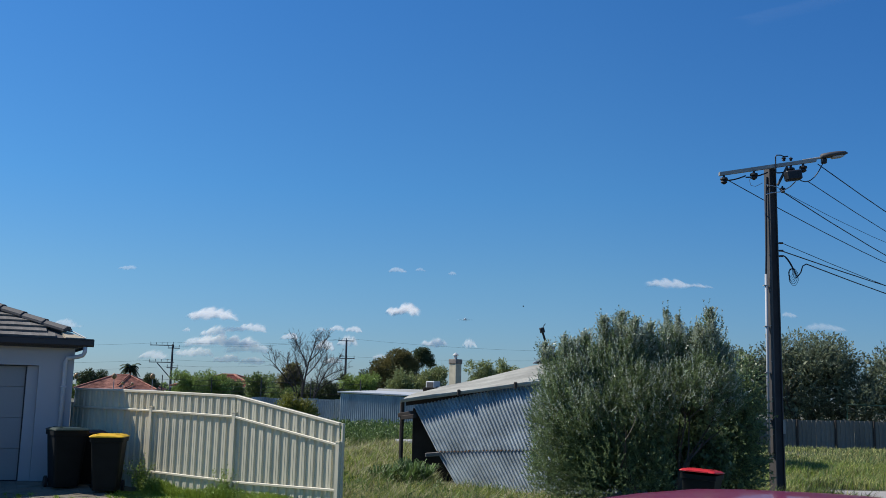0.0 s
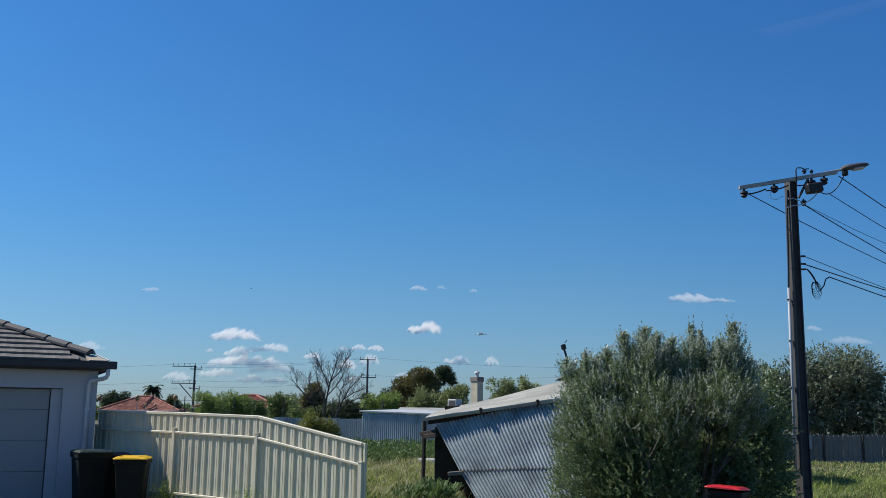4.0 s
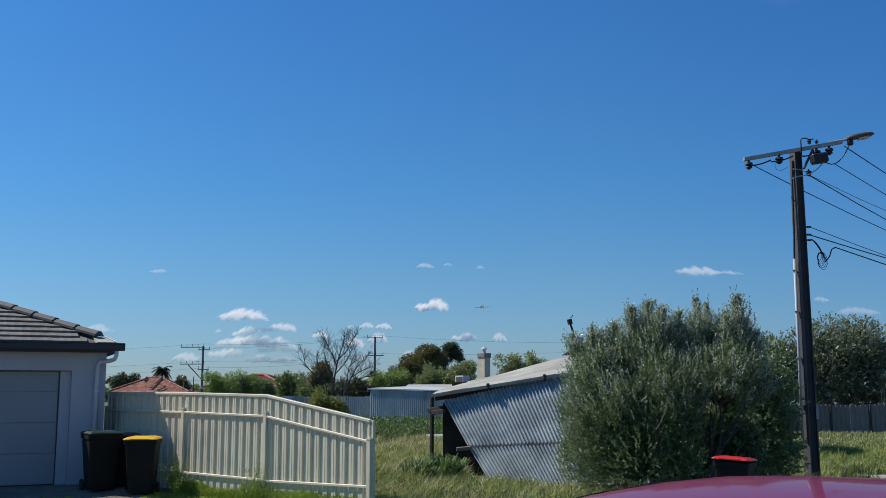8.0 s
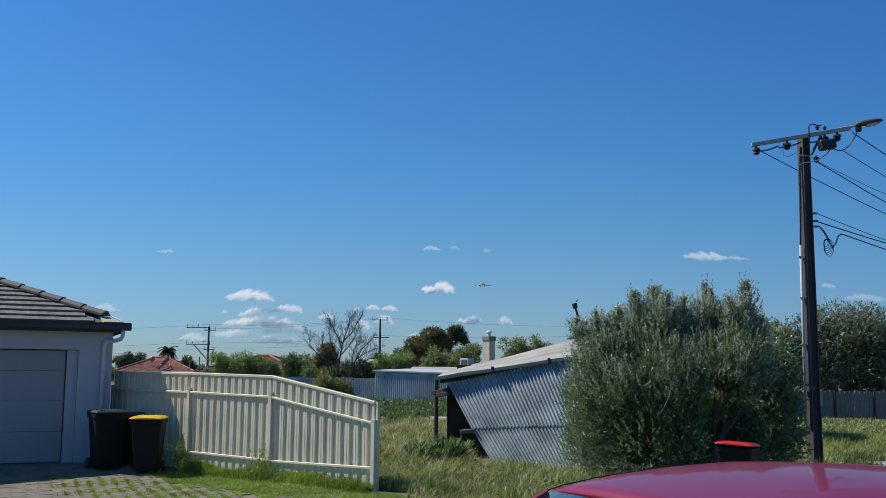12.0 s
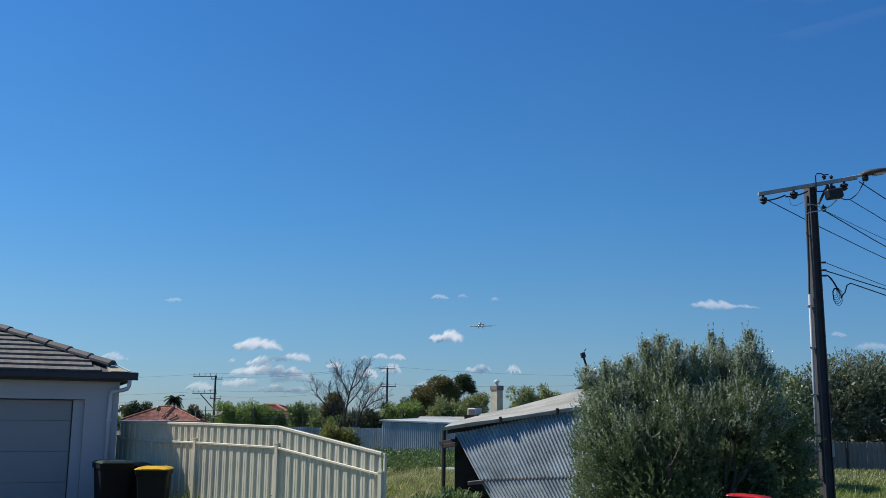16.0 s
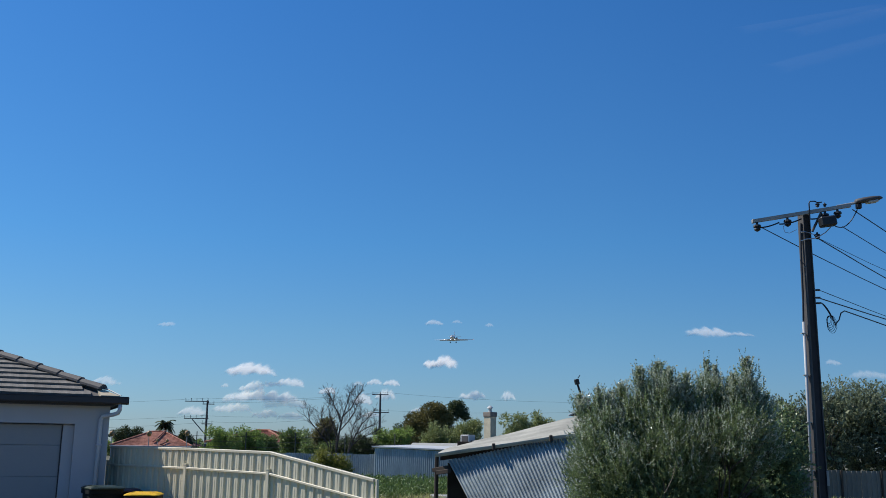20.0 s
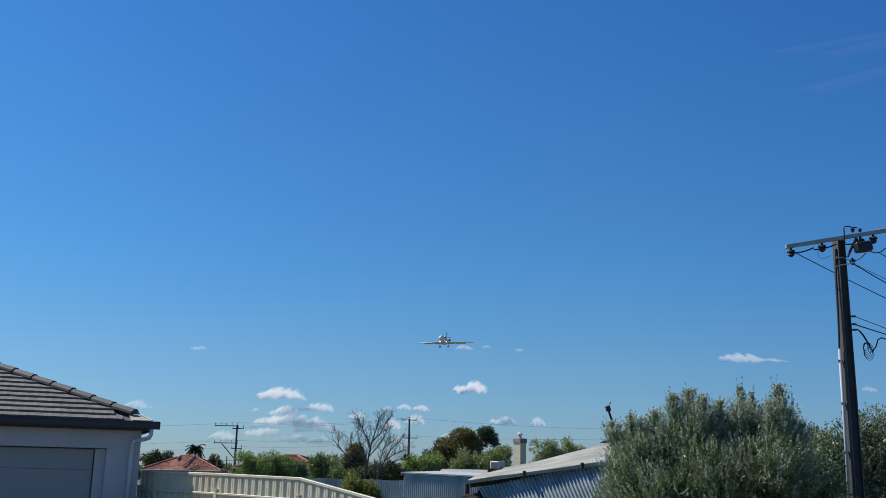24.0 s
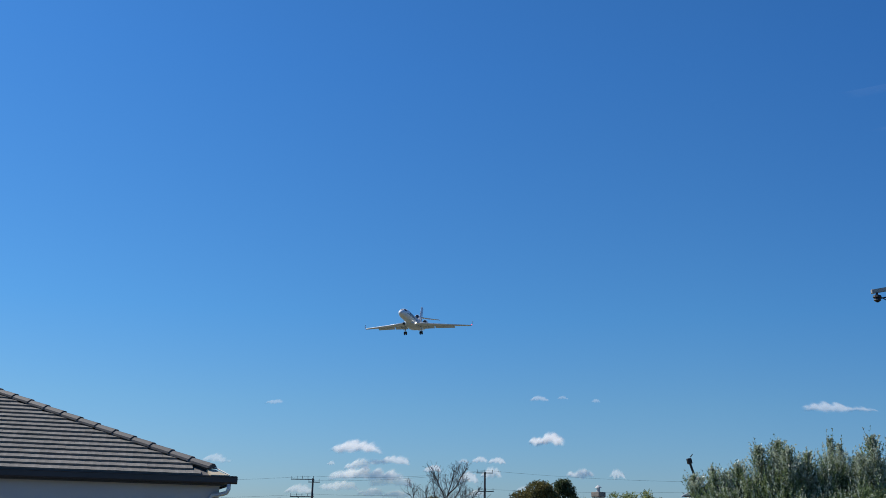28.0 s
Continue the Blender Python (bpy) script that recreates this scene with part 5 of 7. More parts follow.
tree("gum_tree", "dark sparse gum crown beside the broad one", -2.0, 95.0, 2.3, [(-0.3, 0, 5.85, 0.5, 0.6, 0.42), (0.35, 0, 5.5, 0.5, 0.6, 0.4), (0.7, 0, 4.9, 0.32, 0.5, 0.25), (-0.5, 0, 5.1, 0.6, 0.6, 0.5), (0.15, 0, 6.1, 0.3, 0.4, 0.2)], M_LEAF_DARK, 1300, 0.11, 132, "tree", "", 0.3, 9, 300)
tree("bush", "yellow-green bush against the back fence", -6.15, 41.0, 0.8, [(-0.3, 0, 1.1, 0.34, 0.4, 0.42), (0.35, 0, 0.9, 0.36, 0.4, 0.38), (0, 0, 0.6, 0.6, 0.5, 0.5)], M_LEAF_YELLOW, 1500, 0.08, 130, "bush", "", 0.3, 9, 300)


def build_far_woods():
    """A low band of distant garden trees that closes the view between the houses."""
    rng = np.random.default_rng(14)
    v = []
    for k in range(90):
        x, y = rng.uniform(-95, 70), rng.uniform(165, 210)
        h, w = rng.uniform(2.4, 3.9), rng.uniform(2.0, 3.6)
        lob = [(x + rng.uniform(-1, 1) * w * 0.5, y, h * rng.uniform(0.3, 0.75), w * 0.6, w * 0.5, h * 0.3) for _ in range(5)]
        p, u = in_lobes(lob, 130, rng)
        v.append(leaves(p, unit(u + rng.normal(size=u.shape) * 0.6), 0.8, 0.3, rng).reshape(-1, 3))
    ob = mesh_part("far_woods", soup("far_woods", np.concatenate(v), 4), M_LEAF_MID, None, "distant band of dark green garden trees", False, "stuff")
    ob["category"] = "trees"


build_far_woods()


def build_bare_tree():
    """A leafless tree: a few crooked leaders that fork into fine twigs."""
    t = thing("bare_tree", "leafless tree with crooked limbs and many fine twigs", "tree", pose(-8.55, 60.0, 0.1))
    rnd = random.Random(12)
    leaders = (
        (0.10, ((0, 0, -0.1), (-0.14, 0, 1.7), (0.04, 0.1, 2.98), (0.2, 0.1, 3.8), (0.46, 0.0, 4.55), (0.6, 0, 5.2))),
        (0.06, ((0.12, 0.1, 3.4), (-0.1, 0, 4.0), (-0.4, -0.1, 4.6), (-0.62, -0.1, 5.0))),
        (0.075, ((-0.1, 0.1, 0.2), (-0.7, 0.2, 2.15), (-1.3, 0.3, 2.85), (-1.88, 0.3, 3.5), (-2.02, 0.3, 4.2))),
        (0.085, ((0.2, -0.1, 0.1), (0.66, -0.2, 1.6), (1.05, -0.2, 2.64), (1.4, -0.2, 3.3), (1.9, -0.2, 3.8))),
        (0.055, ((0.04, 0.1, 2.9), (0.5, 0.3, 3.45), (0.9, 0.3, 4.1), (1.0, 0.3, 4.5))),
        (0.05, ((-0.4, 0.1, 1.5), (-0.55, -0.3, 2.6), (-0.95, -0.4, 3.4), (-1.1, -0.4, 3.9))),
        (0.05, ((-0.05, 0.0, 2.3), (-0.35, 0.2, 3.1), (-0.62, 0.2, 3.9), (-0.75, 0.2, 4.55))),
        (0.05, ((0.15, 0.0, 3.7), (0.75, -0.2, 4.3), (1.05, -0.2, 4.9), (1.2, -0.2, 5.15))),
        (0.05, ((0.5, -0.1, 1.2), (0.75, 0.2, 2.5), (0.85, 0.3, 3.3), (1.15, 0.3, 3.75))),
        (0.05, ((1.1, -0.2, 2.7), (1.65, 0.1, 3.1), (2.15, 0.1, 3.3))),
        (0.05, ((0.8, -0.2, 2.0), (1.3, -0.3, 2.4), (1.85, -0.3, 2.7), (2.2, -0.3, 2.75))),
    )
    for r, way in leaders:
        bm = bmesh.new()
        pts = [Vector(p) for p in way]
        n = len(pts)
        tube(bm, pts, [0.75 * r * (1 - 0.75 * k / (n - 1)) for k in range(n)], 6, False)
        for k in range(1, n):
            d = (pts[k] - pts[k - 1]).normalized()
            for f in (0.3, 0.65, 1.0):
                p = pts[k - 1].lerp(pts[k], f)
                if p.z < 1.7:
                    continue
                for _ in range(2 if k < n - 1 else 3):
                    nd = (d * 0.8 + Vector((rnd.uniform(-1, 1), rnd.uniform(-1, 1), rnd.uniform(-0.2, 0.8))) * 0.95).normalized()
                    limb(bm, p, nd, rnd.uniform(0.4, 0.75) * (0.65 if k == n - 1 else 1.0), 0.014, 2, rnd, 0.6, None, 4, 0.005)
        part("branch", bm, M_BARE, t)


build_bare_tree()


def build_palm():
    t = thing("palm_tree", "far palm tree with drooping fronds", "tree", pose(-50.6, 157.0, 0))
    part("trunk", tube(bmesh.new(), [(0, 0, 0), (0.1, 0, 5.6)], [0.25, 0.18], 8), M_BARK, t)
    rng = np.random.default_rng(5)
    for k in range(40):
        a, e, far = 2.4 * k + rng.uniform(-0.4, 0.4), 1.25 - 0.045 * k, rng.uniform(0.8, 1.7)
        v = []
        for i in range(26):
            s = i / 25
            p = np.array([math.cos(a) * far * s, math.sin(a) * far * s, 5.5 + e * 1.8 * s - 1.6 * s * s])
            for sd in (-1, 1):
                q = np.array([-math.sin(a) * sd, math.cos(a) * sd, -0.5])
                v.append([p, p + q * 0.62 * (1 - 0.6 * s), p + np.array([math.cos(a) * 0.2, math.sin(a) * 0.2, 0])])
        mesh_part("frond", soup("frond", np.array(v), 3), M_LEAF_DARK, t)


build_palm()


# ---- red car ----
def build_car():
    c = thing("car", "dark red sedan parked at the kerb, glossy roof", "car", pose(1.52, 4.34, 0.015, 0, 0, 23))
    sec = []
    # stations along the car (nose at -x): x, half width at sill, half width at belt, height of the deck, underside
    for x, w0, w1, zt, zb in ((-2.25, 0.62, 0.60, 0.58, 0.28), (-2.15, 0.78, 0.76, 0.70, 0.20), (-1.7, 0.86, 0.83, 0.82, 0.18), (-1.0, 0.88, 0.85, 0.92, 0.18), (0.0, 0.88, 0.86, 0.94, 0.18), (1.2, 0.88, 0.86, 0.97, 0.18), (1.8, 0.86, 0.83, 0.98, 0.2), (2.12, 0.80, 0.76, 0.92, 0.22), (2.2, 0.7, 0.66, 0.66, 0.3)):
        sec.append([(x, -w0 * 0.96, zb), (x, -w0, zb + 0.12), (x, -w0 - 0.015, (zb + zt) / 2), (x, -w1, zt - 0.07), (x, -w1 + 0.06, zt - 0.01), (x, 0, zt + 0.02), (x, w1 - 0.06, zt - 0.01), (x, w1, zt - 0.07), (x, w0 + 0.015, (zb + zt) / 2), (x, w0, zb + 0.12), (x, w0 * 0.96, zb)])
    part("body", loft(bmesh.new(), sec), M_CAR, c, "", True)

    # roof skin: top line by station, with crown across
    tops = [(-1.0, 1.315), (-0.9, 1.339), (-0.72, 1.368), (-0.4, 1.398), (-0.05, 1.413), (0.24, 1.407), (0.65, 1.386), (0.95, 1.36), (1.15, 1.335), (1.3, 1.305)]

    def roof_pt(x, z, f, drop=0.0):
        w = 0.76 - 0.03 * abs(x)
        return (x, w * f, z + 0.035 * (1 - f * f) - (0.018 if abs(f) > 0.93 else 0.0) - drop)

    fs = [-1, -0.94, -0.8, -0.6, -0.3, 0, 0.3, 0.6, 0.8, 0.94, 1]
    bm = bmesh.new()
    top = [[bm.verts.new(roof_pt(x, z, f)) for f in fs] for x, z in tops]
    low = [[bm.verts.new(roof_pt(x, z, f, 0.03)) for f in fs] for x, z in tops]
    n = len(fs)
    for g, flip in ((top, False), (low, True)):
        for a, b in zip(g, g[1:]):
            for k in range(n - 1):
                q = (a[k], b[k], b[k + 1], a[k + 1])
                bm.faces.new(q if flip else q[::-1])
    rim = [[t[0] for t in top] + top[-1][1:] + [t[-1] for t in top[::-1]][1:] + top[0][1:-1][::-1], [t[0] for t in low] + low[-1][1:] + [t[-1] for t in low[::-1]][1:] + low[0][1:-1][::-1]]
    for k in range(len(rim[0])):
        j = (k + 1) % len(rim[0])
        bm.faces.new((rim[0][k], rim[1][k], rim[1][j], rim[0][j]))
    bmesh.ops.recalc_face_normals(bm, faces=bm.faces[:])
    part("roof", bm, M_CAR, c, "glossy dark red roof skin", True)

    def pane(name, corners, bow, label=""):
        a, b, d, e = [Vector(p) for p in corners]
        bm = bmesh.new()
        g = [[bm.verts.new(a.lerp(b, u / 8).lerp(e.lerp(d, u / 8), v / 6) + Vector(bow) * (1 - (u / 4 - 1) ** 2)) for u in range(9)] for v in range(7)]
        for p, q in zip(g, g[1:]):
            for k in range(8):
                bm.faces.new((p[k], p[k + 1], q[k + 1], q[k]))
        r = bmesh.ops.extrude_face_region(bm, geom=bm.faces[:])
        bmesh.ops.translate(bm, vec=(0, 0, -0.006), verts=[v for v in r["geom"] if isinstance(v, bmesh.types.BMVert)])
        return part(name, bm, M_GLASS_DARK, c, label, True)

    pane("windscreen", ((-1.005, -0.69, 1.308), (-1.005, 0.69, 1.308), (-1.75, 0.72, 0.93), (-1.75, -0.72, 0.93)), (-0.06, 0, 0.03), "sloping tinted windscreen")
    pane("rear_window", ((1.31, -0.65, 1.292), (1.31, 0.65, 1.292), (1.8, 0.68, 0.99), (1.8, -0.68, 0.99)), (0.06, 0, 0.03))
    for s in (-1, 1):
        for x0, x1, t0, t1 in ((-1.45, -0.28, -0.95, -0.28), (-0.22, 0.72, -0.22, 0.68), (0.78, 1.4, 0.74, 1.0)):
            bm = bmesh.new()
            loft(bm, [[(x0, s * (0.84 + o), 0.95), (x1, s * (0.84 + o), 0.96), (t1, s * (0.69 + o), 1.30), (t0, s * (0.69 + o), 1.28)] for o in (0, -0.008)])
            bmesh.ops.recalc_face_normals(bm, faces=bm.faces[:])
            part("side_window", bm, M_GLASS_DARK, c)
        for p, q in (((-1.74, 0.78, 0.92), (-1.0, 0.70, 1.30)), ((-0.25, 0.845, 0.94), (-0.25, 0.70, 1.38)), ((0.75, 0.845, 0.96), (0.71, 0.695, 1.36)), ((1.74, 0.76, 0.98), (1.3, 0.68, 1.29))):
            part("pillar", bar((p[0], s * p[1], p[2]), (q[0], s * q[1], q[2]), 0.017, 8), M_CAR, c)
        part("roof_strip", tube(bmesh.new(), [(x, s * (0.77 - 0.03 * abs(x)), z - 0.014) for x, z in tops], 0.0035, 6), M_RUBBER, c, "black roof drip strip")
        part("mirror", block((-1.25, s * 0.98, 0.98), (0.12, 0.2, 0.14), 0.03), M_CAR, c)
        part("headlight", block((-2.1, s * 0.58, 0.62), (0.2, 0.3, 0.14), 0.03), M_CHROME, c)
        part("tail_light", block((2.1, s * 0.62, 0.80), (0.16, 0.26, 0.16), 0.03), M_LID_RED, c)
        part("door_handle", block((-0.42, s * 0.885, 0.84), (0.2, 0.03, 0.035), 0.01), M_CHROME, c)
        for x in (-1.38, 1.32):
            w = bmesh.new()
            tube(w, [(x, s * 0.68, 0.25), (x, s * 0.70, 0.25), (x, s * 0.88, 0.25), (x, s * 0.90, 0.25)], [0.28, 0.315, 0.315, 0.28], 28)
            wheel = part("wheel", w, M_RUBBER, c)
            part("rim", tube(bmesh.new(), [(x, s * 0.86, 0.25), (x, s * 0.905, 0.25)], [0.2, 0.19], 20), M_CHROME, wheel)
    part("bumper", block((-2.2, 0, 0.42), (0.14, 1.4, 0.16), 0.04), M_CAR, c)
    part("bumper", block((2.16, 0, 0.45), (0.14, 1.45, 0.18), 0.04), M_CAR, c)


build_car()


# ---- grass and weeds ----
def blades(xy, height, width, lean, rng, curl=0.5):
    """Bent, pointed blades standing at the points xy; lean is the way the wind lays them."""
    n = len(xy)
    z = np.array([ground_z(x, y) for x, y in xy]) - 0.01
    base = np.column_stack([xy, z])
    a = rng.uniform(0, 2 * math.pi, n)
    side = np.column_stack([np.cos(a), np.sin(a), np.zeros(n)]) * np.broadcast_to(width, n)[:, None] * 0.5
    tuft = np.array([0.85 + 0.9 * noise.noise((x * 1.9, y * 1.9, 7.0)) + 0.5 * noise.noise((x * 5, y * 5, 2.0)) for x, y in xy])
    h = np.broadcast_to(height, n)[:, None] * rng.uniform(0.55, 1.25, (n, 1)) * np.clip(tuft, 0.4, 1.12)[:, None]
    tilt = (np.array(lean) + rng.normal(size=(n, 2)) * curl) * h * 0.6
    mid = base + np.column_stack([tilt * 0.3, h[:, 0] * 0.6])
    tip = base + np.column_stack([tilt, h[:, 0] * rng.uniform(0.85, 1.0, n)])
    low = np.stack([base - side, base + side, mid + side * 0.8, mid - side * 0.8], 1)
    high = np.stack([mid - side * 0.8, mid + side * 0.8, tip + side * 0.1, tip - side * 0.1], 1)
    return np.concatenate([low, high])


def patch(name, label, points, height, width, material, rng, lean=(0.5, -0.1), curl=0.5, cat="grass"):
    ob = mesh_part(name, soup(name, blades(points, height, width, lean, rng, curl).reshape(-1, 3), 4), material, None, label, False, "stuff")
    ob["category"] = cat
    return ob


def clumpy(x0, x1, y0, y1, n, rng, scale=0.8, keep=0.0, ok=None):
    """Points in a rectangle, denser in clumps."""
    p = np.column_stack([rng.uniform(x0, x1, n), rng.uniform(y0, y1, n)])
    d = np.array([noise.noise((x * scale, y * scale, 3.0)) for x, y in p])
    p = p[d > rng.uniform(-1, 1, n) * 0.5 - 0.15 + keep]
    if ok is not None:
        p = p[[ok(x, y) for x, y in p]]
    return p


def fence_side(x, y):
    """Metres behind the cream fence's line (negative: on its street side)."""
    d = (FENCE_B - FENCE_A).normalized()
    return -(x - FENCE_A.x) * d.y + (y - FENCE_A.y) * d.x


def in_yard(x, y):
    return fence_side(x, y) > 0.12 and not (x > -0.1 and y > 19.3 - 0.8 * x and y < 23)


def behind_pipe(x, y):
    return fence_side(x, y) > 0.3 and not (-2.4 < x < 0.3 and y < 34.6)


def off_path(x, y):
    return x < 7.9 or y > 21.75


g = np.random.default_rng(31)
p = clumpy(-2.2, 4.6, 12.6, 21.5, 60000, g, 0.9, 0.0, lambda x, y: in_yard(x, y) and y > 12.6 + 0.1 * x)
patch("long_grass", "long windblown green and straw grass in the yard", p, 0.24, 0.012, M_GRASS_TALL, g, (0.4, -0.1), 0.55)
p = clumpy(-2.0, 4.2, 12.8, 21.5, 8000, g, 1.4, 0.1, in_yard)
patch("dry_grass", "pale dry seeding grass stalks among the green", p, 0.36, 0.009, M_GRASS_DRY, g, (0.5, -0.1), 0.7)
p = clumpy(-2.2, 4.2, 13.0, 21.0, 30000, g, 0.6, 0.1, in_yard)
patch("green_grass", "lush green grass tufts in the yard", p, 0.26, 0.011, M_GRASS, g, (0.2, -0.1), 0.5)
p = clumpy(-2.2, 4.2, 12.8, 21.3, 16000, g, 1.1, 0.05, in_yard)
patch("green_grass", "dark grey-green tufts through the long grass", p, 0.27, 0.011, M_WEED, g, (0.3, -0.1), 0.5)
p = clumpy(-8.0, 0.6, 21.5, 44.0, 40000, g, 0.35, 0.0, lambda x, y: fence_side(x, y) > 0.3)
patch("long_grass", "rough pale grass further back in the yard", p, 0.30, 0.016, M_GRASS_TALL, g, (0.4, 0), 0.5)
p = clumpy(-6.5, 0.6, 21.5, 34.0, 8500, g, 0.5, 0.15, lambda x, y: fence_side(x, y) > 0.3)
patch("dry_grass", "pale straw among the grass behind the fence", p, 0.34, 0.014, M_GRASS_DRY, g, (0.4, 0), 0.8)
p = clumpy(-6.5, 0.6, 21.5, 33.5, 15000, g, 0.6, 0.0, lambda x, y: fence_side(x, y) > 0.3)
patch("green_grass", "green tufts in the rough grass behind the fence", p, 0.30, 0.016, M_GRASS, g, (0.3, 0), 0.5)
p = clumpy(-9.0, 1.0, 33.0, 44.5, 24000, g, 0.3, -0.1, behind_pipe)
patch("tall_weeds", "tall dark green weeds below the steel shed", p, 0.44, 0.016, M_WEED, g, (0.1, 0), 0.5, "weeds")
def strap_plant(x, y, count, length, rng):
    """A tussock of broad arching leaves."""
    a, r = rng.uniform(0, 2 * math.pi, count), rng.uniform(0.0, 0.09, count)
    out = np.column_stack([np.cos(a), np.sin(a), np.zeros(count)])
    root = np.array([x, y, ground_z(x, y) - 0.02]) + out * r[:, None]
    far, tall = rng.uniform(0.12, 0.75, count)[:, None] * length, rng.uniform(0.6, 1.15, count)[:, None] * length
    line = [root + out * far * f + np.array([0, 0, 1.0]) * tall * h for f, h in ((0, 0), (0.3, 0.62), (0.68, 0.95), (1.0, 0.84))]
    side = np.cross(out, [0, 0, 1.0]) * rng.uniform(0.011, 0.018, count)[:, None]
    v = [np.stack([p - side * i, p + side * i, q + side * j, q - side * j], 1) for p, q, i, j in zip(line, line[1:], (0.7, 1.0, 0.8), (1.0, 0.8, 0.05))]
    ob = mesh_part("strap_plant", soup("strap_plant", np.concatenate(v).reshape(-1, 3), 4), M_STRAP, None, "tussock of broad grey-green arching leaves at the shed post")
    ob["category"], ob["group"] = "plant", "tussocks at the shed post"


M_STRAP = leaf_mat("strap_leaf", (0.085, 0.15, 0.04), (0.15, 0.225, 0.07), 0.6, island=0.4, passing=0.3)
for x, y, count, length in ((-0.98, 19.3, 120, 0.50), (-0.62, 19.15, 140, 0.60), (-0.36, 19.4, 120, 0.52), (-1.30, 20.0, 80, 0.42), (-0.7, 19.8, 100, 0.58)):
    strap_plant(x, y, count, length, g)
p = np.column_stack([g.uniform(-0.1, 4.2, 5000), g.uniform(15.6, 21.0, 5000)])
p = p[[19.2 - 0.8 * x < y < 20.6 - 0.9 * x for x, y in p]]
patch("green_grass", "short grass at the foot of the leaning iron", p, 0.10, 0.011, M_GRASS_TALL, g, (0.2, -0.1), 0.8)
p = clumpy(5.2, 20.0, 13.5, 28.8, 88000, g, 0.5, -0.05, off_path)
patch("long_grass", "long green and yellow grass on the open plot", p, 0.24, 0.013, M_GRASS_TALL, g, (0.3, 0), 0.5)
p = clumpy(5.2, 20.0, 16.5, 28.8, 30000, g, 0.4, -0.05, off_path)
patch("green_grass", "greener grass patches on the open plot", p, 0.28, 0.014, M_GRASS, g, (0.3, 0), 0.5)
p = clumpy(5.2, 20.0, 15.0, 29.5, 36000, g, 0.5, -0.1, off_path)
patch("green_grass", "darker green tufts on the open plot", p, 0.27, 0.014, M_WEED, g, (0.3, 0), 0.5)
p = clumpy(7.0, 28.0, 28.5, 39.7, 60000, g, 0.35, -0.05)
patch("long_grass", "sunlit grass at the back of the open plot", p[::2], 0.18, 0.02, M_GRASS_TALL, g, (0.3, 0), 0.5)
patch("green_grass", "short green grass at the back of the open plot", p[1::2], 0.17, 0.02, M_WEED, g, (0.3, 0), 0.5)



def leafy_weeds(label, xy, stem, leaf, per, rng, material):
    """Small upright plants with leaves all along their stems."""
    base = np.column_stack([xy, [ground_z(x, y) for x, y in xy]])
    ways = unit(np.array([0.1, -0.1, 1.0]) + rng.normal(size=base.shape) * 0.35)
    v = sprays(base, ways, per, stem * rng.uniform(0.5, 1.3, len(base)), leaf, leaf * 0.22, rng, 1.1)
    ob = mesh_part("leafy_weeds", soup("leafy_weeds", v.reshape(-1, 3), 4), material, None, label, False, "stuff")
    ob["category"] = "weeds"


p = clumpy(-9.0, 1.0, 33.0, 44.5, 8000, g, 0.35, -0.1, behind_pipe)
leafy_weeds("leafy green weeds in front of the steel shed", p, 0.55, 0.10, 11, g, M_WEED)
p = clumpy(-2.0, 3.0, 13.5, 21.0, 1500, g, 1.2, 0.1, in_yard)
leafy_weeds("leafy weeds scattered through the long grass", p, 0.30, 0.05, 10, g, M_WEED)


def near_fence(n, rng, spread, s0=0.2, s1=6.1):
    d = (FENCE_B - FENCE_A).normalized()
    o = Vector((d.y, -d.x, 0))
    s = rng.uniform(s0, s1, n)
    k = np.abs(rng.normal(size=n)) * spread + 0.03
    return np.column_stack([FENCE_A.x + d.x * s + o.x * k, FENCE_A.y + d.y * s + o.y * k])


p = near_fence(9000, g, 0.14, 2.9, 7.6)
patch("fence_weeds", "fresh green weeds along the foot of the cream fence", p, 0.15, 0.008, M_GRASS, g, (0.1, -0.4), 0.9, "weeds")
for s0, s1, n, stem in ((2.62, 3.3, 240, 0.20), (2.5, 2.68, 70, 0.50), (4.5, 5.3, 260, 0.19), (4.84, 5.0, 60, 0.46), (3.4, 4.4, 60, 0.12), (5.4, 7.2, 260, 0.16)):
    leafy_weeds("leafy weeds climbing against the fence", near_fence(int(n * 1.6), g, 0.10, s0, s1), stem, 0.036, 18, g, M_LEAF_GREEN)
for s0, s1, n, hgt in ((2.7, 3.5, 1100, 0.19), (4.4, 5.3, 1700, 0.23), (5.4, 7.3, 3200, 0.22)):
    p = near_fence(n, g, 0.12, s0, s1)
    patch("fence_weeds", "taller grass tuft against the fence", p, hgt, 0.009, M_GRASS, g, (0.0, -0.15), 0.6, "weeds")


def drive_edge(x, y):
    """Positive on the lawn's side of the paved driveway."""
    return (x + 4.16) * 0.78 + (y - 15.62) * 0.63


def lawn_ok(x, y):
    return drive_edge(x, y) > -0.06 + 0.10 * noise.noise((x * 3, y * 3, 1.0)) and fence_side(x, y) < -0.02


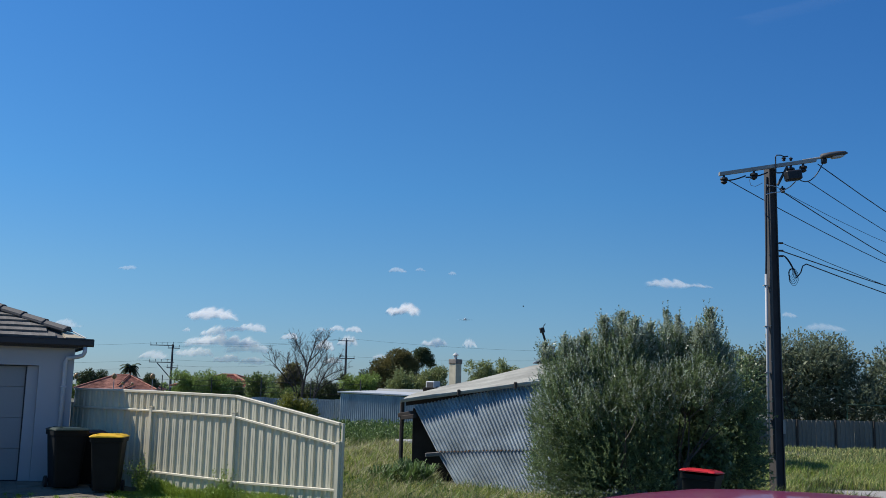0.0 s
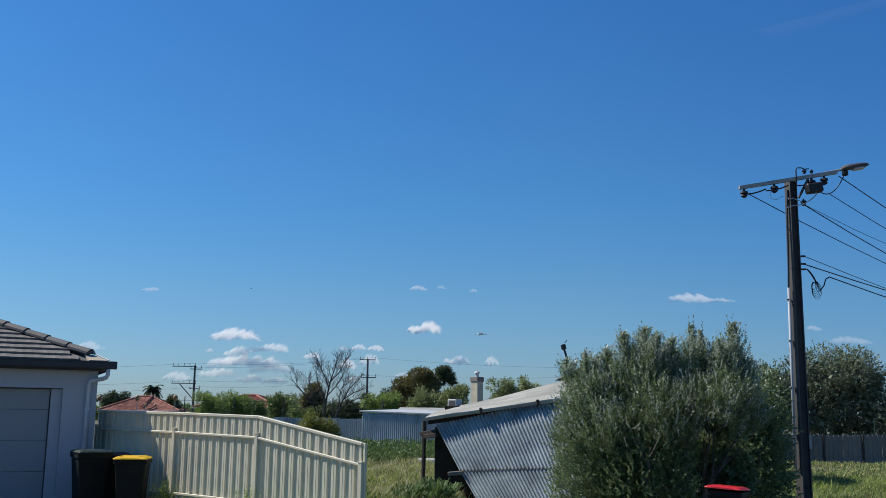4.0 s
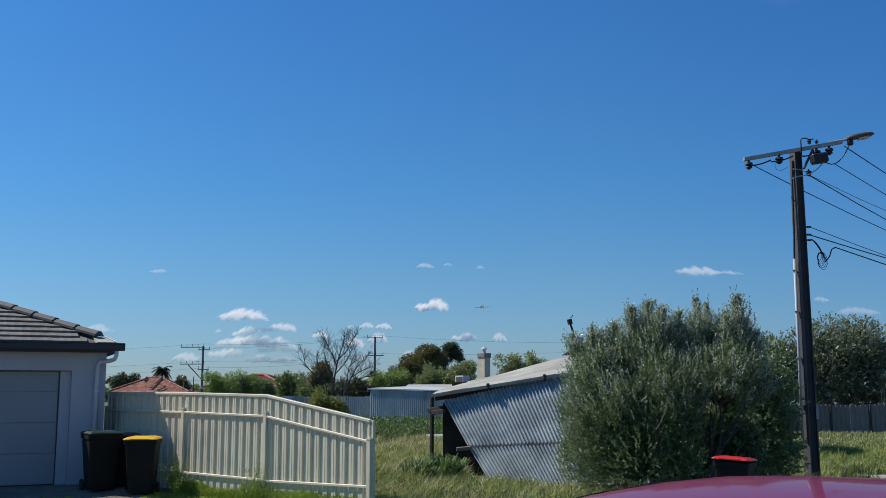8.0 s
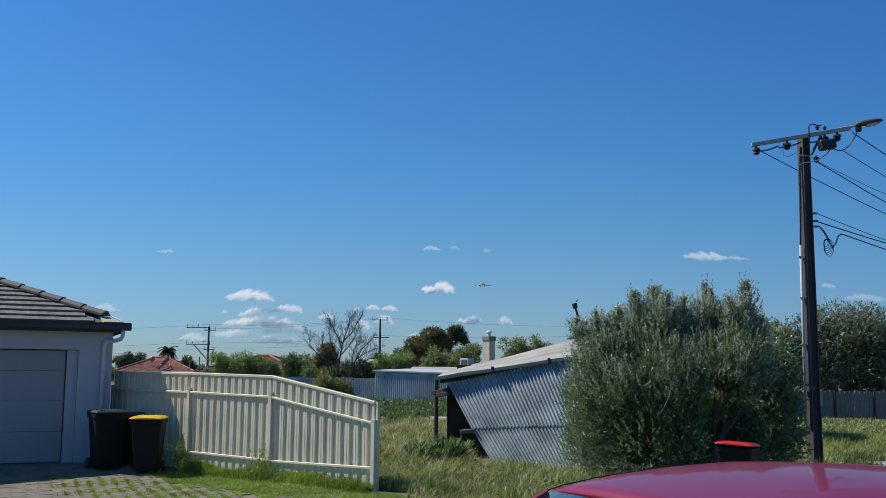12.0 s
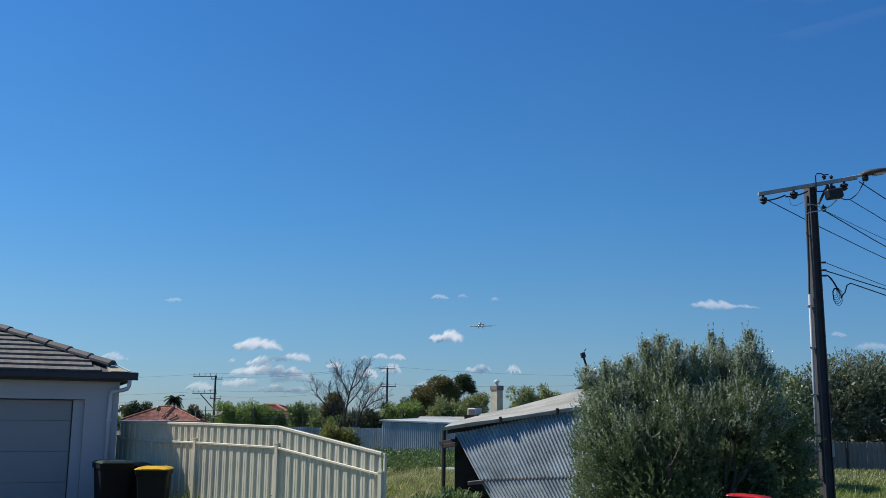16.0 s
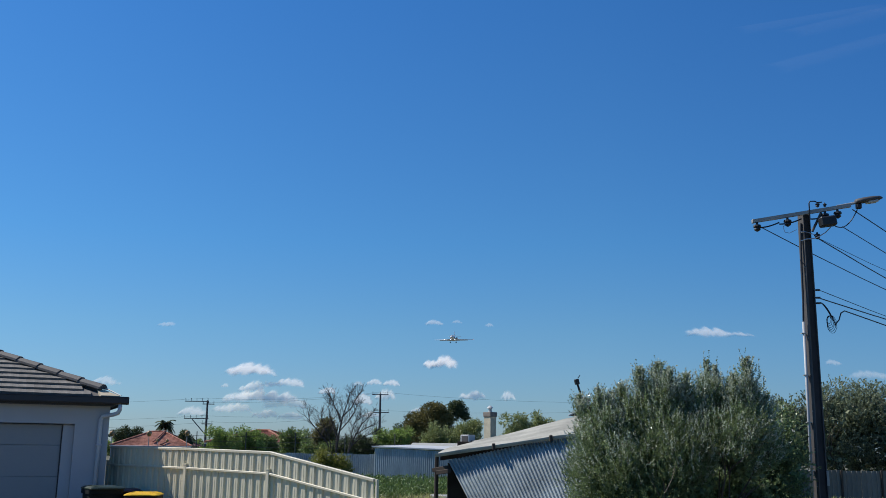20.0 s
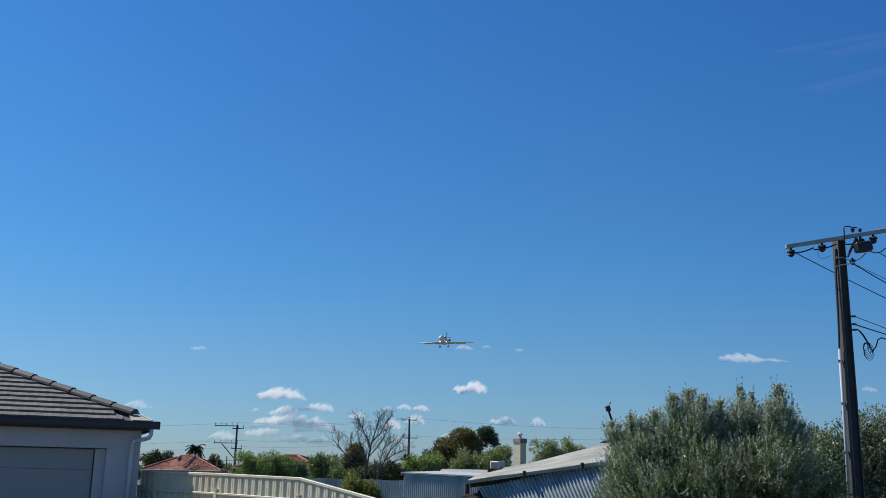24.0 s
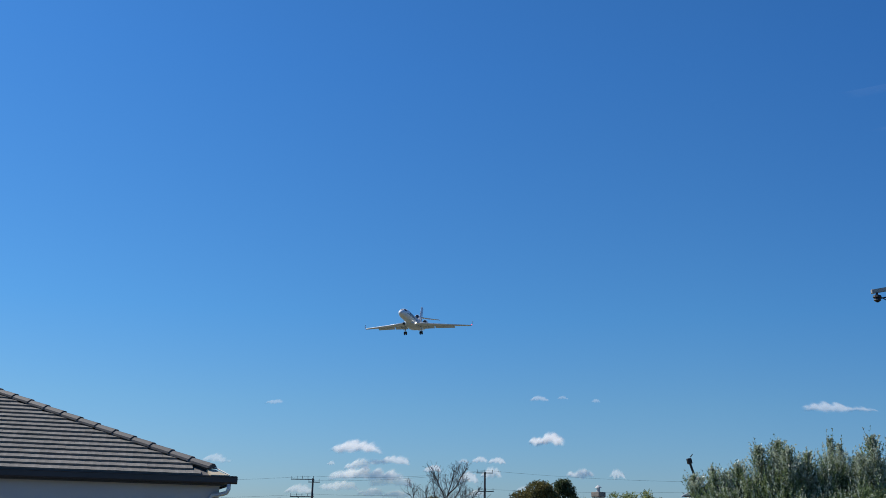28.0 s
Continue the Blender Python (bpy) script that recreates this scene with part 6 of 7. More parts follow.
p = np.column_stack([g.uniform(-6.4, 0.2, 120000), g.uniform(11.6, 18.2, 120000)])
p = p[[lawn_ok(x, y) and x < -1.2 + 0.2 * (y - 13) for x, y in p]]
patch("lawn", "bright green mown lawn strip beside the driveway", p, 0.038, 0.015, M_LAWN, g, (0.0, 0.0), 1.3)
p = clumpy(-2.0, 3.4, 11.4, 14.6, 9000, g, 1.0, -0.1, lambda x, y: not lawn_ok(x, y) or x > -1.0)
patch("green_grass", "rough verge grass by the street", p, 0.22, 0.012, M_GRASS_TALL, g, (0.4, 0), 0.7)

# ---- paved driveway, last: its pavers one by one ----


def build_drive():
    m = pose(-7.44, 19.52, 0.0, 0, 0, 26)
    base = thing("driveway", "grey block-paved driveway with grass growing in the joints", "driveway", None, "", "structure")
    me = bpy.data.meshes.new("paver")
    bm = block((0, 0, 0), (0.202, 0.1015, 0.05), 0.003)
    bm.to_mesh(me)
    bm.free()
    me.materials.append(M_PAVER)
    rnd = random.Random(9)
    single, rest, joints = 0, [], []
    corners = [Vector((x, y, z)) for z in (-0.025, 0.025) for x, y in ((-0.101, -0.0507), (0.101, -0.0507), (0.101, 0.0507), (-0.101, 0.0507))]
    for row in range(82):
        for i in range(51):
            u, v = -8.6 + 0.205 * i, -0.1 - 0.104 * row - 0.052 * (i % 2)
            q = m @ Vector((u, v, 0))
            if drive_edge(q.x, q.y) > -0.06 + rnd.uniform(-0.05, 0.05) or q.y < 11.2:
                continue
            z = ground_z(q.x, q.y) + 0.004 + rnd.uniform(-0.004, 0.004)
            ex = Vector((0.2, 0, ground_z(q.x + 0.1, q.y) - ground_z(q.x - 0.1, q.y)))
            ey = Vector((0, 0.2, ground_z(q.x, q.y + 0.1) - ground_z(q.x, q.y - 0.1)))
            lie = Vector((0, 0, 1)).rotation_difference(ex.cross(ey).normalized()).to_matrix().to_4x4()
            w = Matrix.Translation((q.x, q.y, z)) @ lie @ pose(0, 0, 0, rnd.uniform(-0.5, 0.5), rnd.uniform(-0.5, 0.5), 26 + rnd.uniform(-0.3, 0.3))
            if single < 300 and -7.4 < q.x < -4.4 and 13.9 < q.y < 15.9:
                ob = new("paver", me)
                ob.parent = base
                ob.matrix_basis = w
                single += 1
            else:
                rest += [w @ c for c in corners]
            if drive_edge(q.x, q.y) > -1.5 - rnd.random() * 0.5 and q.y < 17.6:
                joints.append((q.x, q.y))
    bed = bmesh.new()
    for i in range(26):
        for k in range(22):
            q = [m @ Vector((-8.6 + 0.4 * (i + a), -0.05 - 0.4 * (k + b), 0)) for a, b in ((0, 0), (1, 0), (1, -1), (0, -1))]
            if max(drive_edge(c.x, c.y) for c in q) < 0.1 and min(c.y for c in q) > 11.0:
                bed.faces.new([bed.verts.new((c.x, c.y, ground_z(c.x, c.y) + 0.020)) for c in q])
    bmesh.ops.recalc_face_normals(bed, faces=bed.faces[:])
    part("joint_sand", bed, M_SAND, base, "", False, "stuff")
    field = bpy.data.meshes.new("paver_field")
    faces = [tuple(8 * k + c for c in q) for k in range(len(rest) // 8) for q in ((4, 5, 6, 7), (0, 1, 5, 4), (1, 2, 6, 5), (2, 3, 7, 6), (3, 0, 4, 7))]
    field.from_pydata(rest, [], faces)
    mesh_part("paver_field", field, M_PAVER, base, "", False, "stuff")
    j = np.array(joints)
    j = j[[noise.noise((x * 1.3, y * 1.3, 9.0)) > -0.5 for x, y in j]]
    pts = np.repeat(j, 90, 0)
    rng = np.random.default_rng(77)
    a, b = np.cos(radians(26)), np.sin(radians(26))
    t = rng.uniform(-0.08, 0.08, len(pts))
    k = rng.random(len(pts)) < 0.82
    off = np.where(k[:, None], np.column_stack([0.1025 * a - t * b, 0.1025 * b + t * a]), np.column_stack([t * 1.7 * a + 0.052 * b, t * 1.7 * b - 0.052 * a]))
    patch("joint_grass", "green grass growing in the paving joints", pts + off + rng.normal(size=off.shape) * 0.014, 0.072, 0.010, M_LAWN, rng, (0, 0), 0.8)


build_drive()


# ---- business jet (nose along +y) ----
def wing_skin(bm, stations, thick):
    """A wing through stations (x, y of leading edge, chord, z)."""
    rings = []
    for x, y, c, z in stations:
        t = thick * c
        rings.append([(x, y, z), (x, y - 0.12 * c, z + 0.55 * t), (x, y - 0.4 * c, z + 0.62 * t), (x, y - 0.75 * c, z + 0.3 * t), (x, y - c, z - 0.01), (x, y - 0.7 * c, z - 0.2 * t), (x, y - 0.3 * c, z - 0.42 * t), (x, y - 0.08 * c, z - 0.3 * t)])
    loft(bm, rings)
    bmesh.ops.recalc_face_normals(bm, faces=bm.faces[:])
    return bm


def build_jet():
    j = thing("business_jet", "white three-engined business jet with wheels down, landing", "aircraft")
    n = 20
    prof = [(12.3, 0.05, 0.55), (12.1, 0.28, 0.58), (11.6, 0.55, 0.66), (10.8, 0.83, 0.80), (9.8, 1.05, 0.95), (8.4, 1.22, 1.05), (6.5, 1.26, 1.08), (0.0, 1.26, 1.08), (-3.0, 1.24, 1.12), (-5.5, 1.10, 1.25), (-7.5, 0.88, 1.42), (-9.5, 0.62, 1.62), (-10.9, 0.42, 1.75)]
    bm = loft(bmesh.new(), [[(r * math.cos(2 * math.pi * k / n), y, z + r * math.sin(2 * math.pi * k / n)) for k in range(n)] for y, r, z in prof])
    body = part("fuselage", bm, M_JET, j, "white fuselage with a thin dark stripe", True)
    for k, (a0, a1) in enumerate(((0.30, 0.85), (0.9, 1.5))):
        for s in (-1, 1):
            bm = bmesh.new()
            rings = []
            for y, r, z in ((10.85, 0.835, 0.80), (10.3, 0.955, 0.88), (9.95, 1.035, 0.94)):
                rings.append([(s * 1.03 * r * math.cos(0.16 + t), y - 0.25 * (1 - t), z + 1.03 * r * math.sin(0.16 + t)) for t in (a0 * 0.62, (a0 + a1) * 0.31, a1 * 0.62)])
            loft(bm, rings, closed=False)
            part("cockpit_window", bm, M_JET_DARK, body, "dark cockpit glass")
    shield = loft(bmesh.new(), [[(1.02 * r * math.cos(a), y - 0.35 * abs(math.cos(a)), z + 1.02 * r * math.sin(a)) for a in [radians(42 + 8 * k) for k in range(13)]] for y, r, z in ((11.25, 0.68, 0.73), (10.95, 0.80, 0.78), (10.6, 0.89, 0.83))], closed=False)
    part("windscreen", shield, M_JET_DARK, body, "dark wrap-round cockpit windscreen")
    for s in (-1, 1):
        for k in range(11):
            y = 7.6 - 0.85 * k
            w = bmesh.new()
            box(w, (s * 1.245, y, 1.30), (0.06, 0.36, 0.30))
            part("cabin_window", bevel(w, 0.02), M_JET_DARK, body)
        stripe = loft(bmesh.new(), [[(s * (r * 1.006) * math.cos(a), y, z + r * 1.006 * math.sin(a)) for a in (-0.02, -0.16)] for y, r, z in prof[4:11]], closed=False)
        part("stripe", stripe, M_JET_DARK, body, "thin dark cheatline")
        wing = part("wing", wing_skin(bmesh.new(), [(s * 0.6, 3.6, 5.4, 0.05), (s * 1.6, 3.0, 4.4, 0.12), (s * 5.2, 0.7, 2.6, 0.28), (s * 12.9, -4.0, 1.1, 0.72), (s * 13.35, -4.4, 0.95, 0.78)], 0.10), M_JET_SHADED, j, "", True)
        part("leading_edge", tube(bmesh.new(), [(s * 1.7, 2.98, 0.10), (s * 5.2, 0.75, 0.25), (s * 12.9, -3.94, 0.71)], [0.17, 0.14, 0.08], 8), M_JET, wing, "white leading edge slat", True)
        part("winglet", wing_skin(bmesh.new(), [(s * 13.35, -4.4, 0.95, 0.78), (s * 13.6, -4.7, 0.85, 1.1), (s * 13.7, -5.4, 0.45, 2.05)], 0.08), M_JET, wing, "", True)
        for x0, x1, y0, y1, c, z0, z1 in ((1.7, 4.9, -1.35, -1.9, 0.75, 0.06, 0.24), (5.1, 9.6, -1.95, -3.4, 0.62, 0.26, 0.50)):
            fl = loft(bmesh.new(), [[(s * x, y + 0.1, z + 0.1), (s * x, y - c * 0.5, z - 0.10), (s * x, y - c, z - 0.34), (s * x, y - c * 0.5, z - 0.20)] for x, y, z in ((x0, y0, z0), (x1, y1, z1))])
            bmesh.ops.recalc_face_normals(fl, faces=fl.faces[:])
            part("flap", fl, M_JET_SHADED, wing, "lowered wing flap")
            part("flap_fairing", tube(bmesh.new(), [(s * (x0 + x1) / 2, (y0 + y1) / 2 + 1.6, (z0 + z1) / 2 - 0.02), (s * (x0 + x1) / 2, (y0 + y1) / 2 + 0.4, (z0 + z1) / 2 - 0.16), (s * (x0 + x1) / 2, (y0 + y1) / 2 - 0.8, (z0 + z1) / 2 - 0.3)], [0.05, 0.16, 0.04], 8), M_JET, wing)
        # side engine
        eng = bmesh.new()
        tube(eng, [(s * 2.0, -3.9, 1.85), (s * 2.0, -4.0, 1.85), (s * 2.0, -4.8, 1.85), (s * 2.0, -6.4, 1.85), (s * 2.0, -7.4, 1.85)], [0.48, 0.55, 0.64, 0.5, 0.40], 18)
        e = part("engine", eng, M_JET, j, "white side engine nacelle", True)
        part("intake", tube(bmesh.new(), [(s * 2.0, -3.84, 1.85), (s * 2.0, -3.9, 1.85)], [0.44, 0.46], 18), M_JET_DARK, e)
        part("intake_lip", tube(bmesh.new(), [(s * 2.0, -3.80, 1.85), (s * 2.0, -3.95, 1.85)], [0.50, 0.56], 18, False), M_JET_METAL, e)
        part("pylon", block((s * 1.3, -5.6, 1.8), (0.9, 2.0, 0.16), 0.03), M_JET, e)
        part("tailplane", wing_skin(bmesh.new(), [(s * 0.1, -8.2, 1.8, 4.1), (s * 4.3, -10.0, 0.8, 3.75)], 0.08), M_JET, j, "", True)
        # main gear
        leg = part("main_leg", bar((s * 1.95, -0.5, 0.0), (s * 1.95, -0.5, -1.55), 0.10, 8), M_JET_METAL, j)
        for o in (-0.22, 0.22):
            x = s * 1.95 + o
            part("wheel", tube(bmesh.new(), [(x - 0.13, -0.5, -1.6), (x - 0.08, -0.5, -1.6), (x + 0.08, -0.5, -1.6), (x + 0.13, -0.5, -1.6)], [0.36, 0.44, 0.44, 0.36], 16), M_RUBBER, leg)
        part("gear_door", block((s * 2.35, -0.5, -0.45), (0.05, 0.9, 0.9), 0.01), M_JET, leg)
    part("belly_fairing", loft(bmesh.new(), [[(w * math.cos(2 * math.pi * k / 14), y, z + h * math.sin(2 * math.pi * k / 14)) for k in range(14)] for y, w, h, z in ((4.6, 0.4, 0.15, 0.0), (3.6, 1.2, 0.4, 0.0), (0.5, 1.75, 0.55, 0.0), (-2.6, 1.6, 0.5, 0.05), (-4.6, 0.4, 0.2, 0.2))]), M_JET_SHADED, j, "belly fairing, greyed for the shade underneath", True)
    fin = bmesh.new()
    loft(fin, [[(0.0, y0, z), (0.13, y0 - 0.3 * c, z), (0.10, y0 - 0.7 * c, z), (0.0, y0 - c, z), (-0.10, y0 - 0.7 * c, z), (-0.13, y0 - 0.3 * c, z)] for y0, c, z in ((-4.6, 4.4, 2.6), (-6.6, 3.0, 4.0), (-8.4, 2.1, 6.9))])
    bmesh.ops.recalc_face_normals(fin, faces=fin.faces[:])
    part("tail_fin", fin, M_JET, j, "", True)
    mid = part("centre_engine", tube(bmesh.new(), [(0, -3.9, 3.25), (0, -4.0, 3.25), (0, -4.9, 3.15), (0, -7.0, 2.7), (0, -10.6, 2.2)], [0.50, 0.57, 0.62, 0.62, 0.42], 16), M_JET, j, "", True)
    part("intake", tube(bmesh.new(), [(0, -3.83, 3.25), (0, -3.9, 3.25)], [0.46, 0.48], 16), M_JET_DARK, mid)
    nl = part("nose_leg", bar((0, 8.7, 0.0), (0, 8.8, -1.25), 0.07, 8), M_JET_METAL, j)
    for o in (-0.16, 0.16):
        part("wheel", tube(bmesh.new(), [(o - 0.08, 8.8, -1.35), (o + 0.08, 8.8, -1.35)], 0.30, 16), M_RUBBER, nl)
    for s in (-1, 1):
        part("landing_light", tube(bmesh.new(), [(s * 1.45, 3.24, 0.1), (s * 1.45, 3.12, 0.1)], [0.16, 0.18], 12), M_LIGHT_WARM, j, "lit landing light")
    part("navigation_light", block((-13.6, -4.7, 1.0), (0.16, 0.3, 0.16), 0.03), M_LIGHT_RED, j, "lit red wingtip light")
    return j


def glow(name, color, strength):
    m = bpy.data.materials.new(name)
    m.use_nodes = True
    b = m.node_tree.nodes["Principled BSDF"]
    b.inputs["Base Color"].default_value = (*color, 1)
    b.inputs["Emission Color"].default_value = (*color, 1)
    b.inputs["Emission Strength"].default_value = strength
    return m


M_LIGHT_WARM = glow("lit_lamp", (1.0, 0.95, 0.8), 4.0)
M_LIGHT_RED = glow("lit_red_lamp", (1.0, 0.05, 0.1), 3.0)
jet = build_jet()


# ---- clouds ----
def cloud_mat(name, dense, size, tear):
    """White vapour: billowing at the top, thinning to its base and ends."""
    m = bpy.data.materials.new(name)
    m.use_nodes = True
    n, l = m.node_tree.nodes, m.node_tree.links
    n.remove(n["Principled BSDF"])

    def calc(op, a, b=0.0, c=0.0):
        q = n.new("ShaderNodeMath")
        q.operation = op
        for sock, v in zip(q.inputs, (a, b, c)):
            if isinstance(v, (int, float)):
                sock.default_value = v
            else:
                l.new(v, sock)
        return q.outputs[0]

    co = n.new("ShaderNodeTexCoord")
    uv, at_base = n.new("ShaderNodeSeparateXYZ"), n.new("ShaderNodeUVMap")
    l.new(co.outputs["UV"], uv.inputs[0])
    at_base.uv_map = "base"
    low = n.new("ShaderNodeSeparateXYZ")
    l.new(at_base.outputs["UV"], low.inputs[0])
    nz, mp = n.new("ShaderNodeTexNoise"), n.new("ShaderNodeMapping")
    nz.inputs["Scale"].default_value, nz.inputs["Detail"].default_value, nz.inputs["Roughness"].default_value = size, 4, 0.55
    mp.inputs["Location"].default_value = (dense * 900, size * 7000, 0)
    mp.inputs["Scale"].default_value = (1, 0.3, 1.1)
    l.new(co.outputs["Object"], mp.inputs["Vector"])
    l.new(mp.outputs["Vector"], nz.inputs["Vector"])
    ends = calc("MULTIPLY", calc("SUBTRACT", 1.0, calc("ABSOLUTE", calc("MULTIPLY_ADD", uv.outputs["X"], 2.0, -1.0))), 3.2)
    edge = calc("MINIMUM", calc("MINIMUM", calc("MULTIPLY", uv.outputs["Y"], 3.0), calc("MULTIPLY", low.outputs["X"], 4.0)), ends)
    body = calc("MULTIPLY_ADD", nz.outputs["Fac"], tear, calc("MULTIPLY_ADD", tear, -0.5, edge))
    soft = []
    for value, top in ((body, 1.3), (edge, 0.75)):
        mr = n.new("ShaderNodeMapRange")
        mr.interpolation_type = "SMOOTHSTEP"
        mr.inputs["From Min"].default_value, mr.inputs["From Max"].default_value = 0.0, top
        l.new(value, mr.inputs["Value"])
        soft.append(mr.outputs["Result"])
    fac = calc("MULTIPLY", calc("MULTIPLY", soft[0], soft[1]), dense)
    d, tl, ad, tr, mx = n.new("ShaderNodeBsdfDiffuse"), n.new("ShaderNodeBsdfTranslucent"), n.new("ShaderNodeMixShader"), n.new("ShaderNodeBsdfTransparent"), n.new("ShaderNodeMixShader")
    d.inputs["Color"].default_value = tl.inputs["Color"].default_value = (0.95, 0.93, 0.885, 1)
    ad.inputs[0].default_value = 0.2
    l.new(d.outputs[0], ad.inputs[1])
    l.new(tl.outputs[0], ad.inputs[2])
    l.new(fac, mx.inputs[0])
    l.new(tr.outputs[0], mx.inputs[1])
    l.new(ad.outputs[0], mx.inputs[2])
    l.new(mx.outputs[0], n["Material Output"].inputs["Surface"])
    return m


# across, away, up, width, height, density, where its top stands (-1 to 1)
CLOUDS = [
    (-856, 2590, 335, 52, 16, 0.30, 0.4),
    (-615, 2590, 220, 150, 40, 0.85, -0.2),
    (-527, 2590, 182, 124, 27, 0.62, 0.4),
    (-686, 2592, 170, 24, 13, 0.35, 0.0),
    (-615, 2596, 172, 74, 34, 0.55, 0.2),
    (-588, 2590, 148, 214, 40, 0.72, -0.1),
    (-520, 2594, 128, 130, 30, 0.45, 0.3),
    (-660, 2590, 113, 120, 28, 0.48, 0.1),
    (-770, 2590, 103, 84, 28, 0.45, -0.2),
    (-573, 2590, 97, 80, 24, 0.50, 0.2),
    (-505, 2592, 92, 74, 22, 0.48, 0.0),
    (-408, 2590, 160, 52, 22, 0.55, 0.2),
    (-1009, 2590, 182, 90, 28, 0.40, -0.3),
    (-282, 2590, 184, 44, 19, 0.50, 0.0),
    (-236, 2590, 182, 50, 19, 0.58, 0.2),
    (-325, 2592, 179, 34, 14, 0.30, 0.0),
    (-252, 2590, 153, 62, 34, 0.50, 0.0),
    (-312, 2590, 141, 60, 34, 0.52, -0.1),
    (-290, 2594, 98, 60, 20, 0.40, 0.0),
    (-106, 2590, 244, 98, 40, 0.90, 0.35),
    (-124, 2590, 346, 54, 18, 0.36, -0.2),
    (-62, 2590, 347, 30, 12, 0.22, 0.0),
    (24, 2590, 339, 24, 13, 0.25, 0.2),
    (-21, 2590, 153, 76, 28, 0.62, 0.3),
    (75, 2590, 153, 44, 28, 0.45, 0.0),
    (-162, 2590, 110, 52, 18, 0.32, 0.0),
    (640, 2590, 330, 190, 34, 0.52, -0.3),
    (933, 2590, 248, 44, 18, 0.28, 0.0),
    (1026, 2590, 218, 124, 26, 0.26, 0.1),
]
WISPS = [
    (1373, 3204, 1551, 657, 120, -14),
    (1294, 3226, 1431, 598, 120, -16),
    (1174, 3200, 1536, 598, 100, -10),
]
clouds = []


def cloud(x, y, z, w, h, material, label, peak=0.0, turn=0.0):
    """A bank of vapour heaped on a level base, leaning back as it rises; a veil where it is turned."""
    bm = bmesh.new()
    uv, base = bm.loops.layers.uv.new("billow"), bm.loops.layers.uv.new("base")
    rnd = random.Random(int(x * 7 + z))
    count = max(5, min(11, int(w / h * 2.2)))
    heaps = [(-0.86 + 1.72 * (k + rnd.uniform(0.25, 0.75)) / count, rnd.uniform(0.75, 1.25)) for k in range(count)] + [(peak, 1.35), (peak - rnd.uniform(0.2, 0.34), 1.3), (peak + rnd.uniform(0.22, 0.38), 1.25), (peak + rnd.choice((-0.55, 0.55)), 1.15)]
    n, m = 56, 10
    grid, at = [], {}

    def crest(u):
        r = 1.5 / count
        top = max(math.sqrt(max(0.0, 1 - ((u - c) / (r * max(a, 0.9))) ** 2)) * a for c, a in heaps) / 1.42
        return max(top, 0.12) * (1 - 0.55 * abs(u) ** 3) - 0.5

    for i in range(n + 1):
        u = -1 + 2 * i / n
        if turn:
            low, high = -h / 2, h / 2
        else:
            high = h * sum(crest(u + 0.25 / count * k / 4) for k in range(-4, 5)) / 9
            low = h * (-0.56 + 0.05 * math.sin(5 * u + x) + 0.03 * math.sin(13 * u + z))
            high = max(high, low + 0.02 * h)
        row = []
        for k in range(m + 1):
            v = k / m
            zz = low + (high - low) * v
            p = bm.verts.new((u * w / 2, (zz + h / 2) * 1.5 - 0.3 * h * math.sin(math.pi * v), zz))
            at[p] = ((i / n, (high - zz) / h), ((zz - low) / h, 0))
            row.append(p)
        grid.append(row)
    for a, b in zip(grid, grid[1:]):
        for k in range(m):
            face = bm.faces.new((a[k], b[k], b[k + 1], a[k + 1]))
            for corner in face.loops:
                corner[uv].uv, corner[base].uv = at[corner.vert]
    if turn:
        bmesh.ops.rotate(bm, matrix=Euler((0, radians(turn), 0)).to_matrix(), verts=bm.verts[:])
    me = bpy.data.meshes.new("cloud")
    bm.to_mesh(me)
    bm.free()
    ob = mesh_part("cloud", me, material, None, label, True)
    ob["category"] = "cloud"
    ob["group"] = "clouds"
    clouds.append((ob, (x, y, z)))


for x, y, z, w, h, dense, peak in CLOUDS:
    cloud(x, y, z, w * 1.08, h * 1.34, cloud_mat("cumulus", min(0.97, 0.98 * dense), 2.4 / h, 1.35), "small white fair-weather cloud low in the sky", peak)
M_WISP = cloud_mat("cirrus", 0.014, 0.006, 2.0)
for x, y, z, w, h, turn in WISPS:
    cloud(x, y, z, w, h, M_WISP, "faint high wisp of white cloud", 0.0, turn)


# ---- a small bird that crosses the sky ----
def build_bird():
    wings = []
    b = thing("bird", "small dark bird flying across the sky", "bird")
    b.scale = (0.55, 0.55, 0.55)
    part("body", tube(bmesh.new(), [(0, 0.11, 0), (0, 0.07, 0.005), (0, 0.0, 0), (0, -0.08, 0), (0, -0.14, 0)], [0.008, 0.026, 0.036, 0.02, 0.012], 8), M_BIRD, b, "", True)
    for s in (-1, 1):
        bm = loft(bmesh.new(), [[(s * x, y, z), (s * x, y - c, z), (s * x, y - c * 0.5, z + 0.006)] for x, y, c, z in ((0.02, 0.05, 0.1, 0.01), (0.12, 0.06, 0.09, 0.06), (0.24, 0.0, 0.03, 0.05))])
        bmesh.ops.recalc_face_normals(bm, faces=bm.faces[:])
        wings.append((part("wing", bm, M_BIRD, b), s))
    part("tail", block((0, -0.17, 0), (0.05, 0.08, 0.006)), M_BIRD, b)
    return b, wings


M_BIRD = mat("dark_feather", (0.03, 0.028, 0.026), 0.8, var=0.2, scale=20, fine=100)
bird, bird_wings = build_bird()


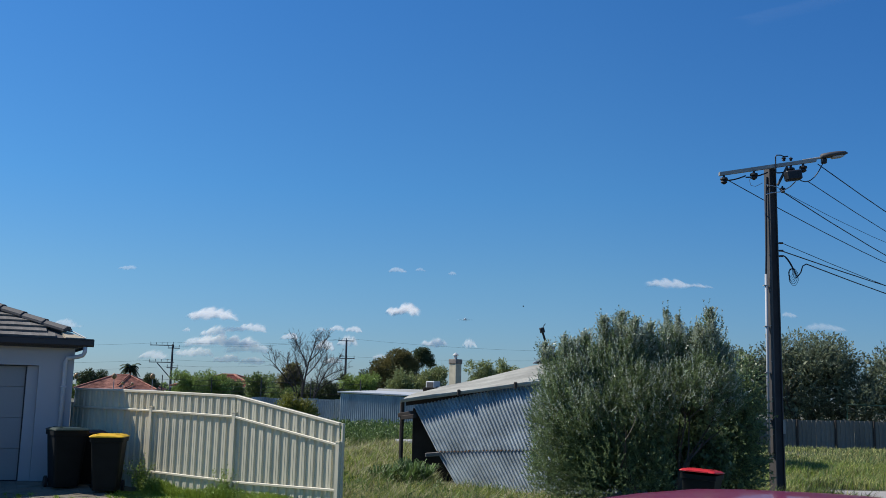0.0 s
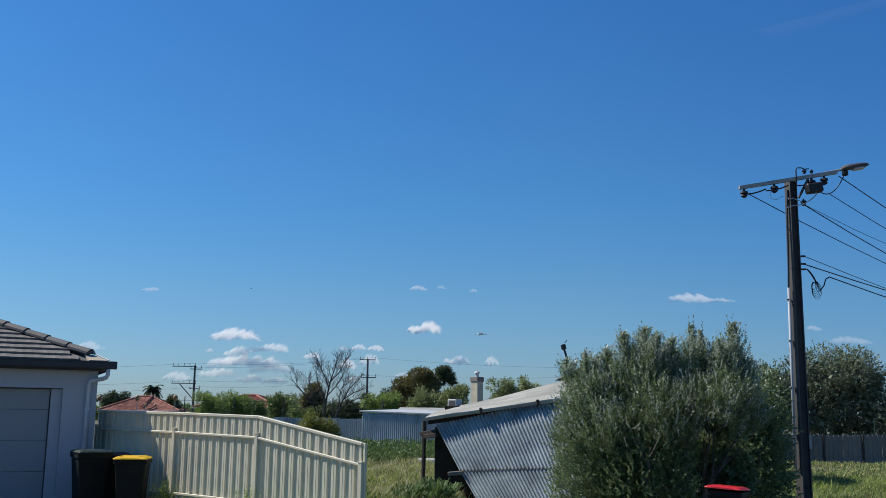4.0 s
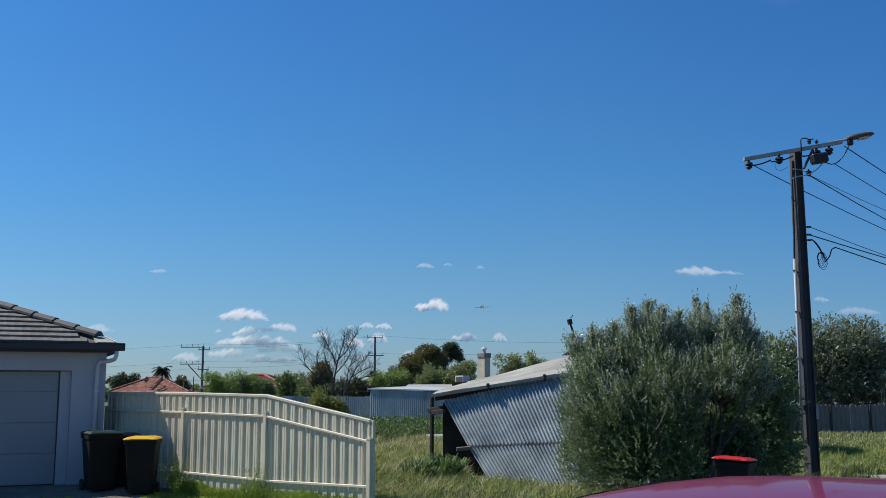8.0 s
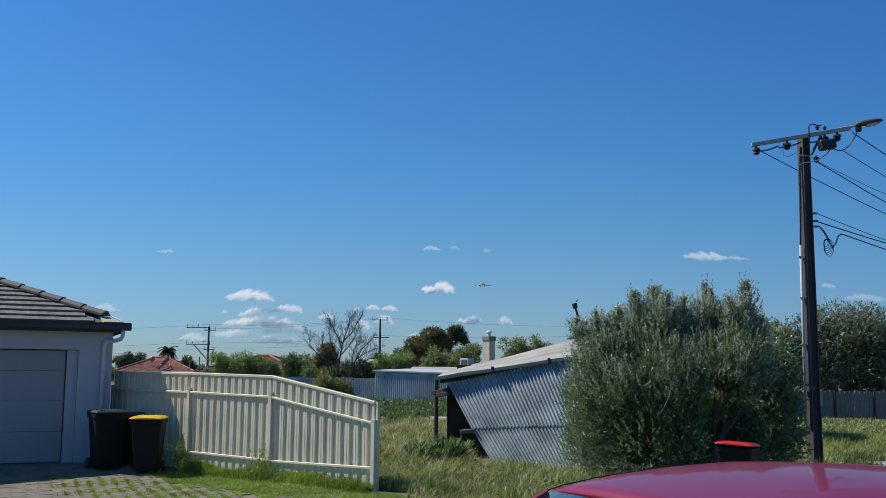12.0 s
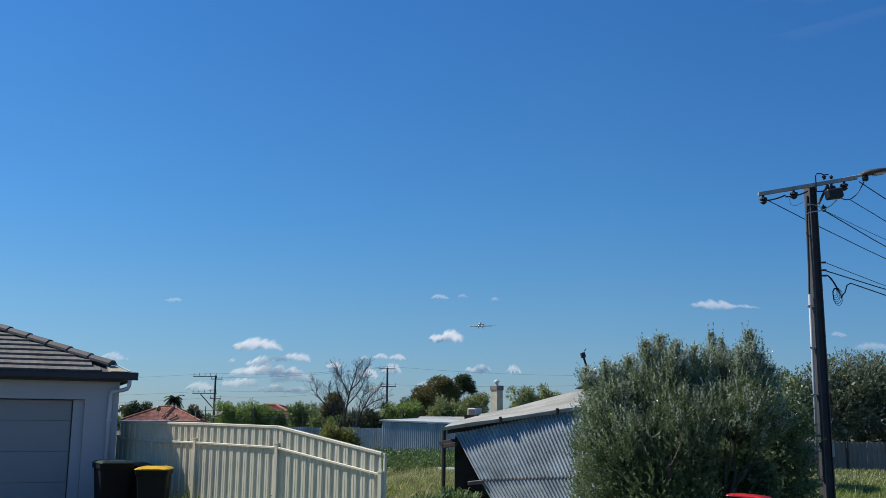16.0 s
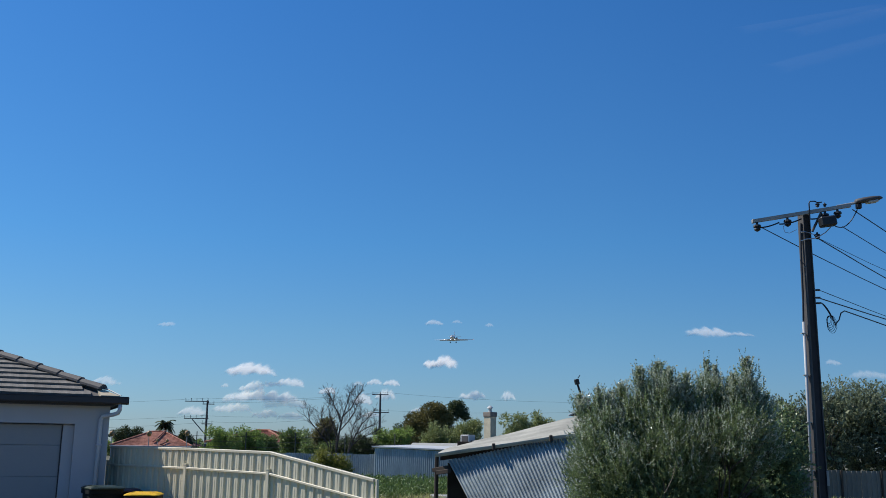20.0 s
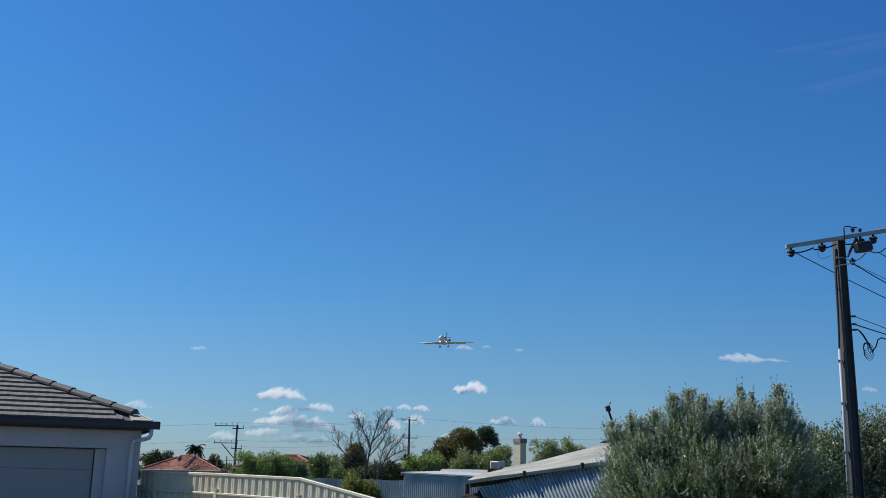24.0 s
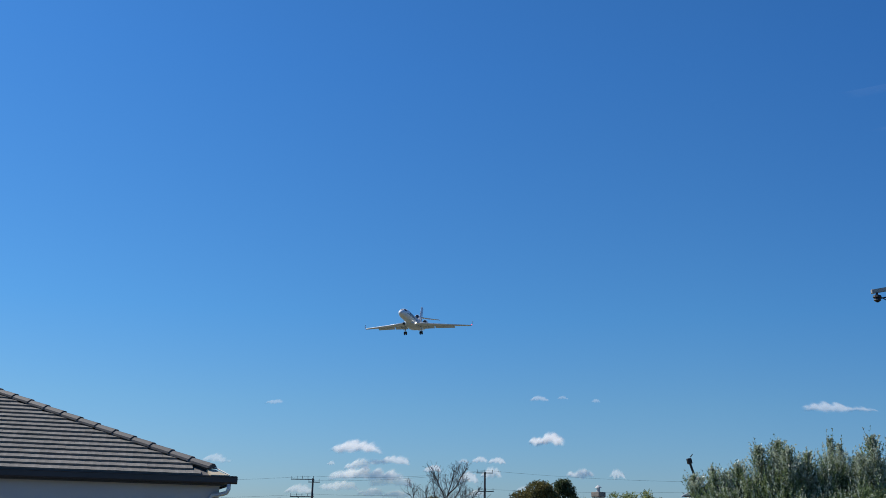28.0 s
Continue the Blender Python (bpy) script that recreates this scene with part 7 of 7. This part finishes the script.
# ---- what moves ----
JET_PATH = [
    (0.0, 37.1, 1742.5, 142.3), (3.0, 28.0, 1576.1, 132.3), (5.5, 18.5, 1438.2, 124.0), (7.5, 13.5, 1328.3, 117.2), (9.0, 12.0, 1246.2, 112.2),
    (10.5, 9.4, 1164.3, 106.5), (12.0, 5.7, 1082.6, 102.0), (14.5, 0.2, 947.1, 93.4), (16.0, -4.0, 866.1, 89.0), (17.5, -9.3, 785.3, 83.9),
    (19.0, -14.2, 704.7, 79.0), (20.5, -18.8, 624.4, 73.7), (21.5, -22.0, 571.0, 70.2), (23.5, -27.8, 464.5, 63.1), (25.0, -32.0, 384.9, 58.0),
    (26.5, -36.3, 305.5, 53.8), (28.0, -40.6, 226.4, 49.0),
]
BIRD_PATH = [(0.0, 5.67, 69.8, 8.54), (0.5, 2.28, 67.9, 7.83), (1.0, 0.32, 65.9, 7.49), (1.5, -1.84, 65.85, 7.93), (2.0, -3.46, 65.75, 8.39),
             (3.0, -4.10, 64.0, 7.29), (5.5, -46.0, 60.0, 16.0), (28.0, -250.0, 40.0, 30.0)]


def motions():
    walk(jet, [(t, pose(x, y, z, 1.0, 0.7, 176.0)) for t, x, y, z in JET_PATH])
    # the shrub's tall shoots nod in a gusty wind
    for k, (shoot, base, length) in enumerate(swaying):
        rows = []
        for i in range(141):
            t = 0.2 * i
            gust = 0.6 + 0.4 * math.sin(0.9 * t + 0.35 * base.x) * math.sin(0.37 * t + 1.0)
            side = gust * (2.6 * math.sin(4.6 * t + 1.3 * k) + 1.8 * math.sin(7.1 * t + 2.1 * k)) + 1.0
            nod = gust * 2.2 * math.sin(5.3 * t + 0.7 * k)
            rows.append((t, pose(base.x, base.y, base.z, nod, side, 0)))
        walk(shoot, rows)
    # the clouds drift slowly with the wind
    for ob, (x, y, z) in clouds:
        walk(ob, [(0.0, pose(x - 6, y, z)), (28.0, pose(x + 8, y, z))])
    # the bird crosses low over the roofs, beating its wings, and is gone
    walk(bird, [(t, pose(x, y, z, 0, 0, 92)) for t, x, y, z in BIRD_PATH])
    for wing, side in bird_wings:
        beats = [(0.1 * k, pose(0, 0, 0, 0, side * (24 if k % 2 else -24), 0)) for k in range(40)]
        walk(wing, beats + [(28.0, pose(0, 0, 0, 0, 0, 0))])


motions()
